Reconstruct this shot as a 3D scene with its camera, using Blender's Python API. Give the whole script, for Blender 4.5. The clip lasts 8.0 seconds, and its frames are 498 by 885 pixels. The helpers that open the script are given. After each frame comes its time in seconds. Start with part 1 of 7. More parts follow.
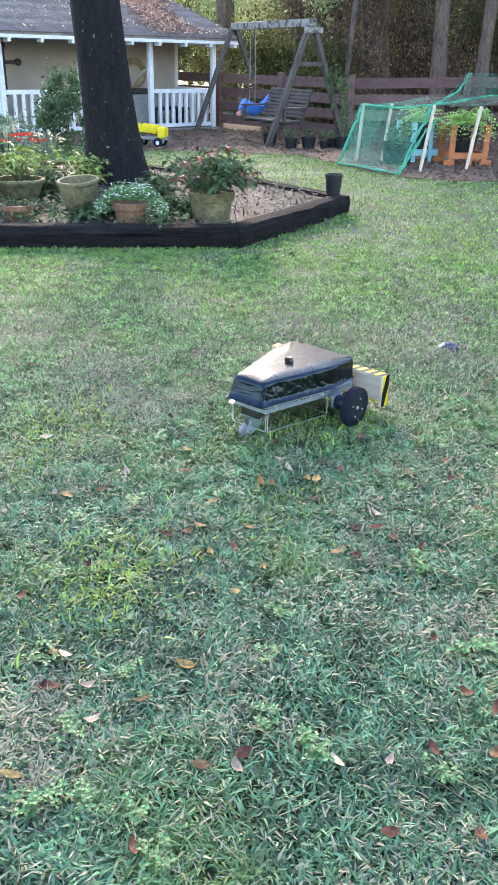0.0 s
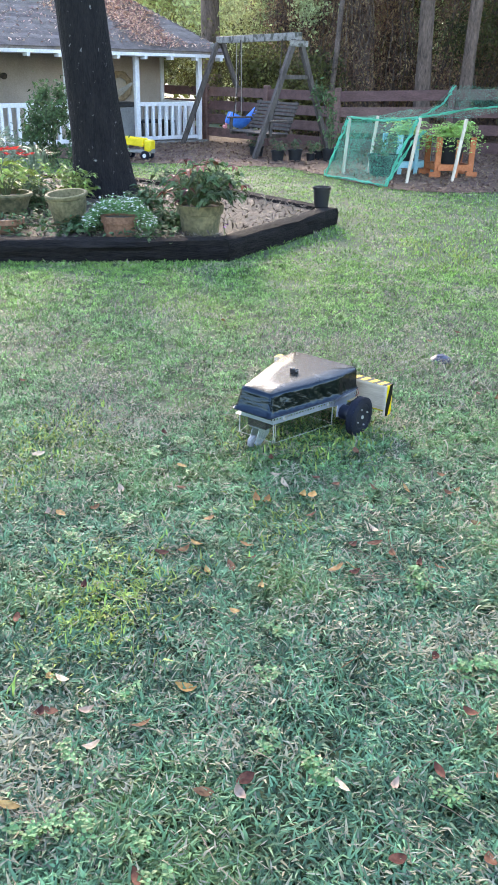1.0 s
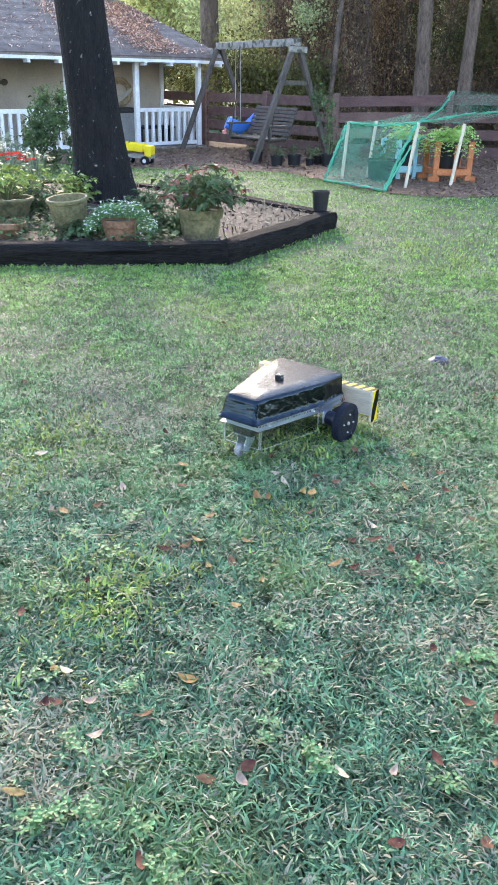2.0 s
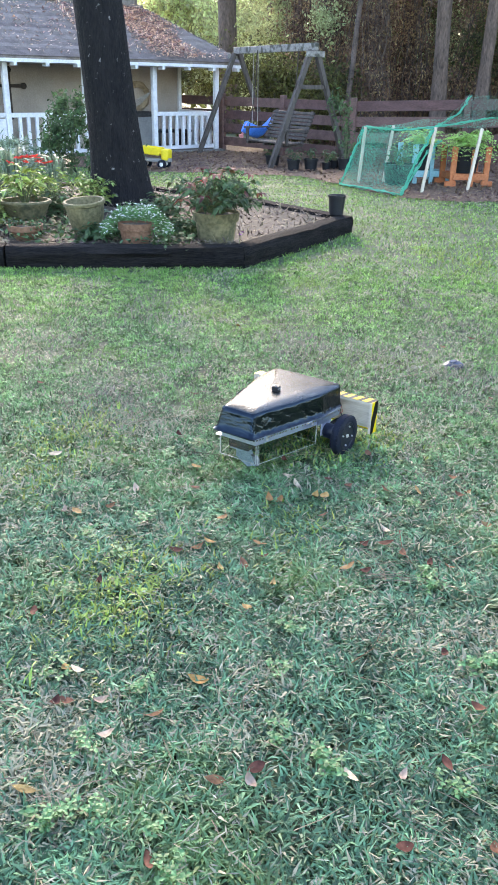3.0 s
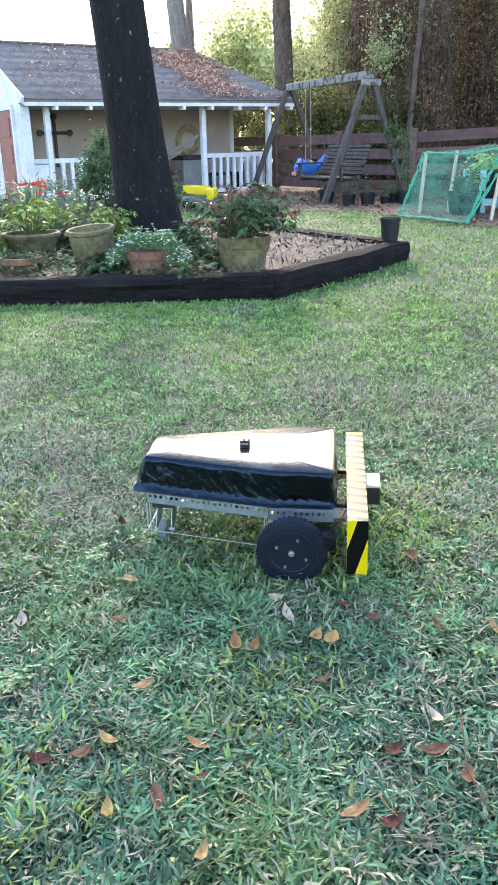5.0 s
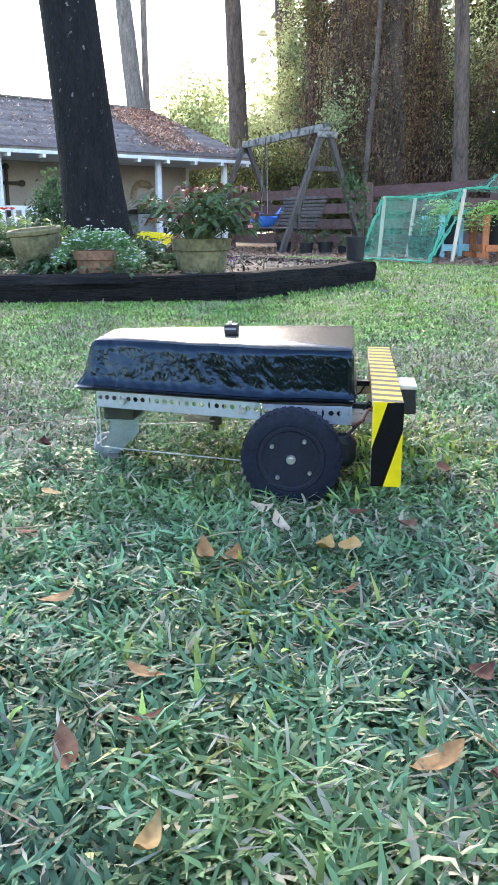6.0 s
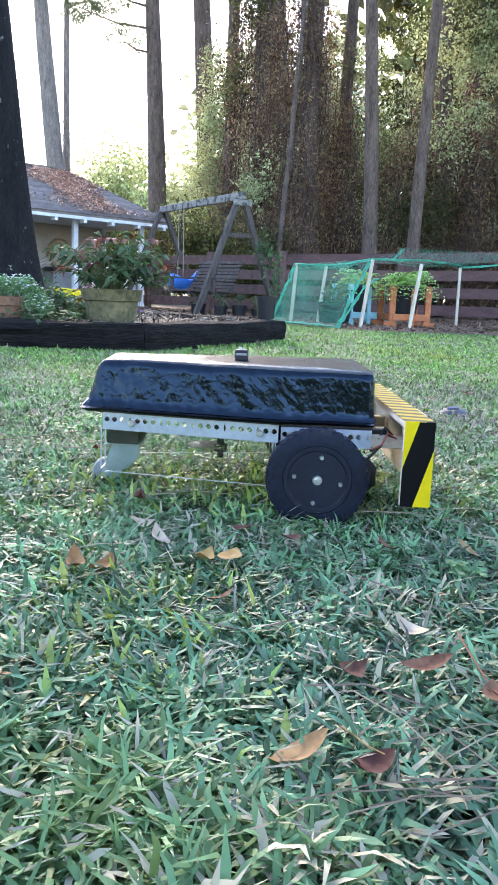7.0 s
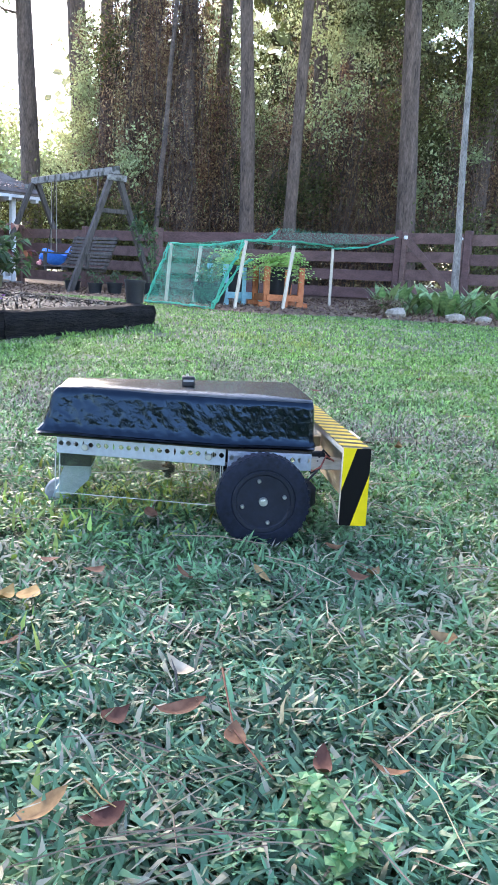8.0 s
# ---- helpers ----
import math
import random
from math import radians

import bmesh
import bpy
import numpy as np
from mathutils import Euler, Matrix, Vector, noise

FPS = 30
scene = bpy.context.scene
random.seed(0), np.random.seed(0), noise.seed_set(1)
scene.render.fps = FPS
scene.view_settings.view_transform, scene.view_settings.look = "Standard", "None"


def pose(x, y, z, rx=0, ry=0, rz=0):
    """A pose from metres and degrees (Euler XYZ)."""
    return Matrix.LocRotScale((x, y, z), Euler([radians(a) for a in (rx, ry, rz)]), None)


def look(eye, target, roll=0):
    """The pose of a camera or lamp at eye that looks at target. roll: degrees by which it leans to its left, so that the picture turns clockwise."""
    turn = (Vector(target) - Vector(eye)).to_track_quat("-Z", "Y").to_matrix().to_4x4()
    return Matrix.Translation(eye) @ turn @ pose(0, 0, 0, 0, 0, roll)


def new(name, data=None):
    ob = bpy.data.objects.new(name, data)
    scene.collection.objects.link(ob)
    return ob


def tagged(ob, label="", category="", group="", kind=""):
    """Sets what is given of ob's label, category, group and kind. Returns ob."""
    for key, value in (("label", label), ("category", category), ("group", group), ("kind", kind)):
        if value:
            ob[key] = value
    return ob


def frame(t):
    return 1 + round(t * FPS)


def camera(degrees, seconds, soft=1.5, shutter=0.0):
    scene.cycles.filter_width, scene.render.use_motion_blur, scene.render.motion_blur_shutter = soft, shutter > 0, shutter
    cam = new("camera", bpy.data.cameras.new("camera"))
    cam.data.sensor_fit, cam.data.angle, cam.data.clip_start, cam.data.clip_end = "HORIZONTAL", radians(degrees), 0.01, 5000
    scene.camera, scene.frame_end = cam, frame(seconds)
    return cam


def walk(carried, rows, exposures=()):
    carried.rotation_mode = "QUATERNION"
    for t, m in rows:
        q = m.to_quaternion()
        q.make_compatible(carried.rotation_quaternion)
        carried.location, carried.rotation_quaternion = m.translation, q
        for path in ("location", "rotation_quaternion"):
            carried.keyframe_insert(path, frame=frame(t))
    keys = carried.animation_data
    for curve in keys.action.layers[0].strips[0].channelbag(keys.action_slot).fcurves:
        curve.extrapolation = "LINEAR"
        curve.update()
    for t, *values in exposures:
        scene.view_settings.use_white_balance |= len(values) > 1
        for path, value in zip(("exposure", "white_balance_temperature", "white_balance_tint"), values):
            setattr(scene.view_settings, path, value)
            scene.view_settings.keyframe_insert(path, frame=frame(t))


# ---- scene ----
cam = camera(34.1, 8.0, soft=1.1)
PATH = [
    (0, (0.265, 0.189, 1.627), (0.163, 1.992, 0.768), 1.3),
    (0.5, (0.255, 0.215, 1.629), (0.171, 2.025, 0.782), 1.3),
    (1, (0.232, 0.223, 1.635), (0.159, 2.039, 0.8), 1.2),
    (1.5, (0.232, 0.186, 1.631), (0.161, 2.006, 0.804), 1.1),
    (3, (0.237, 0.164, 1.626), (0.129, 1.987, 0.81), 1.2),
    (3.5, (0.32, 0.231, 1.612), (0.16, 2.056, 0.81), 1.1),
    (4, (0.51, 0.5, 1.545), (0.269, 2.327, 0.766), 0.5),
    (4.2, (0.538, 0.662, 1.477), (0.274, 2.488, 0.707), 0.4),
    (5.3, (0.4, 1.718, 1.028), (0.119, 3.587, 0.373), -1.6),
    (5.5, (0.373, 1.8, 0.892), (0.112, 3.684, 0.272), -1.2),
    (6, (0.329, 1.963, 0.543), (0.153, 3.886, 0.023), -0.2),
    (6.5, (0.348, 1.998, 0.436), (0.267, 3.952, 0.018), 1.0),
    (7, (0.383, 1.992, 0.441), (0.414, 3.959, 0.081), 2.3),
    (7.5, (0.437, 1.985, 0.499), (0.602, 3.947, 0.148), 3.1),
    (8, (0.522, 1.929, 0.571), (0.833, 3.861, 0.158), 3.2),
]
walk(cam, [(t, look(eye, target, roll)) for t, eye, target, roll in PATH], [(0, 3.05, 7900, 18), (4.2, 3.05, 7900, 18), (5.6, 2.98, 7800, 18), (8, 2.98, 7150, 21)])

# ---- world, sun, exposure ----
world = bpy.data.worlds.new("world")
scene.world = world
world.use_nodes = True
wn = world.node_tree.nodes
sky = wn.new("ShaderNodeTexSky")
sky.sky_type, sky.sun_disc = "NISHITA", False
sky.sun_elevation, sky.sun_rotation = radians(24), radians(-14)
sky.air_density, sky.dust_density, sky.ozone_density = 1.0, 0.5, 3.0
world.node_tree.links.new(sky.outputs[0], wn["Background"].inputs[0])
wn["Background"].inputs[1].default_value = 0.15
sun = new("sun", bpy.data.lights.new("sun", "SUN"))
sun.data.energy, sun.data.angle, sun.data.color = 1.2, radians(12), (1.0, 0.93, 0.82)
sun.matrix_world = look((-4.8, 19.4, 12), (0, 0, 3.1))


# ---- materials ----
def nodes_of(m):
    m.use_nodes = True
    return m.node_tree.nodes, m.node_tree.links, m.node_tree.nodes["Principled BSDF"]


def material(name, dark, light, rough=0.8, metal=0.0, scale=8.0, fine=60.0, bump=0.3, stretch=(1, 1, 1), spot=None, spots=0.0,
             spot_scale=3.0, random_value=0.0, island=0.0, leafy=0.0, coat=0.0, depth=0.01, specular=0.5, sheen_tint=None):
    """Two scales of colour variation, optional stains, fine relief, and value changes from piece to piece."""
    m = bpy.data.materials.new(name)
    n, l, p = nodes_of(m)
    co, mp = n.new("ShaderNodeTexCoord"), n.new("ShaderNodeMapping")
    mp.inputs["Scale"].default_value = stretch
    l.new(co.outputs["Object"], mp.inputs[0])
    a, b = n.new("ShaderNodeTexNoise"), n.new("ShaderNodeTexNoise")
    for t, s in ((a, scale), (b, fine)):
        t.inputs["Scale"].default_value, t.inputs["Detail"].default_value = s, 4
        l.new(mp.outputs[0], t.inputs["Vector"])
    both = n.new("ShaderNodeMath")
    both.operation = "MULTIPLY_ADD"
    both.inputs[1].default_value = 0.5
    half = n.new("ShaderNodeMath")
    half.operation = "MULTIPLY"
    half.inputs[1].default_value = 0.5
    l.new(b.outputs["Fac"], half.inputs[0])
    l.new(a.outputs["Fac"], both.inputs[0])
    l.new(half.outputs[0], both.inputs[2])
    ramp = n.new("ShaderNodeValToRGB")
    ramp.color_ramp.elements[0].position, ramp.color_ramp.elements[0].color = 0.36, (*dark, 1)
    ramp.color_ramp.elements[1].position, ramp.color_ramp.elements[1].color = 0.64, (*light, 1)
    l.new(both.outputs[0], ramp.inputs[0])
    colour = ramp.outputs[0]
    if spot:
        c = n.new("ShaderNodeTexNoise")
        c.inputs["Scale"].default_value, c.inputs["Detail"].default_value = spot_scale, 6
        l.new(co.outputs["Object"], c.inputs["Vector"])
        edge = n.new("ShaderNodeMapRange")
        edge.inputs["From Min"].default_value, edge.inputs["From Max"].default_value = 0.62 - spots * 0.3, 0.72 - spots * 0.3
        l.new(c.outputs["Fac"], edge.inputs[0])
        mix = n.new("ShaderNodeMix")
        mix.data_type = "RGBA"
        l.new(edge.outputs[0], mix.inputs[0])
        l.new(colour, mix.inputs[6])
        mix.inputs[7].default_value = (*spot, 1)
        colour = mix.outputs[2]
    if random_value or island:
        src = n.new("ShaderNodeObjectInfo").outputs["Random"] if random_value else n.new("ShaderNodeNewGeometry").outputs["Random Per Island"]
        amount = random_value or island
        vary = n.new("ShaderNodeMapRange")
        vary.inputs["To Min"].default_value, vary.inputs["To Max"].default_value = 1 - amount, 1 + amount
        hue = n.new("ShaderNodeHueSaturation")
        tint = n.new("ShaderNodeMapRange")
        tint.inputs["To Min"].default_value, tint.inputs["To Max"].default_value = 0.5 - amount * 0.06, 0.5 + amount * 0.06
        l.new(src, vary.inputs[0])
        l.new(src, tint.inputs[0])
        l.new(vary.outputs[0], hue.inputs["Value"])
        l.new(tint.outputs[0], hue.inputs["Hue"])
        l.new(colour, hue.inputs["Color"])
        colour = hue.outputs[0]
    l.new(colour, p.inputs["Base Color"])
    p.inputs["Roughness"].default_value, p.inputs["Metallic"].default_value = rough, metal
    p.inputs["Coat Weight"].default_value = coat
    p.inputs["Specular IOR Level"].default_value = specular
    if sheen_tint:
        p.inputs["Specular Tint"].default_value = (*sheen_tint, 1)
    if bump:
        k = n.new("ShaderNodeBump")
        k.inputs["Strength"].default_value, k.inputs["Distance"].default_value = bump, depth
        l.new(both.outputs[0], k.inputs["Height"])
        l.new(k.outputs[0], p.inputs["Normal"])
    if leafy:
        tr, mx = n.new("ShaderNodeBsdfTranslucent"), n.new("ShaderNodeMixShader")
        l.new(colour, tr.inputs[0])
        mx.inputs[0].default_value = leafy
        l.new(p.outputs[0], mx.inputs[1])
        l.new(tr.outputs[0], mx.inputs[2])
        l.new(mx.outputs[0], n["Material Output"].inputs[0])
    return m


def grass_material(name, near_tint, far_tint, yellow, straw, straw_part, rough=0.5):
    """Blades vary one by one; patches of yellow and of dead straw follow broad noise over the lawn. The light's tint,
    bluish near and yellower far, is painted in.
    """
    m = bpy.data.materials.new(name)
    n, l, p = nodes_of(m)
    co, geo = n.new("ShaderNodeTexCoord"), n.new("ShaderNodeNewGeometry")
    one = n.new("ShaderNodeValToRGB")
    one.color_ramp.elements[0].color = (*[c * 0.28 for c in near_tint], 1)
    one.color_ramp.elements[1].color = (*[c * 1.9 for c in near_tint], 1)
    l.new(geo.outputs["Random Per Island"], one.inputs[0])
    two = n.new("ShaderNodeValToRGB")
    two.color_ramp.elements[0].color = (*[c * 0.3 for c in far_tint], 1)
    two.color_ramp.elements[1].color = (*[c * 1.85 for c in far_tint], 1)
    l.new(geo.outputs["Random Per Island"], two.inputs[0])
    # near-to-far blend: the light's changing tint is painted into the blade colour
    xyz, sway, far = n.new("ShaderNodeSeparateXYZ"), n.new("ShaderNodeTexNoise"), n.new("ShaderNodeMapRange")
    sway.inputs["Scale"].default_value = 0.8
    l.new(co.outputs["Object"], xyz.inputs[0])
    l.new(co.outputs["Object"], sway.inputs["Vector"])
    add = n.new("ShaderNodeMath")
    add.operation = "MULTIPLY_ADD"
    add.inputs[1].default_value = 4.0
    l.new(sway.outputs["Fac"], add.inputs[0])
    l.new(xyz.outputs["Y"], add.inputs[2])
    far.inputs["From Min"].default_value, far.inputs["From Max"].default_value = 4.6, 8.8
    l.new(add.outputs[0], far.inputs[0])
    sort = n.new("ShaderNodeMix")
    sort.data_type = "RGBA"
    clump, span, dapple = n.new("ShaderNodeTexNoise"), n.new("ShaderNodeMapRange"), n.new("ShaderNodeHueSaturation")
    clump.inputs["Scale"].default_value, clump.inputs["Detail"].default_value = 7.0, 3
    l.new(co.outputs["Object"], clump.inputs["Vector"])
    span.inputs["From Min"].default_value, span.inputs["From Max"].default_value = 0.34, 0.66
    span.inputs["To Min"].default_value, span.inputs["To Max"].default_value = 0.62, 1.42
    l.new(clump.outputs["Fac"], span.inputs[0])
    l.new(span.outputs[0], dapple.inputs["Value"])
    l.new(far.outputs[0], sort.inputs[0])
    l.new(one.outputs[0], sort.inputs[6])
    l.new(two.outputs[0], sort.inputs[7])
    patch = n.new("ShaderNodeTexNoise")
    patch.inputs["Scale"].default_value, patch.inputs["Detail"].default_value = 1.1, 5
    l.new(co.outputs["Object"], patch.inputs["Vector"])
    lift = n.new("ShaderNodeMapRange")
    lift.inputs["From Min"].default_value, lift.inputs["From Max"].default_value = 0.5, 0.68
    l.new(patch.outputs["Fac"], lift.inputs[0])
    soft = n.new("ShaderNodeMath")
    soft.operation = "MULTIPLY"
    soft.inputs[1].default_value = 0.55
    l.new(lift.outputs[0], soft.inputs[0])
    mix = n.new("ShaderNodeMix")
    mix.data_type = "RGBA"
    l.new(soft.outputs[0], mix.inputs[0])
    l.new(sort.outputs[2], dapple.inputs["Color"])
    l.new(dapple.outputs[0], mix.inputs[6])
    mix.inputs[7].default_value = (*yellow, 1)
    bare = n.new("ShaderNodeTexNoise")
    bare.inputs["Scale"].default_value, bare.inputs["Detail"].default_value = 1.7, 4
    shift = n.new("ShaderNodeMapping")
    shift.inputs["Location"].default_value = (7.3, 2.1, 0)
    l.new(co.outputs["Object"], shift.inputs[0])
    l.new(shift.outputs[0], bare.inputs["Vector"])
    wide = n.new("ShaderNodeMapRange")
    wide.inputs["From Min"].default_value, wide.inputs["From Max"].default_value = 0.5, 0.7
    wide.inputs["To Min"].default_value, wide.inputs["To Max"].default_value = straw_part, min(1.0, straw_part + 0.55)
    l.new(bare.outputs["Fac"], wide.inputs[0])
    scramble = n.new("ShaderNodeTexWhiteNoise")
    scramble.noise_dimensions = "1D"
    l.new(geo.outputs["Random Per Island"], scramble.inputs["W"])
    pick = n.new("ShaderNodeMath")
    pick.operation = "LESS_THAN"
    l.new(scramble.outputs["Value"], pick.inputs[0])
    l.new(wide.outputs[0], pick.inputs[1])
    dead = n.new("ShaderNodeMix")
    dead.data_type = "RGBA"
    l.new(pick.outputs[0], dead.inputs[0])
    l.new(mix.outputs[2], dead.inputs[6])
    dead.inputs[7].default_value = (*straw, 1)
    l.new(dead.outputs[2], p.inputs["Base Color"])
    p.inputs["Roughness"].default_value, p.inputs["Specular IOR Level"].default_value = rough, 0.35
    tr, mx = n.new("ShaderNodeBsdfTranslucent"), n.new("ShaderNodeMixShader")
    l.new(dead.outputs[2], tr.inputs[0])
    mx.inputs[0].default_value = 0.25
    l.new(p.outputs[0], mx.inputs[1])
    l.new(tr.outputs[0], mx.inputs[2])
    l.new(mx.outputs[0], n["Material Output"].inputs[0])
    return m


def stripe_material(name, axis, period, share, first, second, rough=0.6, specular=0.15):
    """Hazard tape: bands across the given direction of the thing's own space, slightly scuffed."""
    m = bpy.data.materials.new(name)
    n, l, p = nodes_of(m)
    co, dot = n.new("ShaderNodeTexCoord"), n.new("ShaderNodeVectorMath")
    dot.operation = "DOT_PRODUCT"
    dot.inputs[1].default_value = [a / period for a in axis]
    l.new(co.outputs["Object"], dot.inputs[0])
    fr, lt = n.new("ShaderNodeMath"), n.new("ShaderNodeMath")
    fr.operation, lt.operation = "FRACT", "LESS_THAN"
    lt.inputs[1].default_value = share
    l.new(dot.outputs["Value"], fr.inputs[0])
    l.new(fr.outputs[0], lt.inputs[0])
    grime = n.new("ShaderNodeTexNoise")
    grime.inputs["Scale"].default_value, grime.inputs["Detail"].default_value = 45, 5
    l.new(co.outputs["Object"], grime.inputs["Vector"])
    mix, worn = n.new("ShaderNodeMix"), n.new("ShaderNodeMix")
    mix.data_type = worn.data_type = "RGBA"
    worn.blend_type = "MULTIPLY"
    l.new(lt.outputs[0], mix.inputs[0])
    mix.inputs[6].default_value, mix.inputs[7].default_value = (*first, 1), (*second, 1)
    worn.inputs[0].default_value = 0.35
    l.new(mix.outputs[2], worn.inputs[6])
    l.new(grime.outputs["Fac"], worn.inputs[7])
    l.new(worn.outputs[2], p.inputs["Base Color"])
    p.inputs["Roughness"].default_value, p.inputs["Specular IOR Level"].default_value = rough, specular
    return m


def clear_material(name, tint, gloss):
    m = bpy.data.materials.new(name)
    n, l, p = nodes_of(m)
    t, g, mx = n.new("ShaderNodeBsdfTransparent"), n.new("ShaderNodeBsdfGlossy"), n.new("ShaderNodeMixShader")
    t.inputs[0].default_value, g.inputs["Roughness"].default_value = (*tint, 1), 0.06
    mx.inputs[0].default_value = gloss
    l.new(t.outputs[0], mx.inputs[1])
    l.new(g.outputs[0], mx.inputs[2])
    l.new(mx.outputs[0], n["Material Output"].inputs[0])
    return m


def shell_material(name):
    """Glossy black plastic film drawn over a box, wrinkled."""
    m = material(name, (0.0006, 0.0006, 0.0008), (0.0016, 0.0016, 0.002), rough=0.15, scale=9, fine=40, bump=0.0, specular=0.5)
    n, l, p = nodes_of(m)
    co, mp = n.new("ShaderNodeTexCoord"), n.new("ShaderNodeMapping")
    mp.vector_type = "TEXTURE"
    mp.inputs["Scale"].default_value, mp.inputs["Rotation"].default_value = (0.012, 0.02, 0.02), (0, radians(-28), 0)
    l.new(co.outputs["Object"], mp.inputs[0])
    w, b = n.new("ShaderNodeTexNoise"), n.new("ShaderNodeBump")
    w.inputs["Scale"].default_value, w.inputs["Detail"].default_value, w.inputs["Distortion"].default_value = 1.0, 3, 1.2
    l.new(mp.outputs[0], w.inputs["Vector"])
    b.inputs["Strength"].default_value, b.inputs["Distance"].default_value = 0.34, 0.004
    l.new(w.outputs["Fac"], b.inputs["Height"])
    l.new(b.outputs[0], p.inputs["Normal"])
    # the blue of a reflected sky is painted into the film's gloss
    p.inputs["Specular Tint"].default_value = (0.4, 0.68, 1.0, 1)
    return m


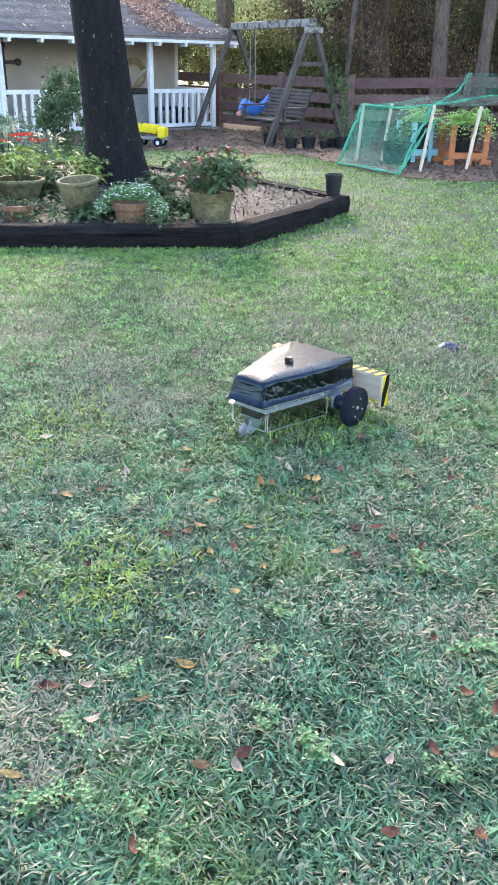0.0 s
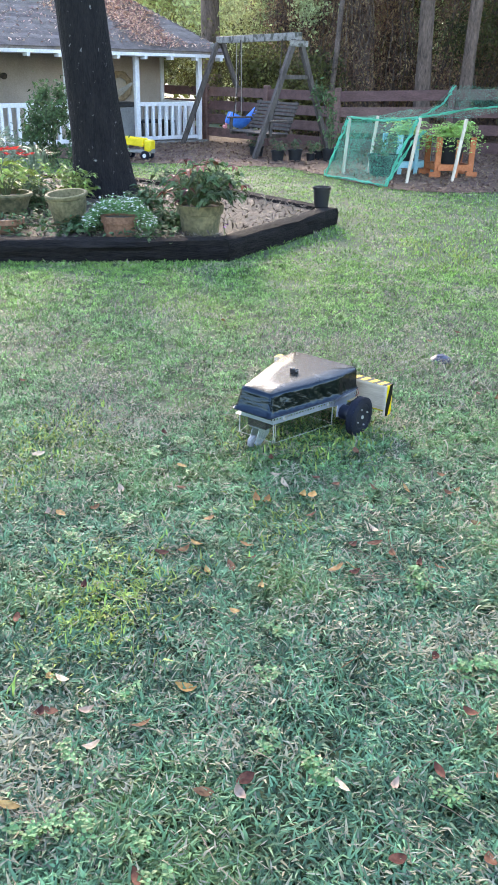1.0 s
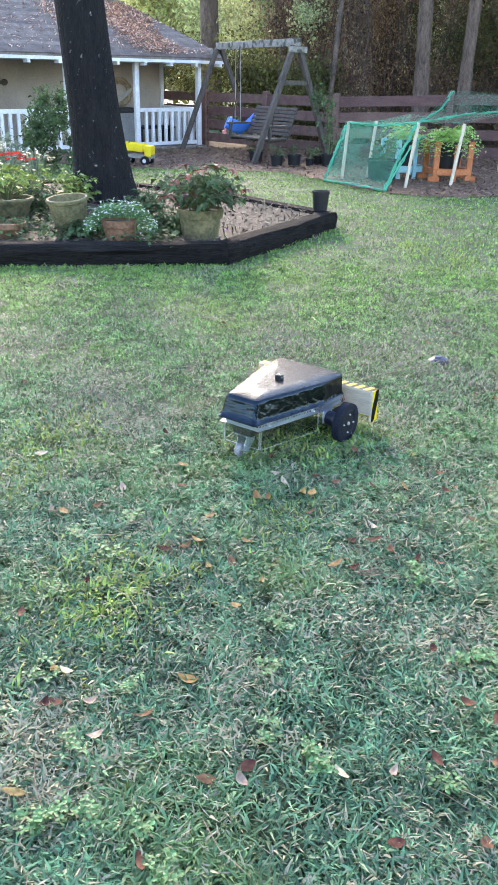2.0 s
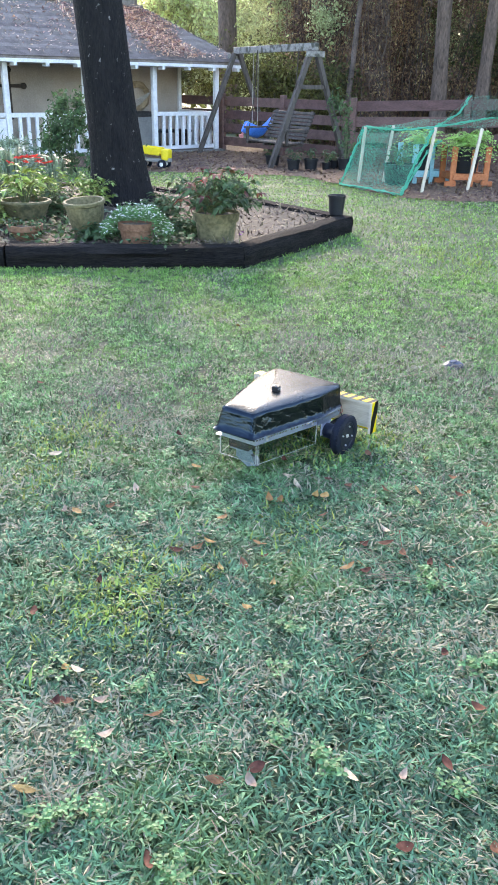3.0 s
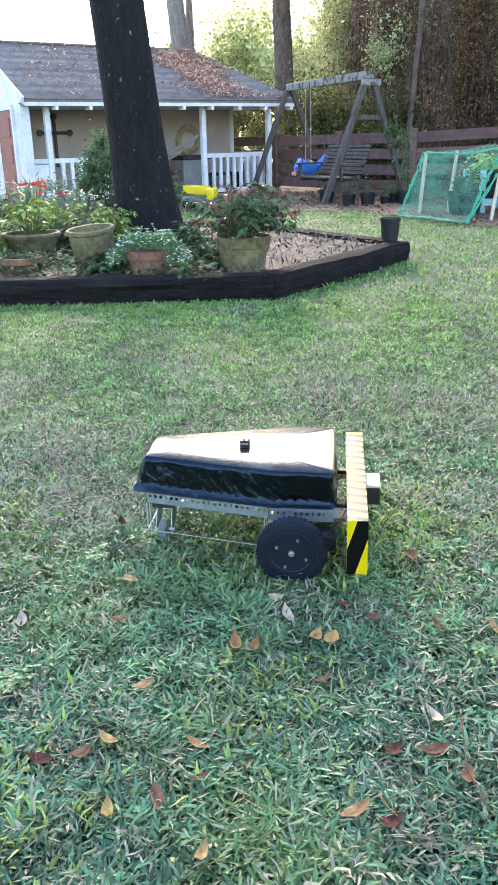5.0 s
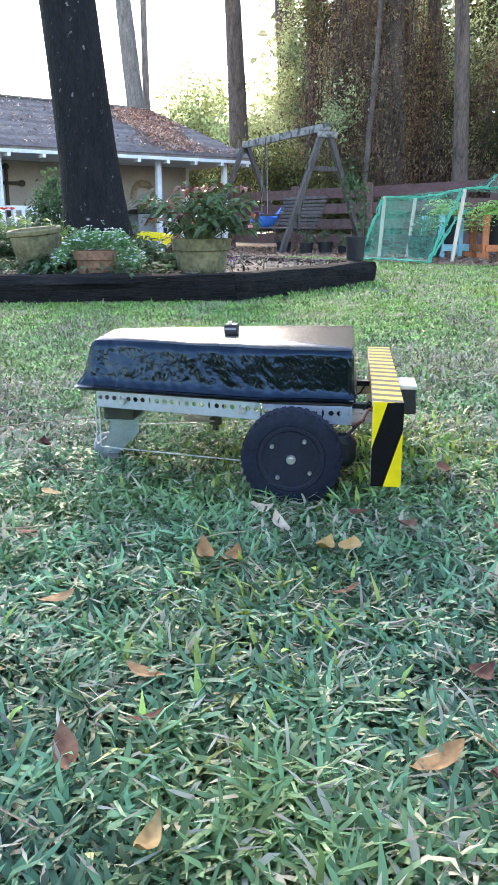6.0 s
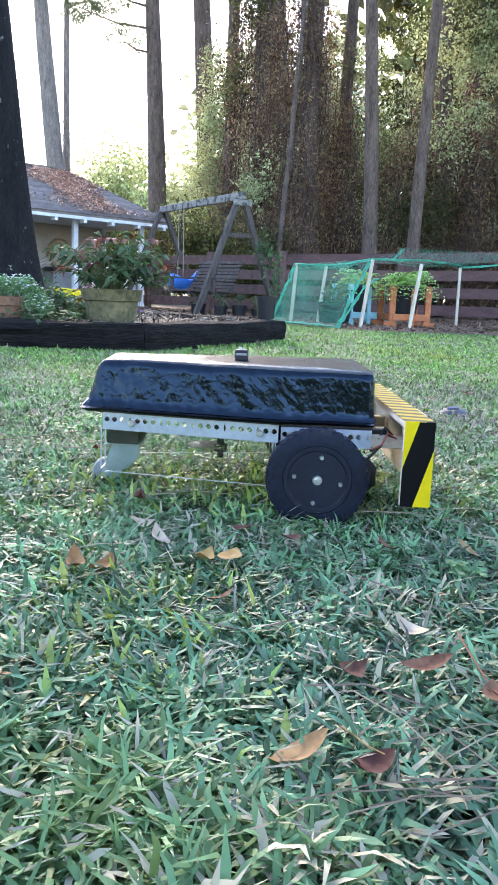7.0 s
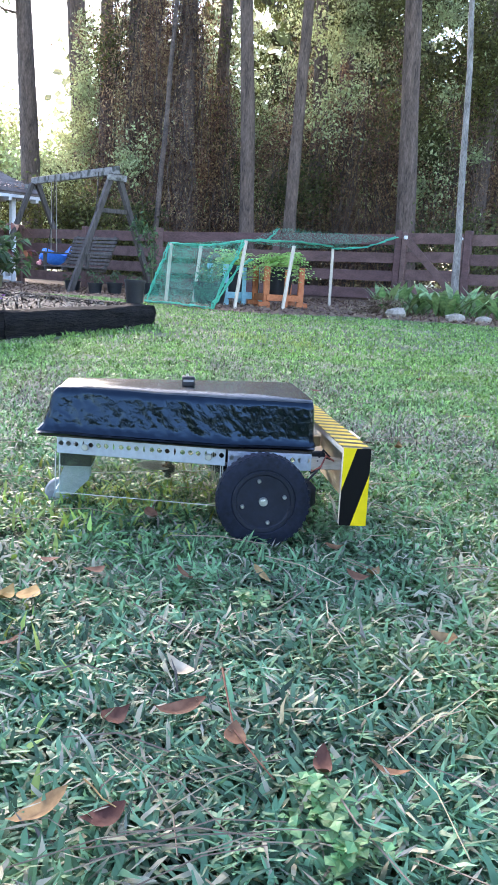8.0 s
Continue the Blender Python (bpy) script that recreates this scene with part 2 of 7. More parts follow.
M = dict(
    soil=material("soil", (0.016, 0.012, 0.009), (0.055, 0.042, 0.03), scale=3, fine=70, bump=0.8, depth=0.02),
    lawn=material("lawn_ground", (0.012, 0.021, 0.009), (0.085, 0.135, 0.055), scale=2.4, fine=38, bump=1.0, depth=0.03, spot=(0.14, 0.15, 0.08), spots=0.06, spot_scale=1.6),
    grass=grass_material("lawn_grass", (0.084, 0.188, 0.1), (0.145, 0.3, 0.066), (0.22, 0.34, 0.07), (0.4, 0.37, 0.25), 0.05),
    dead_grass=material("dead_grass", (0.13, 0.11, 0.075), (0.32, 0.285, 0.205), scale=5, fine=40, island=0.6, bump=0),
    lime_grass=material("yellow_green_grass", (0.17, 0.26, 0.05), (0.36, 0.46, 0.1), rough=0.5, scale=5, fine=40, island=0.45, leafy=0.25, bump=0),
    # aerial haze painted into the leaf colour by washing it out
    haze_leaf=material("far_leaves_painted_haze", (0.24, 0.27, 0.15), (0.5, 0.51, 0.32), rough=0.8, scale=0.4, fine=5, island=0.45, leafy=0.5, bump=0),
    # pine bark made lighter: the haze before the far trunks is painted in
    hazed_bark=material("hazed_pine_bark", (0.12, 0.1, 0.09), (0.3, 0.25, 0.22), rough=0.9, scale=5, fine=22, stretch=(2, 2, 0.45), bump=1.0, depth=0.05),
    clippings=material("dry_clippings", (0.1, 0.11, 0.075), (0.3, 0.29, 0.22), scale=3, fine=30, island=0.5, bump=0),
    bed_mulch=material("shredded_bark", (0.022, 0.015, 0.011), (0.24, 0.185, 0.14), scale=3, fine=14, island=0.8, bump=0.2),
    mulch=material("mulch", (0.05, 0.026, 0.018), (0.2, 0.11, 0.075), scale=5, fine=60, bump=1.0, depth=0.03),
    chips=material("wood_chips", (0.09, 0.045, 0.03), (0.28, 0.17, 0.11), scale=4, fine=30, island=0.55, bump=0.3),
    straw=material("pine_straw", (0.17, 0.12, 0.075), (0.38, 0.28, 0.19), scale=4, fine=30, island=0.5, bump=0.2),
    tie=material("charred_tie", (0.003, 0.003, 0.0035), (0.024, 0.021, 0.02), specular=0.15, rough=0.9, scale=7, fine=40, stretch=(0.35, 3, 4), bump=1.0, depth=0.03),
    bark=material("dark_bark", (0.003, 0.003, 0.004), (0.017, 0.015, 0.015), specular=0.2, rough=0.8, scale=6, fine=30, stretch=(2.2, 2.2, 0.5), bump=0.9, depth=0.03, spot=(0.22, 0.22, 0.21), spots=-0.13, spot_scale=16),
    pine=material("pine_bark", (0.045, 0.03, 0.023), (0.18, 0.125, 0.098), rough=0.9, scale=5, fine=22, stretch=(2, 2, 0.45), bump=1.0, depth=0.05),
    pale_bark=material("pale_bark", (0.1, 0.09, 0.08), (0.33, 0.3, 0.27), rough=0.85, scale=6, fine=30, stretch=(2, 2, 0.6), bump=0.6, depth=0.02),
    vine=material("dry_vine", (0.035, 0.025, 0.021), (0.14, 0.1, 0.082), rough=0.9, scale=4, fine=20, island=0.5, bump=0.2),
    dead_leaf=material("dry_leaves", (0.075, 0.043, 0.027), (0.36, 0.22, 0.135), rough=0.9, scale=0.8, fine=9, island=0.6, leafy=0.25, bump=0),
    wood_leaf=material("woodland_leaves", (0.026, 0.034, 0.01), (0.15, 0.148, 0.042), rough=0.7, scale=0.5, fine=6, island=0.6, leafy=0.4, bump=0),
    # yellow-green leaf colour raised to paint in sunlight and glare
    sun_leaf=material("leaves_painted_sunlit", (0.38, 0.43, 0.19), (0.66, 0.66, 0.34), rough=0.7, scale=0.4, fine=6, island=0.5, leafy=0.5, bump=0),
    # lighter leaf green: the light these leaves catch is painted in
    pale_leaf=material("pale_green_leaves_painted_lit", (0.2, 0.245, 0.12), (0.45, 0.47, 0.24), rough=0.7, scale=0.4, fine=6, island=0.5, leafy=0.5, bump=0),
    needle=material("pine_needles", (0.04, 0.06, 0.024), (0.104, 0.128, 0.048), rough=0.7, scale=1, fine=6, island=0.4, leafy=0.3, bump=0),
    garden_leaf=material("garden_leaves", (0.026, 0.062, 0.026), (0.1, 0.17, 0.068), rough=0.75, scale=4, fine=20, island=0.5, leafy=0.3, bump=0.1),
    grey_leaf=material("grey_green_leaves", (0.12, 0.19, 0.12), (0.27, 0.36, 0.25), rough=0.55, scale=4, fine=20, island=0.4, leafy=0.25, bump=0.1),
    lime_leaf=material("lime_leaves", (0.13, 0.24, 0.045), (0.36, 0.45, 0.12), rough=0.5, scale=4, fine=20, island=0.4, leafy=0.3, bump=0.1),
    dark_leaf=material("deep_green_leaves", (0.025, 0.075, 0.03), (0.08, 0.16, 0.06), rough=0.7, scale=4, fine=20, island=0.5, leafy=0.2, bump=0.1),
    broad_leaf=material("broad_leaves", (0.07, 0.18, 0.05), (0.32, 0.46, 0.19), rough=0.4, scale=4, fine=20, island=0.4, leafy=0.25, bump=0.1),
    fern=material("fern_fronds", (0.24, 0.46, 0.1), (0.5, 0.7, 0.24), rough=0.5, scale=6, fine=20, island=0.35, leafy=0.4, bump=0),
    maroon=material("maroon_leaves", (0.12, 0.04, 0.035), (0.3, 0.12, 0.09), rough=0.5, scale=5, fine=20, island=0.5, leafy=0.25, bump=0.1),
    red_petal=material("red_petals", (0.4, 0.012, 0.018), (0.6, 0.045, 0.045), rough=0.5, scale=8, fine=30, island=0.3, leafy=0.3, bump=0),
    white_petal=material("white_petals", (0.72, 0.74, 0.72), (0.88, 0.88, 0.86), rough=0.6, scale=8, fine=30, island=0.1, leafy=0.2, bump=0),
    purple_petal=material("purple_petals", (0.25, 0.08, 0.35), (0.4, 0.15, 0.5), rough=0.6, scale=8, fine=30, island=0.2, bump=0),
    stem=material("green_stems", (0.07, 0.1, 0.04), (0.16, 0.19, 0.08), rough=0.6, scale=6, fine=30, bump=0.2),
    clover=material("clover_leaves", (0.0744, 0.204, 0.07), (0.149, 0.313, 0.119), rough=0.5, scale=6, fine=30, island=0.35, leafy=0.3, bump=0.1),
    fallen=material("fallen_leaf_brown", (0.105, 0.048, 0.0252), (0.273, 0.144, 0.0728), rough=0.75, specular=0.15, scale=14, fine=70, random_value=0.55, bump=0.4, depth=0.004),
    fallen_gold=material("fallen_leaf_gold", (0.255, 0.13, 0.042), (0.42, 0.238, 0.091), rough=0.75, specular=0.15, scale=14, fine=70, random_value=0.3, bump=0.4, depth=0.004),
    fallen_pale=material("fallen_leaf_pale", (0.3, 0.21, 0.145), (0.48, 0.37, 0.27), rough=0.75, specular=0.15, scale=14, fine=70, random_value=0.2, bump=0.4, depth=0.004),
    ochre_pot=material("mossy_ochre_pot", (0.075, 0.068, 0.03), (0.24, 0.2, 0.1), rough=0.8, scale=6, fine=35, bump=0.4, spot=(0.07, 0.075, 0.035), spots=0.2, spot_scale=5),
    terracotta=material("weathered_terracotta", (0.13, 0.062, 0.034), (0.29, 0.145, 0.085), rough=0.85, scale=8, fine=40, bump=0.4, spot=(0.25, 0.2, 0.15), spots=0.06, spot_scale=9),
    slate=material("slate_plastic", (0.018, 0.028, 0.06), (0.05, 0.07, 0.12), rough=0.4, scale=20, fine=90, bump=0.2),
    black_pot=material("black_plastic", (0.004, 0.005, 0.007), (0.012, 0.014, 0.018), rough=0.5, scale=8, fine=60, bump=0.15),
    white_paint=material("white_paint", (0.56, 0.57, 0.59), (0.76, 0.77, 0.78), rough=0.55, scale=3, fine=25, bump=0.15, spot=(0.5, 0.5, 0.47), spots=-0.05, spot_scale=2),
    tan_wall=material("tan_stucco", (0.33, 0.28, 0.235), (0.47, 0.4, 0.345), rough=0.85, scale=2, fine=40, bump=0.3),
    shingle=material("roof_shingle", (0.1, 0.082, 0.075), (0.25, 0.203, 0.185), rough=0.9, scale=6, fine=60, bump=0.5, random_value=0.22, spot=(0.15, 0.12, 0.1), spots=0.2, spot_scale=3),
    roof_leaf=material("roof_leaf_litter", (0.52, 0.27, 0.2), (0.82, 0.54, 0.43), rough=0.8, scale=3, fine=20, island=0.55, bump=0.1),
    red_door=material("dark_red_paint", (0.16, 0.03, 0.035), (0.26, 0.06, 0.06), rough=0.5, scale=4, fine=30, bump=0.2),
    dark_inside=material("dark_interior", (0.02, 0.02, 0.022), (0.06, 0.055, 0.05), rough=0.8, scale=3, fine=20, bump=0.1),
    grey_bin=material("grey_plastic", (0.2, 0.2, 0.2), (0.3, 0.3, 0.29), rough=0.6, scale=4, fine=30, bump=0.1),
    iron=material("dark_iron", (0.02, 0.015, 0.012), (0.07, 0.05, 0.04), rough=0.6, metal=0.4, scale=8, fine=40, bump=0.3),
    wreath=material("straw_wreath", (0.2, 0.14, 0.09), (0.42, 0.32, 0.2), rough=0.9, scale=12, fine=60, bump=0.8),
    rope=material("pale_rope", (0.2, 0.18, 0.15), (0.36, 0.33, 0.28), rough=0.9, scale=12, fine=80, bump=0.4),
    swing_wood=material("weathered_swing_wood", (0.032, 0.026, 0.023), (0.115, 0.095, 0.082), rough=0.85, scale=6, fine=30, stretch=(3, 3, 0.4), bump=0.6, depth=0.01),
    grey_wood=material("silvered_timber", (0.144, 0.134, 0.121), (0.32, 0.3, 0.273), rough=0.85, scale=6, fine=30, stretch=(3, 0.4, 3), bump=0.5, spot=(0.06, 0.06, 0.045), spots=0.28, spot_scale=5),
    blue=material("blue_plastic", (0.02, 0.17, 0.62), (0.04, 0.27, 0.8), rough=0.4, scale=6, fine=40, bump=0.1),
    pink=material("pink_plastic", (0.75, 0.25, 0.25), (0.85, 0.36, 0.34), rough=0.45, scale=6, fine=40, bump=0.1),
    yellow=material("yellow_plastic", (0.75, 0.55, 0.01), (0.88, 0.68, 0.03), rough=0.4, scale=6, fine=40, bump=0.1),
    fence=material("red_brown_fence", (0.085, 0.045, 0.04), (0.18, 0.1, 0.088), rough=0.85, scale=3, fine=25, stretch=(0.4, 3, 3), bump=0.5, random_value=0.2),
    stake=material("raw_stake_wood", (0.5, 0.42, 0.32), (0.7, 0.62, 0.5), rough=0.75, scale=6, fine=30, stretch=(3, 3, 0.4), bump=0.3, random_value=0.08),
    orange=material("orange_paint", (0.4, 0.1, 0.028), (0.58, 0.19, 0.07), rough=0.6, scale=5, fine=30, bump=0.2),
    teal=material("teal_paint", (0.18, 0.46, 0.52), (0.3, 0.6, 0.66), rough=0.6, scale=5, fine=30, bump=0.2),
    net=material("green_netting", (0.02, 0.44, 0.26), (0.07, 0.64, 0.42), rough=0.5, scale=5, fine=30, leafy=0.3, bump=0),
    stone=material("pale_limestone", (0.19, 0.165, 0.13), (0.42, 0.365, 0.3), rough=0.85, scale=6, fine=40, bump=0.7, depth=0.03),
    shell=shell_material("black_film"),
    # the lid's reflections are cooled by a bluish tint painted into its sheen
    shell_top=material("black_film_lid", (0.012, 0.012, 0.012), (0.035, 0.033, 0.03), rough=0.26, scale=7, fine=60, stretch=(0.6, 1.6, 1), bump=0.45, depth=0.004, specular=0.55, spot=(0.09, 0.085, 0.075), spots=0.1, spot_scale=6, sheen_tint=(0.78, 0.94, 1.0)),
    aluminium=material("aluminium", (0.42, 0.49, 0.6), (0.56, 0.64, 0.76), rough=0.38, metal=0.85, scale=10, fine=90, bump=0.1, depth=0.002),
    galvanised=material("galvanised_steel", (0.36, 0.45, 0.52), (0.52, 0.62, 0.7), rough=0.4, metal=0.8, scale=25, fine=90, bump=0.15, depth=0.002),
    bolt=material("bright_bolt", (0.6, 0.6, 0.58), (0.8, 0.8, 0.78), rough=0.3, metal=0.9, scale=20, fine=90, bump=0.1, depth=0.001),
    tyre=material("black_rubber_tyre", (0.004, 0.006, 0.011), (0.012, 0.0175, 0.034), specular=0.2, rough=0.65, scale=12, fine=120, bump=0.3, depth=0.003, spot=(0.03, 0.032, 0.035), spots=-0.08, spot_scale=14),
    rim=material("navy_plastic_rim", (0.004, 0.0062, 0.012), (0.009, 0.0135, 0.026), specular=0.3, rough=0.5, scale=12, fine=90, bump=0.1, depth=0.002),
    motor=material("dark_blue_motor", (0.003, 0.006, 0.018), (0.008, 0.014, 0.035), rough=0.35, scale=12, fine=90, bump=0.1, depth=0.002),
    bracket=material("pale_blue_bracket", (0.42, 0.5, 0.62), (0.56, 0.64, 0.76), rough=0.4, metal=0.3, scale=12, fine=90, bump=0.1, depth=0.002),
    plywood=material("raw_plywood", (0.62, 0.5, 0.38), (0.82, 0.71, 0.58), rough=0.7, scale=9, fine=60, stretch=(1, 0.4, 3), bump=0.2, depth=0.003),
    rubber_grey=material("grey_caster_rubber", (0.2, 0.21, 0.22), (0.34, 0.35, 0.36), rough=0.6, scale=12, fine=90, bump=0.15, depth=0.002),
    wire_black=material("black_cable", (0.012, 0.012, 0.014), (0.03, 0.03, 0.03), rough=0.45, scale=20, fine=90, bump=0),
    wire_red=material("red_cable", (0.35, 0.08, 0.06), (0.5, 0.14, 0.1), rough=0.45, scale=20, fine=90, bump=0),
    disc=material("pale_cutting_disc", (0.6, 0.5, 0.38), (0.78, 0.68, 0.55), rough=0.5, scale=12, fine=60, bump=0.1, depth=0.002),
    tape_end=stripe_material("hazard_tape_wide", (0.957, 0.0, -0.29), 0.106, 0.41, (0.85, 0.62, 0.01), (0.0015, 0.0015, 0.0015)),
    tape_top=stripe_material("hazard_tape_worn", (0.25, 1.0, 0.0), 0.05, 0.45, (0.75, 0.52, 0.04), (0.012, 0.011, 0.009), 0.36, 0.5),
    acrylic=clear_material("clear_acrylic", (0.93, 0.95, 0.94), 0.06),
    acrylic_edge=material("acrylic_edge", (0.4, 0.43, 0.38), (0.6, 0.62, 0.56), rough=0.25, scale=12, fine=90, bump=0),
)


# ---- building tools ----
class Shape:
    """Gathers corners and faces of one mesh."""

    def __init__(self):
        self.v, self.f = [], []

    def add(self, verts, faces):
        k = len(self.v)
        self.v += [tuple(p) for p in verts]
        self.f += [tuple(i + k for i in q) for q in faces]
        return self

    def box(self, centre, size, turn=(0, 0, 0), bevel=0.0):
        h = [s / 2 for s in size]
        b = min(bevel, *(0.45 * s for s in h)) if bevel else 0.0
        r, c = Euler([radians(a) for a in turn]).to_matrix(), Vector(centre)
        if not b:
            vs = [Vector((x * h[0], y * h[1], z * h[2])) for x in (-1, 1) for y in (-1, 1) for z in (-1, 1)]
            fs = [(0, 1, 3, 2), (4, 6, 7, 5), (0, 4, 5, 1), (2, 3, 7, 6), (0, 2, 6, 4), (1, 5, 7, 3)]
        else:
            vs, ids = [], {}
            for x in (-1, 1):
                for y in (-1, 1):
                    for z in (-1, 1):
                        for a in range(3):
                            q = [(x, y, z)[i] * (h[i] - (0 if i == a else b)) for i in range(3)]
                            ids[x, y, z, a] = len(vs)
                            vs.append(Vector(q))
            fs = []
            for a in range(3):
                o, p = [i for i in range(3) if i != a]
                for s in (-1, 1):
                    ring = []
                    for u, w in ((-1, -1), (1, -1), (1, 1), (-1, 1)):
                        k = [0, 0, 0]
                        k[a], k[o], k[p] = s, u, w
                        ring.append(ids[k[0], k[1], k[2], a])
                    fs.append(tuple(ring))
                for u in (-1, 1):
                    for w in (-1, 1):
                        k, m = [0, 0, 0], [0, 0, 0]
                        k[o] = m[o] = u
                        k[p] = m[p] = w
                        k[a], m[a] = -1, 1
                        fs.append((ids[(*k, o)], ids[(*m, o)], ids[(*m, p)], ids[(*k, p)]))
            for x in (-1, 1):
                for y in (-1, 1):
                    for z in (-1, 1):
                        fs.append(tuple(ids[x, y, z, a] for a in range(3)))
        return self.add([c + r @ q for q in vs], fs)

    def beam(self, a, b, width, depth, bevel=0.0, up=(0, 0, 1)):
        """A squared timber from a to b."""
        a, b = Vector(a), Vector(b)
        z = (b - a).normalized()
        x = Vector(up).cross(z)
        x = x.normalized() if x.length > 1e-4 else Vector((1, 0, 0))
        y = z.cross(x)
        r = Matrix((x, y, z)).transposed()
        k = Shape().box((0, 0, 0), (width, depth, (b - a).length), bevel=bevel)
        return self.add([(a + b) / 2 + r @ Vector(q) for q in k.v], k.f)

    def tube(self, points, radii, sides=8, caps=True, wobble=0.0, seed=0):
        pts = [Vector(p) for p in points]
        radii = radii if hasattr(radii, "__len__") else [radii] * len(pts)
        rng, rings = random.Random(seed), []
        for i, p in enumerate(pts):
            d = (pts[min(i + 1, len(pts) - 1)] - pts[max(i - 1, 0)]).normalized()
            x = d.cross(Vector((0.0, 1.0, 0.0)) if abs(d.y) < 0.9 else Vector((1.0, 0.0, 0.0))).normalized()
            y = d.cross(x)
            ring = []
            for k in range(sides):
                a = 2 * math.pi * k / sides
                ring.append(p + (x * math.cos(a) + y * math.sin(a)) * radii[i] * (1 + wobble * rng.uniform(-1, 1)))
            rings.append(ring)
        vs = [q for ring in rings for q in ring]
        fs = [(i * sides + k, i * sides + (k + 1) % sides, (i + 1) * sides + (k + 1) % sides, (i + 1) * sides + k)
              for i in range(len(pts) - 1) for k in range(sides)]
        if caps:
            fs += [tuple(range(sides))[::-1], tuple((len(pts) - 1) * sides + k for k in range(sides))]
        return self.add(vs, fs)

    def turned(self, profile, sides=24, centre=(0, 0, 0), axis="z", squash=1.0):
        """A profile of (radius, height) turned about an axis."""
        vs, fs, c = [], [], Vector(centre)
        for r, h in profile:
            for k in range(sides):
                a = 2 * math.pi * k / sides
                p = (r * math.cos(a), r * math.sin(a) * squash, h)
                vs.append(c + Vector(p if axis == "z" else (p[0], h, p[1]) if axis == "y" else (h, p[0], p[1])))
        for i in range(len(profile) - 1):
            for k in range(sides):
                fs.append((i * sides + k, i * sides + (k + 1) % sides, (i + 1) * sides + (k + 1) % sides, (i + 1) * sides + k))
        return self.add(vs, fs)

    def leaf(self, at, along, length, width, droop=0.2, fold=0.15, rng=random):
        """A pointed leaf with a fold along its rib and a droop towards its tip."""
        p, d = Vector(at), Vector(along).normalized()
        s = d.cross(Vector((rng.uniform(-0.5, 0.5), rng.uniform(-0.5, 0.5), 1)))
        s = s.normalized() if s.length > 1e-3 else Vector((1, 0, 0))
        n = s.cross(d)
        low = Vector((0, 0, -1))
        m = p + d * length * 0.5 + low * droop * length * 0.2
        t = p + d * length + low * droop * length
        up = n * fold * width
        vs = [p, m + s * width * 0.5 + up, m - s * width * 0.5 + up, t, m]
        return self.add(vs, [(0, 1, 4), (4, 1, 3), (0, 4, 2), (4, 2, 3)][0:4])

    def mesh(self, name):
        m = bpy.data.meshes.new(name)
        m.from_pydata(self.v, [], self.f)
        m.validate()
        return m


def smooth(ob, angle=40):
    ob.data.polygons.foreach_set("use_smooth", [True] * len(ob.data.polygons))
    ob.data.set_sharp_from_angle(angle=radians(angle))
    return ob


def outward(mesh):
    b = bmesh.new()
    b.from_mesh(mesh)
    bmesh.ops.recalc_face_normals(b, faces=b.faces)
    b.to_mesh(mesh)
    b.free()
    return mesh


def part(name, shape, mat, parent=None, label="", soft=40, fix=True):
    """One mesh object under a thing or a part."""
    m = shape.mesh(name) if isinstance(shape, Shape) else shape
    if fix and len(m.polygons) < 20000:
        outward(m)
    m.materials.append(M[mat])
    ob = new(name, m)
    ob.parent = parent
    if soft:
        smooth(ob, soft)
    return tagged(ob, label)


def thing(name, label, category, m=None, group="", kind=""):
    ob = new(name)
    ob.empty_display_size = 0.1
    if m is not None:
        ob.matrix_basis = m
    return tagged(ob, label, category, group, kind)


def fast_mesh(name, verts, loops, starts):
    m = bpy.data.meshes.new(name)
    m.vertices.add(len(verts))
    m.vertices.foreach_set("co", np.ascontiguousarray(verts, np.float32).ravel())
    m.loops.add(len(loops))
    m.loops.foreach_set("vertex_index", np.ascontiguousarray(loops, np.int32))
    m.polygons.add(len(starts))
    m.polygons.foreach_set("loop_start", np.ascontiguousarray(starts, np.int32))
    m.update(calc_edges=True)
    return m


def inside(x, y, corners):
    """Which of the places lie inside a polygon."""
    hit = np.zeros(len(x), bool)
    for (ax, ay), (bx, by) in zip(corners, corners[1:] + corners[:1]):
        cross = ((ay > y) != (by > y)) & (x < (bx - ax) * (y - ay) / (by - ay + 1e-12) + ax)
        hit ^= cross
    return hit


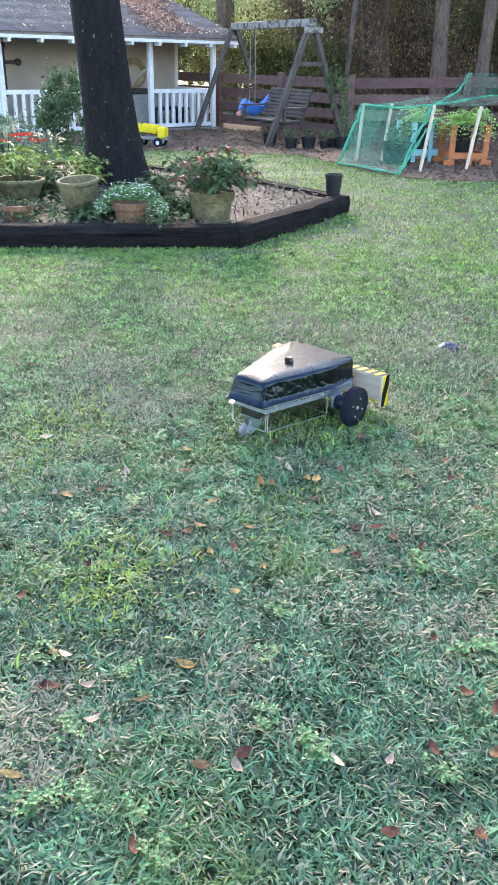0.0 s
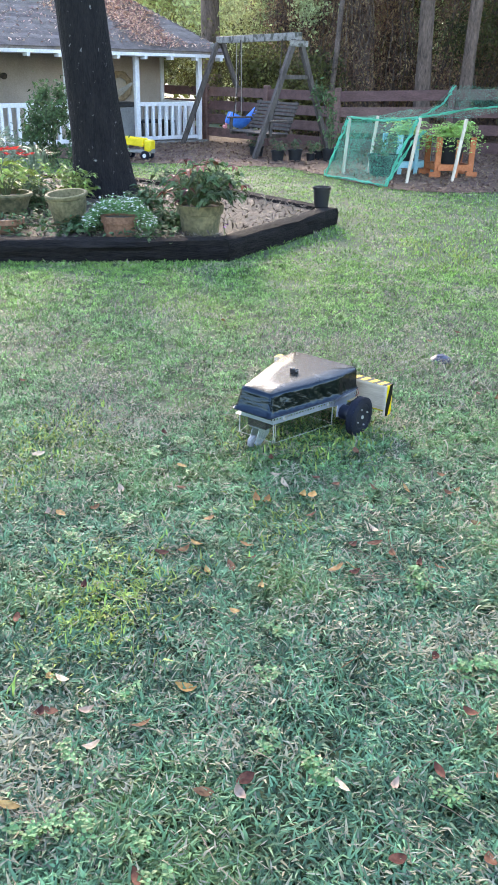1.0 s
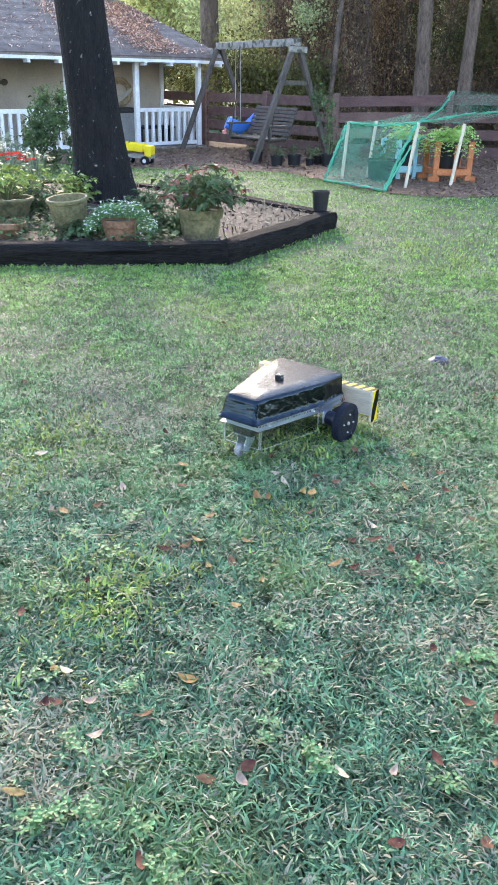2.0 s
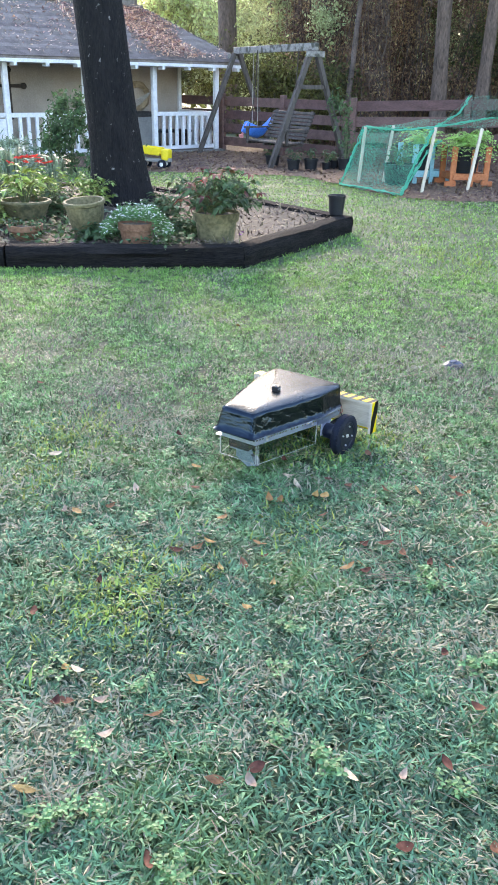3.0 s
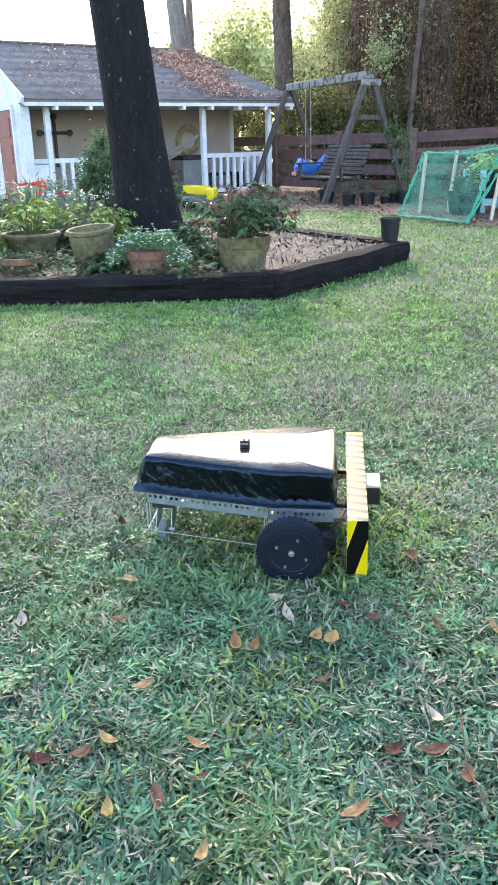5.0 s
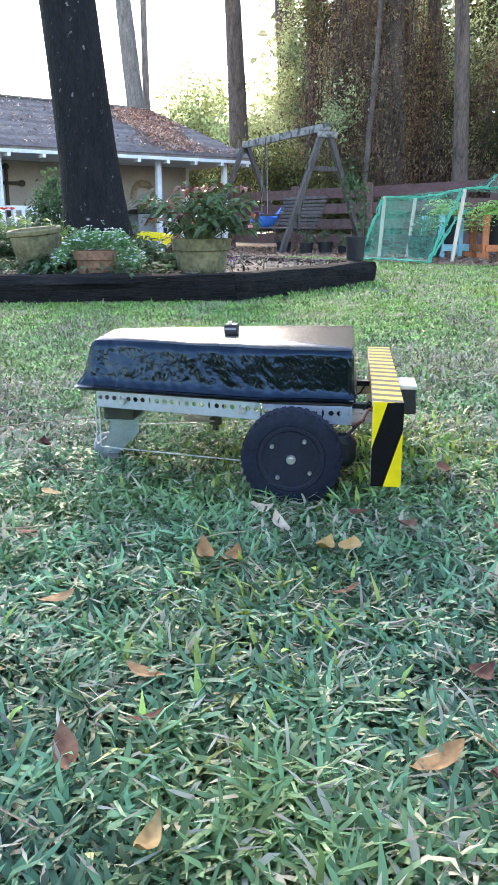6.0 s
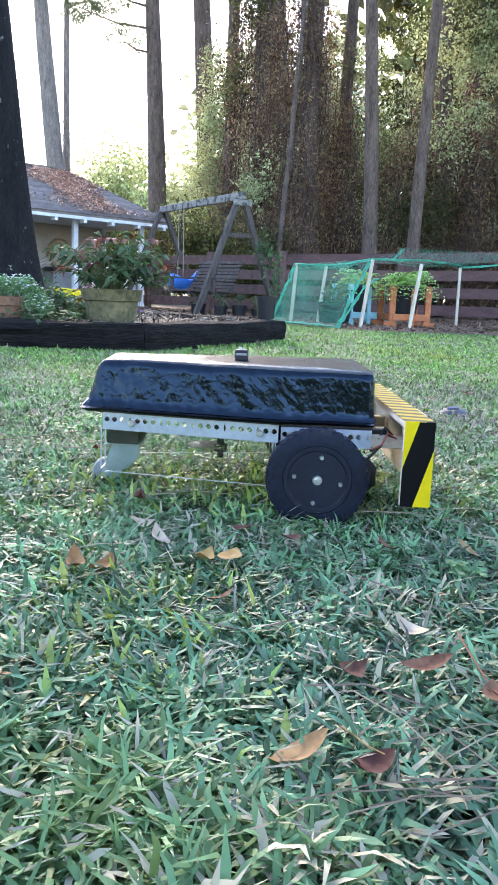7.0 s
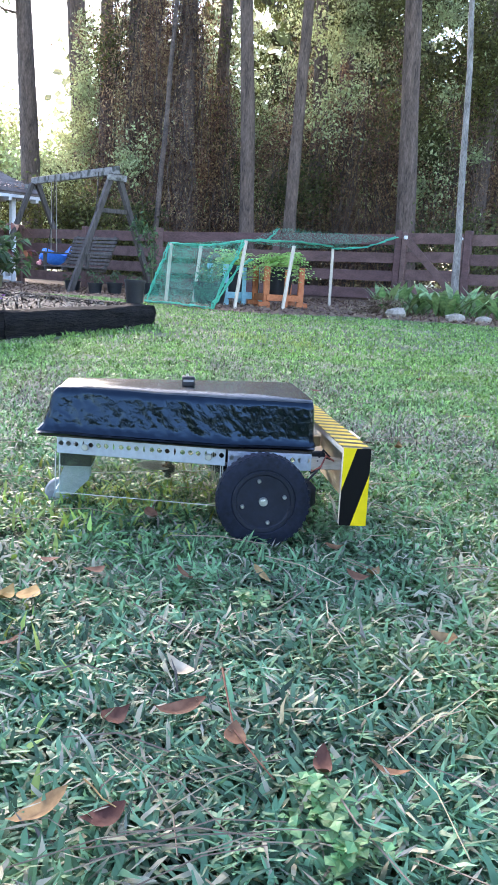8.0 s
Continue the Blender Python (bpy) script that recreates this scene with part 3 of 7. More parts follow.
def blades(name, x, y, height, width, flat, mat, label, seed, zbase=0.0, fine=False):
    """Grass: one bent, tapering strip a blade."""
    rng = np.random.default_rng(seed)
    n = len(x)
    a, lean = rng.uniform(0, 2 * np.pi, n), np.clip(rng.normal(flat, 0.3, n), 0.05, 1.45)
    tuft = np.sin(x * 23 + 2.1 * np.sin(y * 9)) * np.sin(y * 21 + 1.7 * np.sin(x * 11))
    h, w = height * rng.uniform(0.5, 1.4, n) * (1 + 0.3 * tuft), width * rng.uniform(0.55, 1.3, n)
    dx, dy = np.cos(a), np.sin(a)
    base = np.stack([x, y, np.full(n, zbase - 0.004) + rng.uniform(0, 0.012, n)], 1)
    side = np.stack([-dy, dx, rng.normal(0, 0.25, n)], 1) * (w / 2)[:, None]
    up1, up2 = np.cos(lean * 0.6), np.cos(np.clip(lean * 1.25, 0, 1.6))
    out1, out2 = np.sin(lean * 0.6), np.sin(np.clip(lean * 1.25, 0, 1.6))
    mid = base + np.stack([dx * out1 * h * 0.45, dy * out1 * h * 0.45, up1 * h * 0.45], 1)
    tip = mid + np.stack([dx * out2 * h * 0.55, dy * out2 * h * 0.55, up2 * h * 0.55], 1)
    if fine:
        late = mid * 0.4 + tip * 0.6 + np.stack([-dy, dx, np.full(n, 0.6)], 1) * (h * rng.normal(0, 0.05, n))[:, None]
        v = np.stack([base - side * 0.6, base + side * 0.6, mid + side, mid - side, late + side * 0.8, late - side * 0.8, tip], 1).reshape(-1, 3)
        loops = ((np.arange(n) * 7)[:, None] + np.array([[0, 1, 2, 3, 3, 2, 4, 5, 5, 4, 6]])).ravel()
        starts = ((np.arange(n) * 11)[:, None] + np.array([[0, 4, 8]])).ravel()
    else:
        v = np.stack([base - side * 0.7, base + side * 0.7, mid + side, mid - side, tip], 1).reshape(-1, 3)
        loops = ((np.arange(n) * 5)[:, None] + np.array([[0, 1, 2, 3, 3, 2, 4]])).ravel()
        starts = ((np.arange(n) * 7)[:, None] + np.array([[0, 4]])).ravel()
    m = fast_mesh(name, v, loops, starts)
    m.polygons.foreach_set("use_smooth", np.ones(len(starts), bool))
    m.materials.append(M[mat])
    return tagged(new(name, m), label, "grass", kind="stuff")


def flakes(points, size, rng, slim=0.5, hang=0.0, flatness=0.0):
    """Small pointed pieces (leaves, chips) with any turn, at the given points: corners, loops, starts."""
    n = len(points)
    d = rng.normal(size=(n, 3))
    d[:, 2] = d[:, 2] * (1 - flatness) - hang
    d /= np.linalg.norm(d, axis=1)[:, None]
    e = rng.normal(size=(n, 3))
    e[:, 2] *= 1 - flatness
    s = np.cross(d, e)
    if flatness:
        s = np.cross(d, np.array([0, 0, 1.0]) + rng.normal(size=(n, 3)) * (1 - flatness) * 0.6)
    s /= np.linalg.norm(s, axis=1)[:, None] + 1e-9
    l = (size * rng.uniform(0.6, 1.4, n))[:, None]
    v = np.stack([points - d * l / 2, points + s * l * slim / 2, points + d * l / 2, points - s * l * slim / 2], 1).reshape(-1, 3)
    return v, np.arange(4 * n), np.arange(n) * 4


def flake_part(name, points, size, mat, seed, parent=None, slim=0.5, hang=0.0, flatness=0.0, label=""):
    m = fast_mesh(name, *flakes(np.asarray(points, float), size, np.random.default_rng(seed), slim, hang, flatness))
    m.materials.append(M[mat])
    ob = new(name, m)
    ob.parent = parent
    return tagged(ob, label)


def cloud(rng, centre, radii, n, clumps=14, tight=0.35):
    """Points gathered in uneven clumps within an ellipsoid, denser towards the outside."""
    c = rng.normal(size=(clumps, 3))
    c /= np.linalg.norm(c, axis=1)[:, None]
    c *= rng.uniform(0.25, 1.0, (clumps, 1)) ** 0.6
    r = rng.uniform(0.5, 1.2, clumps) * tight
    which = rng.integers(0, clumps, n)
    p = c[which] + rng.normal(size=(n, 3)) * r[which][:, None] * 0.6
    return np.asarray(centre) + p * np.asarray(radii)


# ---- ground ----
def ground():
    s, n = Shape(), 60
    xs = [-400, -120, -50, -25] + list(np.linspace(-14, 14, 57)) + [25, 50, 120, 400]
    ys = [-400, -100, -30, -10] + list(np.linspace(-4, 26, 61)) + [40, 80, 160, 400]
    for y in ys:
        for x in xs:
            s.v.append((x, y, 0.012 * noise.noise((x * 0.7, y * 0.7, 0)) - 0.004))
    w = len(xs)
    s.f = [(j * w + i, j * w + i + 1, (j + 1) * w + i + 1, (j + 1) * w + i) for j in range(len(ys) - 1) for i in range(w - 1)]
    tagged(part("ground", s, "lawn", fix=False), "mown back-yard lawn with thin straw-coloured patches", "lawn", kind="structure")


MULCH = [(-14, 16.2), (-4.5, 16.6), (-2.6, 16.0), (-1.2, 16.2), (0.2, 15.9), (0.75, 14.9), (1.25, 13.9), (1.8, 13.25), (2.6, 12.95), (3.6, 13.2), (4.5, 12.9), (5.6, 12.3), (9, 11.0), (14, 10.2), (14, 26), (-14, 26)]
BED = [(-2.46, 7.47), (-0.28, 7.8), (0.82, 9.95), (-0.45, 11.4), (-2.4, 12.6), (-4.6, 12.2), (-5.6, 9.6), (-4.4, 7.2)]


def ragged(corners, rng, steps=14, amount=0.12):
    out = []
    for (ax, ay), (bx, by) in zip(corners, corners[1:] + corners[:1]):
        for k in range(steps):
            u = k / steps
            out.append((ax + (bx - ax) * u + rng.uniform(-amount, amount), ay + (by - ay) * u + rng.uniform(-amount, amount)))
    return out


def mulch_ground():
    rng = random.Random(4)
    nprng = np.random.default_rng(4)
    edge = ragged(MULCH[:-2], rng)[:-14] + MULCH[-2:]
    x, y = nprng.uniform(-8, 9, 60000), nprng.uniform(11, 21, 60000)
    ok = inside(x, y, MULCH)
    s = Shape()
    s.v = [(px, py, 0.012) for px, py in edge]
    s.f = [tuple(range(len(edge)))]
    ob = tagged(part("mulch_ground", s, "mulch", fix=False, soft=0), "red-brown bark mulch under the swing and along the fence", "mulch", kind="structure")
    pts = np.stack([x[ok], y[ok], 0.02 + nprng.uniform(0, 0.025, ok.sum())], 1)
    tagged(flake_part("bark_chips", pts, 0.07, "chips", 5, slim=0.4, flatness=0.75), "scattered red-brown bark chips and leaf litter", "mulch", kind="stuff")


def lawn_blades():
    rng = np.random.default_rng(11)
    shown = [(-1.0, 1.0), (1.4, 1.0), (1.9, 2.4), (1.9, 4.2), (3.4, 4.2), (3.4, 7.6), (7, 7.6), (7, 16.5), (-4.5, 16.5), (-4.5, 7.6), (-3.2, 7.6), (-3.2, 4.2), (-1.5, 4.2), (-1.5, 2.4), (-1.0, 2.4)]

    def strew(n, x0, x1, y0, y1):
        x, y = rng.uniform(x0, x1, n), rng.uniform(y0, y1, n) + rng.normal(0, 0.22, n)
        keep = ~inside(x, y, BED) & ~inside(x, y, MULCH)
        thin = np.array([noise.noise((a * 1.7 + 9, b * 1.7, 3)) for a, b in zip(x[::1], y[::1])]) if n < 300000 else None
        if thin is not None:
            keep &= rng.uniform(0, 1, n) > np.clip(thin * 1.1, 0, 0.6)
            tuft = np.array([noise.noise((a * 11, b * 8, 7)) for a, b in zip(x, y)])
            keep &= rng.uniform(0, 1, n) > np.clip(tuft * 1.6, 0, 0.82)
        return x[keep], y[keep]
    words = "short broad blue-green lawn grass with dead straw blades"
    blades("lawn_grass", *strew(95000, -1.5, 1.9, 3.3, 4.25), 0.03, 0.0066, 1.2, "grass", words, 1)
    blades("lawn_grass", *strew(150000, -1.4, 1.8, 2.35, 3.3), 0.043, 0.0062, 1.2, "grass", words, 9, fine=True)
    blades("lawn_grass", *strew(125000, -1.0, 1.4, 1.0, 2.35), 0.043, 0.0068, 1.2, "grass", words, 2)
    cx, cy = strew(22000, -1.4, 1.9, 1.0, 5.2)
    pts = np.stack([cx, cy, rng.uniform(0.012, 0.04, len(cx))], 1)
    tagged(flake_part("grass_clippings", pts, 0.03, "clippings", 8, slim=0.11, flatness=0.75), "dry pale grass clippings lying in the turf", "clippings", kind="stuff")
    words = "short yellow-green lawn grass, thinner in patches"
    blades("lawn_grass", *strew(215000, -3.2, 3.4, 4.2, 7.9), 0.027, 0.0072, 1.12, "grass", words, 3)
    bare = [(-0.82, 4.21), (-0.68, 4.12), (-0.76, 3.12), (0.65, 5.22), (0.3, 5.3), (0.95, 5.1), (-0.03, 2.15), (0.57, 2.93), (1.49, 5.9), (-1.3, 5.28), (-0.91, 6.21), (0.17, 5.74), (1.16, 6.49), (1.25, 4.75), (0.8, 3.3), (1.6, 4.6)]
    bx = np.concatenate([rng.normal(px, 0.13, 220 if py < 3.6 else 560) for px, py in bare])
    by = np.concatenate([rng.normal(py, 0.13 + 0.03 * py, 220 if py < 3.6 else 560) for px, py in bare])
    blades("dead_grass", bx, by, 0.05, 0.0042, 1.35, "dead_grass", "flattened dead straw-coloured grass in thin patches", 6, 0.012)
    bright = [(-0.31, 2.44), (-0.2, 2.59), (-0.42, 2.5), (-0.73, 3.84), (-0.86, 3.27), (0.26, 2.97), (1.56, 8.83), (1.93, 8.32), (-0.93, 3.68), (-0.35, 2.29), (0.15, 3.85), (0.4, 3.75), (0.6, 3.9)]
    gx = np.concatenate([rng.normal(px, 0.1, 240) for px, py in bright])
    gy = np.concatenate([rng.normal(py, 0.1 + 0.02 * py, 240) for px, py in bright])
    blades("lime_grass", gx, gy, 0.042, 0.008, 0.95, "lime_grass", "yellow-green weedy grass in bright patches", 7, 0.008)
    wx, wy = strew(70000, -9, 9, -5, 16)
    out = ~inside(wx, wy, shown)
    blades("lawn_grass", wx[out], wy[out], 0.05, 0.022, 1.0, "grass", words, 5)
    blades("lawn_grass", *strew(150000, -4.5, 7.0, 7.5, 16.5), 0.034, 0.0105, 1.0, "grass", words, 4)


def fallen_leaves():
    """Dry leaves lying on the lawn, each curled a little."""
    brown = [(-0.58, 2.3), (-0.4, 2.04), (-0.39, 1.89), (-0.36, 1.9), (-0.38, 1.59), (0.08, 1.66), (0.18, 1.7), (-0.04, 1.42), (0.19, 2.53), (0.11, 2.38), (-0.1, 2.75), (-0.18, 2.72), (-0.49, 3.03),
             (-0.61, 2.96), (-0.19, 3.42), (-0.17, 3.23), (-0.11, 1.87), (0.95, 3.26), (0.99, 3.3), (1.01, 3.02), (0.82, 2.69), (0.73, 2.2), (0.79, 1.97), (0.86, 1.92), (0.67, 1.76), (0.82, 1.75), (0.53, 1.5)]
    umber = [(0.74, 1.51), (0.59, 3.64), (0.4, 3.36), (0.2, 3.52), (-0.41, 2.49), (0.66, 2.77), (-0.32, 4.35), (0.45, 2.66), (1.42, 5.62), (1.32, 4.45), (1.4, 4.37), (-0.32, 3.76), (0.37, 3.04), (0.6, 2.83),
             (0.75, 2.71), (0.51, 2.64), (0.95, 3.43), (0.64, 3.29), (0.78, 3.3), (0.03, 4.02), (1.2, 5.4), (1.9, 5.0), (0.9, 6.6), (2.1, 6.1), (-1.2, 4.4), (-0.03, 2.96), (0.15, 2.71), (0.08, 2.65), (0.0, 2.6), (-0.06, 2.79), (0.52, 2.83), (0.13, 2.8), (0.48, 3.3)]
    golden = [(0.34, 3.21), (0.38, 3.2), (0.19, 3.14), (-0.01, 2.02), (0.15, 3.15), (-0.19, 5.73)]
    faded = [(-0.36, 2.02), (-0.26, 1.91), (-0.22, 1.78), (0.17, 1.65), (0.42, 1.69), (0.55, 1.71), (-0.42, 3.2), (-0.85, 3.49), (-0.66, 2.95), (0.26, 3.3), (0.22, 3.37), (0.61, 2.94)]
    every = [(p, "fallen") for p in brown + umber] + [(p, "fallen_gold") for p in golden] + [(p, "fallen_pale") for p in faded]
    for i, ((x, y), kind) in enumerate(every):
        rng = random.Random(i + 70)
        L, W = rng.uniform(0.044, 0.068), rng.uniform(0.011, 0.018)
        if kind == "fallen_gold":
            L, W = L * 1.15, W * 1.3
        s, n, c = Shape(), 8, rng.uniform(0.2, 0.9)
        for k in range(n + 1):
            u = k / n
            w = W * math.sin(math.pi * min(u * 1.02 + 0.01, 1)) ** 0.75 * (1 - 0.25 * u)
            z = 0.02 * c * (u - 0.5) ** 2 * 4 * rng.uniform(0.7, 1.2)
            s.v += [(L * (u - 0.5), -w, z + w * 0.35 * c), (L * (u - 0.5), 0, z), (L * (u - 0.5), w, z + w * 0.45 * c)]
        s.f = [(3 * k + j, 3 * k + j + 1, 3 * k + j + 4, 3 * k + j + 3) for k in range(n) for j in (0, 1)]
        words = {"fallen_pale": "pale dry fallen leaf", "fallen_gold": "golden-brown dry fallen leaf", "fallen": "curled brown dry fallen leaf"}[kind]
        ob = part("fallen_leaf", s, kind, fix=False)
        ob.matrix_basis = pose(x, y, rng.uniform(0.03, 0.044), rng.uniform(-18, 18), rng.uniform(-16, 16), rng.uniform(0, 360))
        tagged(ob, words + " lying on the grass", "leaf", "fallen leaves on the lawn")


def clover_weeds():
    spots = [(-0.34, 3.55), (-0.22, 3.69), (0.88, 3.67), (0.26, 2.29), (0.74, 2.57), (0.23, 2.08), (0.87, 2.18), (0.81, 2.16), (0.34, 1.75), (0.37, 1.72), (0.68, 1.69), (-0.26, 1.54), (-0.3, 1.5), (-0.18, 1.54),
             (-0.05, 1.5), (-0.28, 1.75), (-0.16, 1.98), (-0.53, 2.81), (-0.38, 2.68), (-0.51, 2.43), (0.0, 1.39), (-0.43, 2.02), (-0.33, 2.95), (0.23, 1.83), (0.73, 2.65), (0.74, 3.17), (1.05, 3.9), (-0.1, 4.3)]
    s = Shape()
    for i, (x, y) in enumerate(spots):
        rng = random.Random(i + 5)
        for k in range(rng.randint(12, 20)):
            a, r = rng.uniform(0, 6.28), rng.uniform(0, 0.05)
            px, py, h = x + r * math.cos(a), y + r * math.sin(a), rng.uniform(0.03, 0.055)
            b = rng.uniform(0, 6.28)
            for j in range(3):
                q = b + j * 2.09
                s.leaf((px, py, h), (math.cos(q), math.sin(q), 0.15), rng.uniform(0.012, 0.019), rng.uniform(0.011, 0.016), 0.15, 0.1, rng)
    tagged(part("clover", s, "clover", fix=False, soft=0), "small bright green clover weeds in the grass", "weeds", kind="stuff")


def pine_needles_on_lawn():
    rng, s = random.Random(31), Shape()
    for k in range(170):
        x, y, a, L = rng.uniform(-0.7, 1.5), rng.uniform(1.3, 4.6), rng.uniform(0, 6.28), rng.uniform(0.06, 0.2)
        c, d = Vector((x, y, 0.036)), Vector((math.cos(a), math.sin(a), 0))
        bend = Vector((-d.y, d.x, 0)) * rng.uniform(-0.03, 0.03)
        s.tube([c - d * L / 2, c + bend + Vector((0, 0, 0.008)), c + d * L / 2], 0.0011, 3, caps=False)
    tagged(part("pine_needle_litter", s, "straw", fix=False), "long dry pine needles strewn over the grass", "litter", kind="stuff")


def twigs_on_lawn():
    """Dry twigs and bunches of long pine needles lying over the grass."""
    for line, r in (([(0.665, 2.94), (0.66, 2.78), (0.69, 2.68)], 0.0022), ([(0.49, 2.705), (0.525, 2.65)], 0.0016), ([(0.44, 2.13), (0.51, 2.2), (0.55, 2.3)], 0.002), ([(-0.22, 1.88), (-0.17, 1.8)], 0.0016), ([(-0.61, 3.87), (-0.25, 4.05), (0.02, 4.3)], 0.0026), ([(0.72, 4.66), (1.01, 4.84), (1.58, 5.27)], 0.0026)):
        s = Shape()
        pts = [Vector((x, y, 0.04 + 0.006 * math.sin(7 * i))) for i, (x, y) in enumerate(line)]
        full = [p.lerp(q, u) + Vector((noise.noise((p.x * 9, u * 3, 1)), noise.noise((p.y * 9, u * 3, 5)), 0)) * 0.008 for p, q in zip(pts, pts[1:]) for u in (0, 0.34, 0.67)] + [pts[-1]]
        s.tube(full, [r * 0.7 * (1 - 0.5 * i / len(full)) for i in range(len(full))], 5)
        dry = r > 0.0024
        ob = part("dry_stem" if dry else "twig", s, "straw" if dry else "fallen", fix=False)
        tagged(ob, "long straw-coloured dry stem lying on the grass" if dry else "thin dry brown twig lying on the grass", "stem" if dry else "twig", "twigs on the lawn")
    rng, s = random.Random(83), Shape()
    for c, aim, n in (((0.54, 2.59), 0.2, 5), ((0.63, 2.6), 0.05, 4), ((0.63, 2.68), 0.4, 2), ((0.6, 1.52), -0.5, 4), ((0.54, 2.68), -1.2, 2), ((0.87, 2.65), -1.2, 2)):
        for k in range(n):
            a, L = aim + rng.gauss(0, 0.14), rng.uniform(0.1, 0.2)
            d = Vector((math.cos(a), math.sin(a), 0))
            p = Vector((c[0] + rng.gauss(0, 0.03), c[1] + rng.gauss(0, 0.012), rng.uniform(0.036, 0.05)))
            s.tube([p - d * L / 2, p + Vector((-d.y, d.x, 0)) * rng.uniform(0.0, 0.014) + Vector((0, 0, 0.006)), p + d * L / 2], 0.0008, 3, caps=False)
    tagged(part("needle_bundle", s, "straw", fix=False), "bunches of long tan pine needles on the grass", "litter", kind="stuff")


# ---- the raised bed ----
def bed_timber(a, b, z=0.2, w=0.2):
    """A charred railway tie from a to b, cracked along its grain."""
    a, b = Vector((*a, 0)), Vector((*b, 0))
    L, s, rng = (b - a).length, Shape(), random.Random(int(a.x * 31 + b.y * 17))
    n, ring = max(10, int(L / 0.05)), [(-0.5, 0), (-0.5, 0.25), (-0.5, 0.5), (-0.5, 0.75), (-0.44, 0.96), (-0.2, 1), (0.1, 1), (0.44, 0.97), (0.5, 0.7), (0.5, 0)]
    for i in range(n + 1):
        x = L * i / n
        for j, (u, v) in enumerate(ring):
            q = 0.03 * noise.noise((x * 1.5, j * 1.9, a.x)) + 0.013 * noise.noise((x * 7, j * 3.1, a.y)) - (0.016 if j in (2, 3) and noise.noise((x * 1.1, j * 5, 8)) > 0 else 0)
            s.v.append((x, u * w + (q if u < 0 else -q), v * z * (1 + 0.15 * q / 0.02 * 0.3) if v else -0.01))
    m = len(ring)
    s.f = [(i * m + j, i * m + j + 1, (i + 1) * m + j + 1, (i + 1) * m + j) for i in range(n) for j in range(m - 1)]
    s.f += [tuple(range(m)), tuple(n * m + j for j in range(m))]
    ob = part("bed_timber", s, "tie", soft=50)
    ob.matrix_basis = pose(a.x, a.y, 0, 0, 0, math.degrees(math.atan2(b.y - a.y, b.x - a.x)))
    return tagged(ob, "blackened weathered railway tie edging the flower bed", "timber", "ties round the flower bed")


def raised_bed():
    for a, b in zip(BED, BED[1:] + BED[:1]):
        d = (Vector(b) - Vector(a)).normalized()
        nrm = Vector((-d.y, d.x)) * 0.1
        bed_timber(Vector(a) + nrm + d * 0.0, Vector(b) + nrm - d * 0.02)
    s, c = Shape(), (-2.2, 9.8)
    rings = 9
    for r in range(rings + 1):
        for x, y in ragged(BED, random.Random(r), 6, 0.0):
            u = 0.97 * r / rings
            z = 0.158 + 0.008 * noise.noise((x * u * 3, y * 2, r))
            s.v.append((c[0] + (x - c[0]) * u, c[1] + (y - c[1]) * u, z))
    n = len(BED) * 6
    s.f = [(r * n + k, r * n + (k + 1) % n, (r + 1) * n + (k + 1) % n, (r + 1) * n + k) for r in range(rings) for k in range(n)]
    tagged(part("bed_soil", s, "soil", fix=False), "dark soil of the raised flower bed", "soil", kind="structure")
    rng = np.random.default_rng(9)
    x, y = rng.uniform(-5.6, 0.9, 9500), rng.uniform(7.2, 12.4, 9500)
    ok = inside(x, y, [(-2.2 + (a + 2.2) * 0.95, 9.8 + (b - 9.8) * 0.95) for a, b in BED])
    pts = np.stack([x[ok], y[ok], 0.168 + rng.uniform(-0.004, 0.04, ok.sum())], 1)
    tagged(flake_part("bed_mulch", pts, 0.095, "bed_mulch", 10, slim=0.13, flatness=0.5), "pale shredded bark and straw covering the bed", "mulch", kind="stuff")
    pts = pts[rng.integers(0, len(pts), 2200)] + np.array([0, 0, 0.012])
    tagged(flake_part("leaf_litter", pts, 0.045, "bed_mulch", 12, slim=0.5, flatness=0.7), "brown leaf litter on the bed", "litter", kind="stuff")
    g = np.stack([rng.uniform(-4.6, -0.8, 4200), rng.uniform(7.7, 9.4, 4200), rng.uniform(0.16, 0.27, 4200)], 1)
    g = g[inside(g[:, 0], g[:, 1], BED) & (np.sin(g[:, 0] * 5) + rng.normal(0, 0.7, len(g)) > -0.5)]
    tagged(flake_part("ground_cover", g, 0.06, "garden_leaf", 13, slim=0.55, flatness=0.45), "low green ground cover among the pots", "plant", kind="stuff")


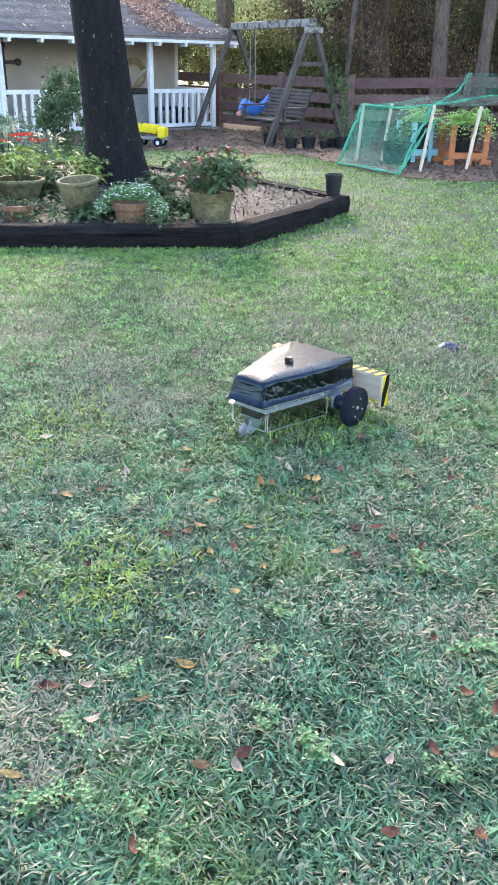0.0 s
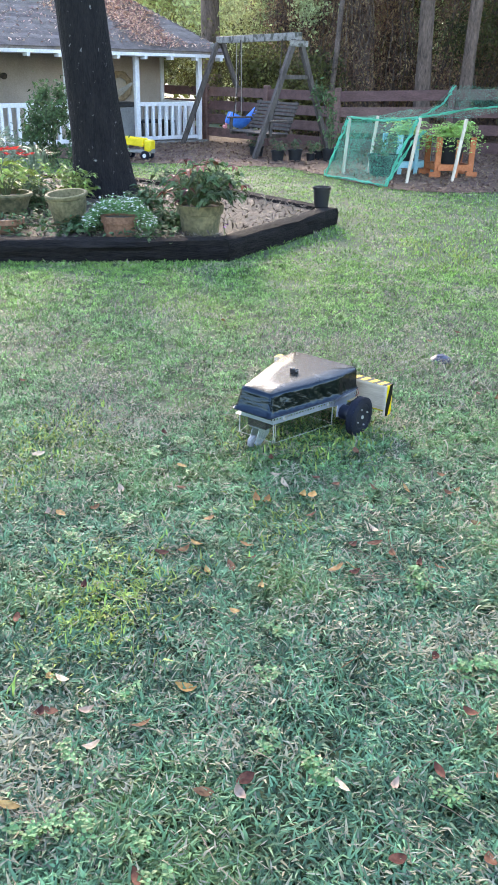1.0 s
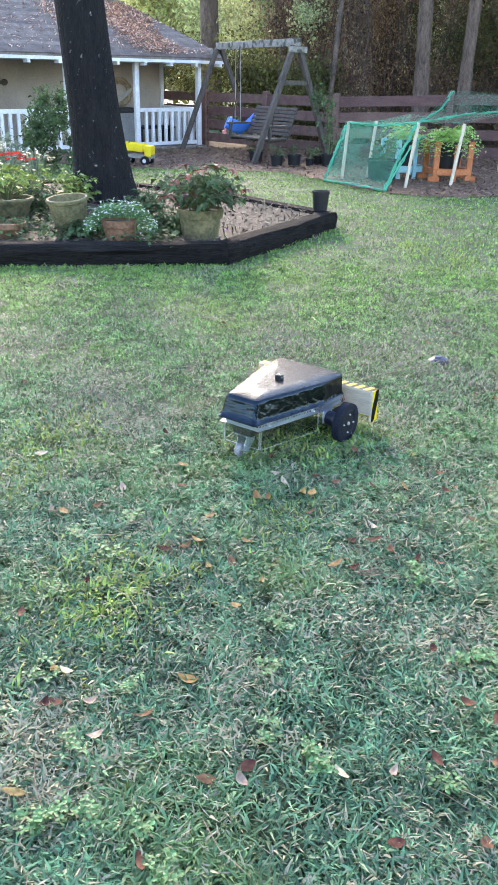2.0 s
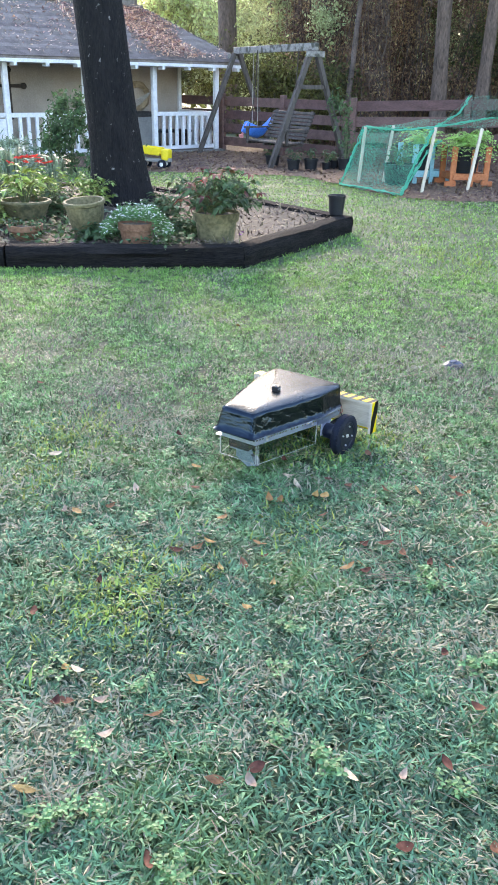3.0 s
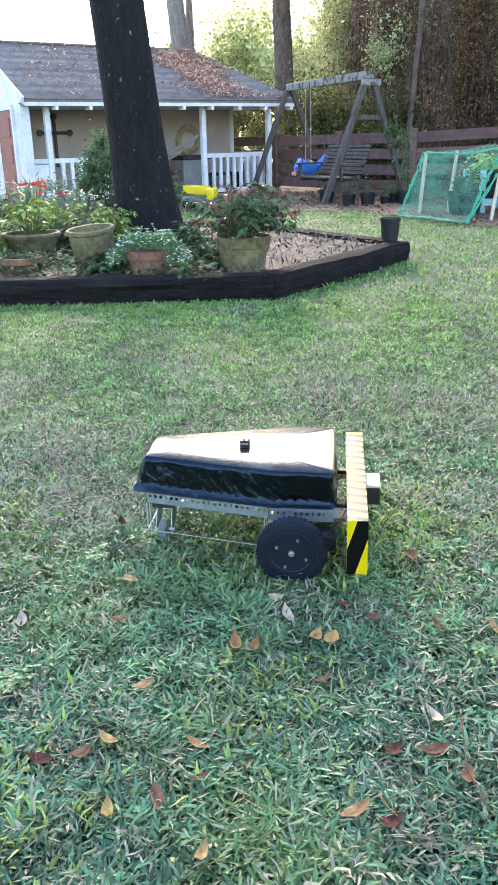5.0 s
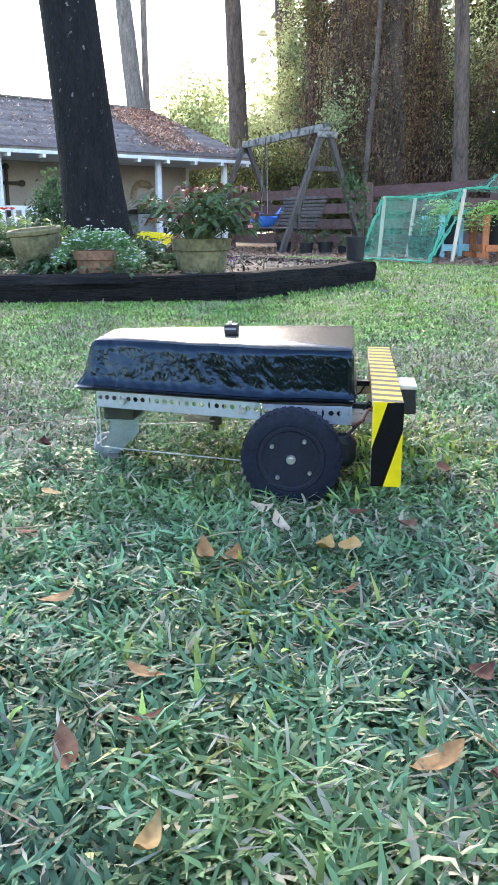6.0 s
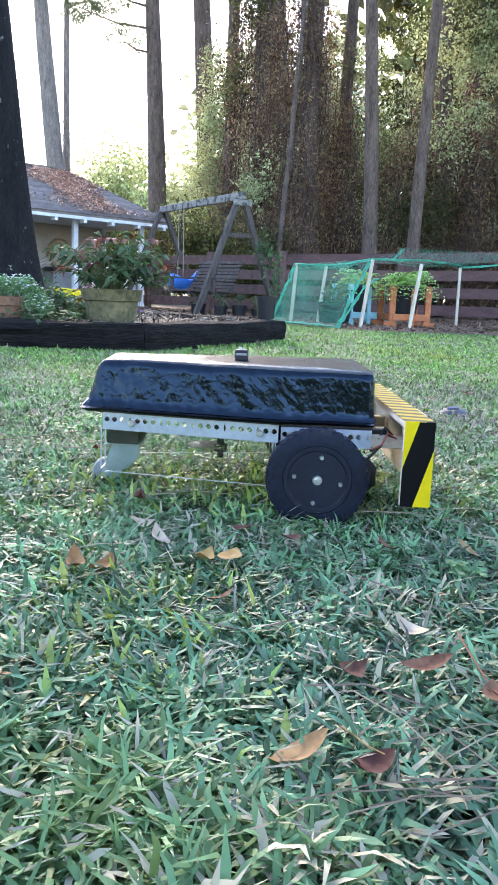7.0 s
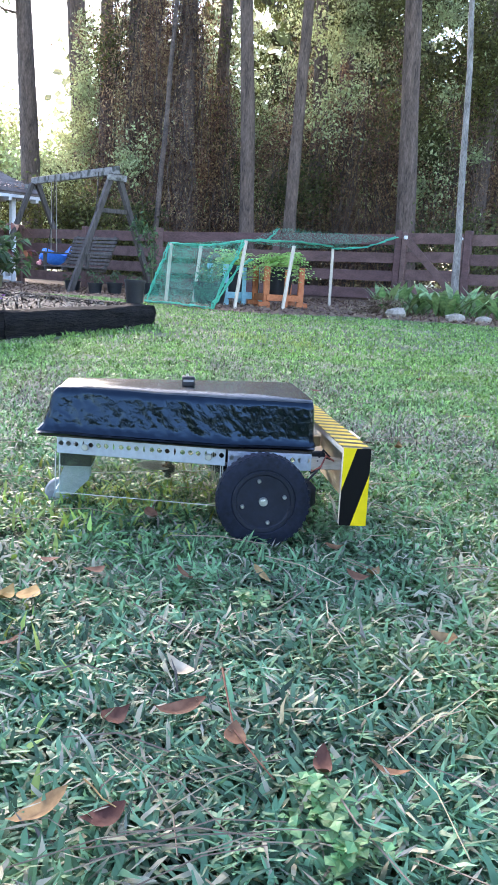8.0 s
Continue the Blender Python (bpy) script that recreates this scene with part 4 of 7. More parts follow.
def oak():
    t = thing("tree", "big tree with a smooth blackened trunk in the flower bed", "tree", pose(-2.07, 10.85, 0))
    s, sides = Shape(), 40
    hs = [0.05, 0.15, 0.25, 0.4, 0.6, 0.85, 1.2, 1.7, 2.3, 3.0, 3.8, 4.6, 5.6, 6.8, 8.2]
    for i, h in enumerate(hs):
        r = 0.295 + 0.16 * math.exp(-h / 0.32) + 0.05 * math.exp(-h / 1.4) - 0.007 * h
        for k in range(sides):
            a = 2 * math.pi * k / sides
            q = 1 + 0.10 * math.exp(-h / 0.4) * math.cos(5 * a + 0.7) + 0.02 * noise.noise((math.cos(a) * 2, math.sin(a) * 2, h * 0.9))
            s.v.append((r * q * math.cos(a) - 0.09 * h, r * q * math.sin(a), h))
    s.f = [(i * sides + k, i * sides + (k + 1) % sides, (i + 1) * sides + (k + 1) % sides, (i + 1) * sides + k) for i in range(len(hs) - 1) for k in range(sides)]
    s.f.append(tuple((len(hs) - 1) * sides + k for k in range(sides)))
    part("trunk", s, "bark", t, soft=60)
    rng = random.Random(3)
    for k in range(6):
        a, z = k * 1.05 + 0.3, 6.2 + 0.35 * k
        L = rng.uniform(2.2, 3.4)
        d = Vector((math.cos(a), math.sin(a), 0))
        part("limb", Shape().tube([(-0.09 * z, 0, z), d * L * 0.4 + Vector((-0.09 * z, 0, z + 0.7)), d * L + Vector((0, 0, z + 1.9))], [0.13, 0.09, 0.03], 8, wobble=0.1, seed=k), "bark", t)
    nr = np.random.default_rng(15)
    flake_part("crown", np.concatenate([cloud(nr, (0, 0, 9.3), (3.6, 3.6, 1.6), 5000, 40, 0.3)]), 0.16, "wood_leaf", 16, t, slim=0.5, label="dark green leaf canopy")


POT_BODY = [(0.0, 0.0), (0.62, 0.0), (0.66, 0.05), (0.8, 0.35), (0.92, 0.68), (0.98, 0.8), (0.98, 0.83), (1.06, 0.85), (1.08, 0.93), (1.05, 1.0), (0.93, 1.0), (0.9, 0.93), (0.86, 0.8), (0.0, 0.78)]


def pot(name, label, m, radius, height, mat, profile=None, group="", soil=True, squash=1.0):
    t = thing(name, label, "pot", m, group)
    pr = [(r * radius, h * height) for r, h in (profile or POT_BODY)]
    part("pot_body", Shape().turned(pr, 32, squash=squash), mat, t, soft=35)
    if soil:
        r = pr[-2][0]
        s = Shape().turned([(0, pr[-1][1] + 0.008), (r * 0.5, pr[-1][1] + 0.014), (r * 0.97, pr[-1][1] + 0.006)], 24, squash=squash)
        part("potting_soil", s, "soil", t, fix=False)
    return t


def bush_leaves(rng, n, height, spread, size, width, base=0.0, droop=0.5, upright=0.5, low=0.25):
    """Leaves borne on stems that rise from one root."""
    leaves, stems = Shape(), Shape()
    for i in range(n):
        a, r, h = rng.uniform(0, 6.28), spread * rng.uniform(0.05, 1) ** 0.7, height * rng.uniform(low, 1)
        top = Vector((r * math.cos(a), r * math.sin(a), base + h * (1 - 0.25 * (r / spread) ** 2)))
        stems.tube([(top.x * 0.15, top.y * 0.15, base), (top.x * 0.45, top.y * 0.45, base + h * 0.6), top], [0.005, 0.004, 0.002], 4, caps=False)
        for k in range(rng.randint(4, 7)):
            u = rng.uniform(0.45, 1)
            p = Vector((top.x * (0.2 + 0.8 * u), top.y * (0.2 + 0.8 * u), base + (top.z - base) * (0.35 + 0.65 * u)))
            b = a + rng.uniform(-2.2, 2.2)
            leaves.leaf(p, (math.cos(b), math.sin(b), rng.uniform(-0.2, upright)), size * rng.uniform(0.6, 1.25), width * rng.uniform(0.7, 1.2), droop, 0.2, rng)
    return leaves, stems


def blossoms(rng, places, size, petals=5):
    s = Shape()
    for p in places:
        for k in range(petals):
            a = k * 6.283 / petals + rng.uniform(-0.2, 0.2)
            s.leaf(p, (math.cos(a), math.sin(a), rng.uniform(0, 1.1)), size * rng.uniform(0.8, 1.2), size * 0.6, 0.15, 0.2, rng)
    return s


def bed_plants():
    # large mossy pot with a leafy, red-tipped plant
    rng = random.Random(21)
    two = [(0, 0), (0.78, 0), (0.8, 0.04), (0.9, 0.66), (0.9, 0.68), (1.0, 0.7), (1.04, 0.96), (1.06, 1.0), (0.97, 1.0), (0.93, 0.9), (0, 0.88)]
    t = pot("flower_pot", "moss-stained ochre pot with a tall leafy red-tipped plant", pose(-0.62, 8.36, 0.15), 0.225, 0.285, "ochre_pot", two, "pots in the flower bed")
    lv, st = bush_leaves(rng, 85, 0.46, 0.5, 0.11, 0.055, 0.27, 0.5, 0.4, 0.25)
    part("foliage", lv, "garden_leaf", t, "grey-green leaves", fix=False, soft=0)
    part("stem", st, "stem", t, fix=False)
    red = Shape()
    for k in range(13):
        a, r, h = rng.uniform(0, 6.28), rng.uniform(0.1, 0.5), rng.uniform(0.52, 0.8)
        for j in range(4):
            b = rng.uniform(0, 6.28)
            red.leaf((r * math.cos(a), r * math.sin(a), h - r * 0.25), (math.cos(b), math.sin(b), 0.1), rng.uniform(0.08, 0.14), 0.045, 0.7, 0.2, rng)
    part("young_foliage", red, "maroon", t, "drooping maroon young leaves", fix=False, soft=0)
    # empty urn
    t = pot("urn", "empty wide-mouthed mossy ochre urn tilted in the bed", pose(-1.9, 8.34, 0.155, 5, -4, 0), 0.195, 0.36, "ochre_pot",
            [(0, 0), (0.55, 0), (0.6, 0.04), (0.8, 0.3), (0.93, 0.65), (0.97, 0.84), (0.96, 0.87), (1.06, 0.9), (1.08, 0.97), (1.03, 1.0), (0.92, 0.99), (0.88, 0.9), (0.8, 0.6), (0, 0.55)], "pots in the flower bed")
    # terracotta planter with white alyssum spilling over
    t = pot("planter", "terracotta planter with white alyssum spilling over its sides", pose(-1.36, 8.04, 0.155), 0.172, 0.2, "terracotta",
            [(0, 0), (0.78, 0), (0.8, 0.03), (0.9, 0.66), (1.0, 0.68), (1.02, 1.0), (0.94, 1.0), (0.9, 0.9), (0, 0.88)], "pots in the flower bed", squash=0.75)
    nr = np.random.default_rng(23)
    a, r = nr.uniform(0, 6.28, 2600), nr.uniform(0.12, 0.36, 2600)
    spill = np.stack([r * np.cos(a), r * np.sin(a) * 0.75 + 0.06, 0.3 - 0.26 * np.clip((r - 0.15) / 0.27, 0, 1) ** 1.3 + nr.normal(0, 0.025, 2600)], 1)
    spill = spill[(np.abs(spill[:, 0]) > 0.17) | (spill[:, 1] > 0.0) | (spill[:, 2] > 0.235)]
    flake_part("foliage", spill, 0.042, "clover", 24, t, slim=0.3, label="fine green leaves")
    pick = spill[nr.uniform(0, 1, len(spill)) < np.where((spill[:, 2] < 0.16) & (np.abs(spill[:, 0]) > 0.2), 0.45, 0.15)] + np.array([0, -0.012, 0.016])
    part("blossom", blossoms(random.Random(4), pick, 0.017, 4), "white_petal", t, "tiny white flowers", fix=False, soft=0)
    # nursery pot on the corner tie
    pot("nursery_pot", "small empty black plastic nursery pot on the corner of the tie", pose(0.62, 9.98, 0.205), 0.1, 0.22, "black_pot",
        [(0, 0), (0.8, 0), (0.97, 0.88), (1.05, 0.88), (1.06, 1.0), (0.99, 1.0), (0.94, 0.9), (0.78, 0.1), (0, 0.1)], soil=False)
    # left-hand pots
    t = pot("planter_bowl", "shallow terracotta bowl half hidden by seedlings", pose(-2.44, 8.02, 0.16), 0.17, 0.15, "terracotta",
            [(0, 0), (0.55, 0), (0.85, 0.6), (1.0, 0.65), (1.02, 1.0), (0.95, 1.0), (0.85, 0.8), (0, 0.75)], "pots in the flower bed")
    lv, st = bush_leaves(random.Random(5), 18, 0.13, 0.26, 0.06, 0.03, 0.1)
    part("foliage", lv, "garden_leaf", t, fix=False, soft=0)
    for i, (x, y, r, h, mat) in enumerate([(-2.75, 9.0, 0.26, 0.24, "ochre_pot"), (-3.2, 8.4, 0.27, 0.26, "terracotta"), (-3.75, 8.9, 0.3, 0.3, "black_pot")]):
        rng = random.Random(60 + i)
        t = pot("flower_pot", ["mossy pot of lime-leaved plant with red flowers", "terracotta pot of variegated leaves and red flowers", "dark pot of lime-leaved plant with red flowers"][i], pose(x, y, 0.165), r, h, mat, None, "pots in the flower bed")
        lv, st = bush_leaves(rng, 26, 0.42, 0.34, 0.13, 0.06, h * 0.85, 0.4)
        part("foliage", lv, "lime_leaf" if i != 1 else "garden_leaf", t, "lime-yellow leaves", fix=False, soft=0)
        part("stem", st, "stem", t, fix=False)
        places = [(rng.uniform(-0.3, 0.3), rng.uniform(-0.3, 0.3), h + rng.uniform(0.3, 0.44)) for _ in range(6)]
        for q in places:
            part("flower", blossoms(rng, [q], 0.065, 9), "red_petal", t, "bright red flower", fix=False, soft=0)
    # bushes and strap-leaved clumps behind
    for i, (x, y, h, w, mat, label) in enumerate([(-2.9, 9.9, 0.55, 0.5, "lime_leaf", "bright yellow-green leafy bush"), (-3.4, 9.7, 0.6, 0.5, "garden_leaf", "green leafy bush in the flower bed"),
                                                  (-3.9, 10.6, 0.65, 0.55, "garden_leaf", "green leafy bush in the flower bed"), (-1.35, 9.6, 0.33, 0.3, "dark_leaf", "low dark green bush beside the trunk"),
                                                  (-0.95, 9.9, 0.4, 0.22, "maroon", "maroon-leaved plant with a red flower"), (-1.55, 8.9, 0.25, 0.3, "grey_leaf", "low grey-green herb among the pots"), (-2.55, 9.4, 0.4, 0.3, "garden_leaf", "green leafy bush in the flower bed"),
                                                  (-3.1, 8.8, 0.3, 0.34, "lime_leaf", "bright yellow-green leafy bush"), (-3.45, 9.1, 0.5, 0.45, "lime_leaf", "bright yellow-green leafy bush"), (-3.05, 8.0, 0.25, 0.4, "grey_leaf", "low grey-green herb among the pots"), (-2.3, 10.0, 0.5, 0.3, "lime_leaf", "bright yellow-green leafy bush"), (-1.75, 8.25, 0.18, 0.25, "dark_leaf", "low dark green herb among the pots"), (-0.98, 8.6, 0.22, 0.25, "dark_leaf", "low dark green herb among the pots")]):
        rng = random.Random(90 + i)
        t = thing("bush", label, "plant", pose(x, y, 0.16), "plants in the flower bed")
        lv, st = bush_leaves(rng, 60, h, w, 0.1, 0.045, 0.0, 0.35)
        part("foliage", lv, mat, t, fix=False, soft=0)
        part("stem", st, "stem", t, fix=False)
        if i in (0, 4):
            for _ in range(3):
                part("flower", blossoms(rng, [(rng.uniform(-0.2, 0.2), rng.uniform(-0.2, 0.2), h * 0.95)], 0.06, 6), "red_petal", t, "red flower", fix=False, soft=0)
    for i, (x, y, h) in enumerate([(-3.75, 11.5, 0.75), (-4.4, 11.2, 0.8), (-3.2, 11.7, 0.6), (-4.9, 10.4, 0.8)]):
        rng, s = random.Random(120 + i), Shape()
        for k in range(70):
            a, L = rng.uniform(0, 6.28), h * rng.uniform(0.6, 1.2)
            d = Vector((math.cos(a), math.sin(a), 0))
            o = rng.uniform(0.2, 0.55)
            side = Vector((-d.y, d.x, 0)) * 0.011
            p = [Vector((0, 0, 0)) + d * 0.05, d * L * o * 0.5 + Vector((0, 0, L * 0.65)), d * L * o + Vector((0, 0, L * (0.85 - o * 0.4)))]
            s.add([p[0] - side, p[0] + side, p[1] + side, p[1] - side, p[2]], [(0, 1, 2, 3), (3, 2, 4)])
        ob = part("strap_leaf_clump", s, "grey_leaf", fix=False, soft=0)
        ob.matrix_basis = pose(x, y, 0.16)
        tagged(ob, "arching grey-green strap-leaved clump", "plant", "plants in the flower bed")
    rng = random.Random(77)
    t = thing("small_flower", "small purple flower at the edge of the bed", "flower", pose(-0.36, 7.98, 0.18))
    part("flower_stem", Shape().tube([(0, 0, -0.02), (0.01, 0, 0.1)], 0.003, 4), "stem", t)
    part("petals", blossoms(rng, [(0.01, 0, 0.1), (0.03, 0.01, 0.12)], 0.022, 6), "purple_petal", t, fix=False, soft=0)
    # shrub between the bed and the porch
    t = thing("shrub", "upright leafy green shrub near the porch", "shrub", pose(-3.95, 15.2, 0))
    nr = np.random.default_rng(31)
    part("stem", Shape().tube([(0, 0, 0), (0.05, 0, 0.6), (0, 0.05, 1.2)], [0.03, 0.02, 0.01], 6).tube([(0, 0, 0), (-0.25, 0, 0.5), (-0.3, 0.1, 0.9)], [0.02, 0.015, 0.01], 6), "stem", t)
    flake_part("foliage", cloud(nr, (0, 0, 0.82), (0.5, 0.45, 0.6), 2600, 26, 0.34), 0.085, "garden_leaf", 32, t, slim=0.4)
    t = thing("shrub", "low grassy shrub at the foot of the porch", "shrub", pose(-4.9, 15.0, 0))
    flake_part("foliage", cloud(nr, (0, 0, 0.3), (0.7, 0.5, 0.35), 1500, 20, 0.34), 0.1, "grey_leaf", 33, t, slim=0.2)
    t = thing("shrub", "dark low shrub behind the trunk", "shrub", pose(-3.1, 14.4, 0))
    flake_part("foliage", cloud(nr, (0, 0, 0.3), (0.55, 0.4, 0.32), 1500, 20, 0.34), 0.09, "dark_leaf", 34, t, slim=0.4)


# ---- the porch house ----
HOUSE = Matrix.Translation((-2.0, 21.4, 0)) @ Matrix(((-0.742, -0.670, 0, 0), (-0.670, 0.742, 0, 0), (0, 0, 1, 0), (0, 0, 0, 1)))
EAVE, RIDGE, RUN, HIP = 1.9, 3.2, 2.6, 1.3
TOP, BACK, END = -0.35 + RUN, -0.35 + 2 * RUN, 5.84


def roof_point(u, k):
    """A place on the front slope: u along the house, k from the eave (0) to the ridge (1)."""
    return (u, -0.35 + RUN * k, EAVE + 0.1 + (RIDGE - EAVE - 0.1) * k)


def house():
    """Its own axes: x along the front from the open end, y inward, z up. Mirrored axes, so meshes are built in world space."""
    t = thing("porch_house", "small white house with railed porch and leaf-strewn shingle roof", "house", pose(-2.0, 21.4, 0))
    inv = Matrix.Translation((2.0, -21.4, 0))

    def put(name, s, mat, parent=t, label="", soft=40):
        k = Shape()
        k.v = [tuple(inv @ HOUSE @ Vector(q)) for q in s.v]
        k.f = s.f
        return part(name, k, mat, parent, label, soft)
    put("porch_floor", Shape().box((2.85, 2.25, 0.0), (6.0, 4.9, 0.1), bevel=0.01), "grey_wood", label="grey porch floor")
    put("back_wall", Shape().box((2.86, 1.66, 0.97), (5.7, 0.12, 1.85)), "tan_wall", label="tan stuccoed back wall of the porch")
    put("end_wall", Shape().box((0.06, 3.15, 0.97), (0.12, 2.85, 1.85)), "tan_wall")
    put("rear_wall", Shape().box((2.86, 4.64, 0.97), (5.68, 0.12, 1.85)), "tan_wall")
    gable = Shape()
    for x in (5.72, 5.82):
        gable.v += [(x, 0.1, 0.03), (x, BACK - 0.15, 0.03), (x, BACK - 0.15, EAVE), (x, TOP, RIDGE - 0.12), (x, -0.2, EAVE + 0.08), (x, 0.1, EAVE)]
    gable.f = [(0, 1, 2, 3, 4, 5), (6, 11, 10, 9, 8, 7)] + [(i, (i + 1) % 6, (i + 1) % 6 + 6, i + 6) for i in range(6)]
    put("gable_wall", gable, "white_paint", label="white boarded gable end")
    for k in range(9):
        put("gable_board", Shape().box((5.832, 3.05, 0.2 + 0.2 * k), (0.02, 3.1, 0.19), (0, 4, 0)), "white_paint")
    door = put("door", Shape().box((5.845, 0.85, 0.95), (0.05, 0.86, 1.75), bevel=0.01), "red_door", label="dark red panelled door")
    for z in (0.45, 1.0, 1.5):
        put("panel", Shape().box((5.873, 0.85, z), (0.02, 0.62, 0.36), bevel=0.008), "red_door", door)
    put("door_frame", Shape().box((5.84, 0.375, 0.97), (0.07, 0.09, 1.85)).box((5.84, 1.325, 0.97), (0.07, 0.09, 1.85)).box((5.84, 0.85, 1.87), (0.07, 0.86, 0.09)), "white_paint")
    for u in (0, 1.75, 3.5, 5.3, 5.74):
        put("post", Shape().box((u, 0, 0.98), (0.11 if u < 5.5 else 0.18, 0.11, 1.86), bevel=0.008), "white_paint")
    put("post", Shape().box((0.0, 1.6, 0.98), (0.1, 0.1, 1.86), bevel=0.008), "white_paint")

    def railing(a, b, solid=False):
        a, b = Vector((*a, 0)), Vector((*b, 0))
        d = b - a
        r = put("railing", Shape().beam(a + Vector((0, 0, 0.86)), b + Vector((0, 0, 0.86)), 0.07, 0.09, 0.008), "white_paint")
        put("bottom_rail", Shape().beam(a + Vector((0, 0, 0.12)), b + Vector((0, 0, 0.12)), 0.05, 0.08, 0.006), "white_paint", r)
        if solid:
            put("panel", Shape().beam(a + Vector((0, 0, 0.48)), b + Vector((0, 0, 0.48)), 0.03, 0.62), "white_paint", r)
            return
        n = int(d.length / 0.175)
        for k in range(1, n):
            p = a + d * k / n
            put("baluster", Shape().box((p.x, p.y, 0.49), (0.065, 0.065, 0.68)), "white_paint", r, soft=0)
    railing((0.06, 0), (1.69, 0))
    railing((3.56, 0), (5.24, 0))
    railing((5.36, 0), (5.64, 0), True)
    railing((0, 0.06), (0, 1.54))
    put("fascia", Shape().box(((END - 0.62) / 2, -0.33, EAVE + 0.03), (END + 0.62, 0.035, 0.13)).box((-0.6, TOP, EAVE + 0.03), (0.035, 2 * RUN, 0.13)), "white_paint", label="white fascia board")
    put("soffit", Shape().box((2.6, TOP, EAVE - 0.02), (6.3, 2 * RUN - 0.1, 0.03)), "white_paint")
    for k in range(9):
        put("rafter_end", Shape().box((-0.4 + 0.7 * k, -0.26, EAVE - 0.07), (0.07, 0.2, 0.07)), "white_paint", soft=0)
    put("bargeboard", Shape().beam((END + 0.03, -0.36, EAVE + 0.06), (END + 0.03, TOP, RIDGE), 0.05, 0.13).beam((END + 0.03, BACK, EAVE + 0.06), (END + 0.03, TOP, RIDGE), 0.05, 0.13), "white_paint", label="white bargeboard")
    deck = Shape()
    z0 = EAVE + 0.08
    deck.v = [(-0.6, -0.35, z0), (END, -0.35, z0), (END, TOP, RIDGE), (HIP - 0.6, TOP, RIDGE), (-0.6, BACK, z0), (END, BACK, z0)]
    deck.v += [(x, y, z - 0.05) for x, y, z in deck.v]
    deck.f = [(0, 1, 2, 3), (3, 2, 5, 4), (0, 3, 4), (6, 9, 8, 7), (9, 10, 11, 8), (6, 10, 9), (0, 6, 7, 1), (4, 5, 11, 10), (0, 4, 10, 6), (1, 7, 8, 2), (2, 8, 11, 5)]
    roof = put("roof", deck, "shingle", label="weathered grey-brown shingled roof", soft=0)
    # courses of shingles on the two seen slopes
    slope, side = math.degrees(math.atan2(RIDGE - z0, RUN)), math.degrees(math.atan2(RIDGE - z0, HIP))
    n = 18
    ln, ls = math.hypot(RIDGE - z0, RUN), math.hypot(RIDGE - z0, HIP)
    for i in range(n):
        k = (i + 0.5) / n
        x0, x1 = -0.6 + HIP * i / n, END
        y, z = -0.35 + RUN * k, z0 + (RIDGE - z0) * k + 0.012
        put("shingle_course", Shape().box(((x0 + x1) / 2, y - 0.012, z), (x1 - x0, ln / n * 1.06, 0.02), (slope + 5.5, 0, 0)), "shingle", roof, soft=0)
        yl = 2 * RUN * (1 - i / n)
        xs = -0.6 + HIP * k
        put("shingle_course", Shape().box((xs - 0.012, TOP, z), (ls / n * 1.12, yl - 0.1, 0.018), (0, -side - 5.5, 0)), "shingle", roof, soft=0)
    put("ridge_cap", Shape().beam((HIP - 0.65, TOP, RIDGE + 0.02), (END, TOP, RIDGE + 0.02), 0.2, 0.04), "shingle", roof)
    nr = np.random.default_rng(41)
    u, k = nr.uniform(-0.5, 5.4, 30000), nr.uniform(0, 1, 30000)
    dense = np.array([noise.noise((a * 0.9, b * 2.4, 1.5)) for a, b in zip(u, k)])
    keep = (u > -0.5 + HIP * k) & (nr.uniform(0, 1, 30000) < np.clip(1.5 - 0.75 * np.abs(u - 1.4), 0.07, 1) * np.clip(0.7 + dense * 1.5, 0, 1) * (0.3 + np.clip(1.6 * k, 0, 0.7)) * np.clip(5.5 - 5 * k, 0, 1))
    pts = [inv @ HOUSE @ (Vector(roof_point(a, b)) + Vector((0, 0, 0.055))) for a, b in zip(u[keep], k[keep])]
    flake_part("leaf_litter", pts, 0.07, "roof_leaf", 42, roof, slim=0.45, flatness=0.6, label="red-brown dead leaves lying on the roof")
    pts = [inv @ HOUSE @ Vector((-0.6 + HIP * b, TOP + a * (RUN - 0.05) * (1 - b), z0 + (RIDGE - z0) * b + 0.05)) for a, b in zip(nr.uniform(-1, 1, 2600), nr.uniform(0, 0.9, 2600))]
    flake_part("leaf_litter", pts, 0.07, "roof_leaf", 43, roof, slim=0.45, flatness=0.6)

    def at_house(x, y, z, turn=0):
        p = HOUSE @ Vector((x, y, z))
        return pose(p.x, p.y, p.z, 0, 0, math.degrees(math.atan2(-0.670, -0.742)) + turn)
    c = thing("wall_cross", "dark iron cross hung on the porch wall", "cross", at_house(4.55, 1.57, 1.2))
    part("cross_bars", Shape().box((0, 0, 0), (0.07, 0.03, 1.0), bevel=0.01).box((0, 0, 0.2), (0.62, 0.03, 0.07), bevel=0.01).turned([(0, -0.02), (0.07, -0.02), (0.07, 0.02), (0, 0.02)], 10, (0, 0, 0.53), "y").turned([(0, -0.02), (0.07, -0.02), (0.07, 0.02), (0, 0.02)], 10, (0.34, 0, 0.2), "y").turned([(0, -0.02), (0.07, -0.02), (0.07, 0.02), (0, 0.02)], 10, (-0.34, 0, 0.2), "y"), "iron", c)
    w = thing("wreath", "round straw wreath on the porch wall", "wreath", at_house(1.25, 1.55, 1.2))
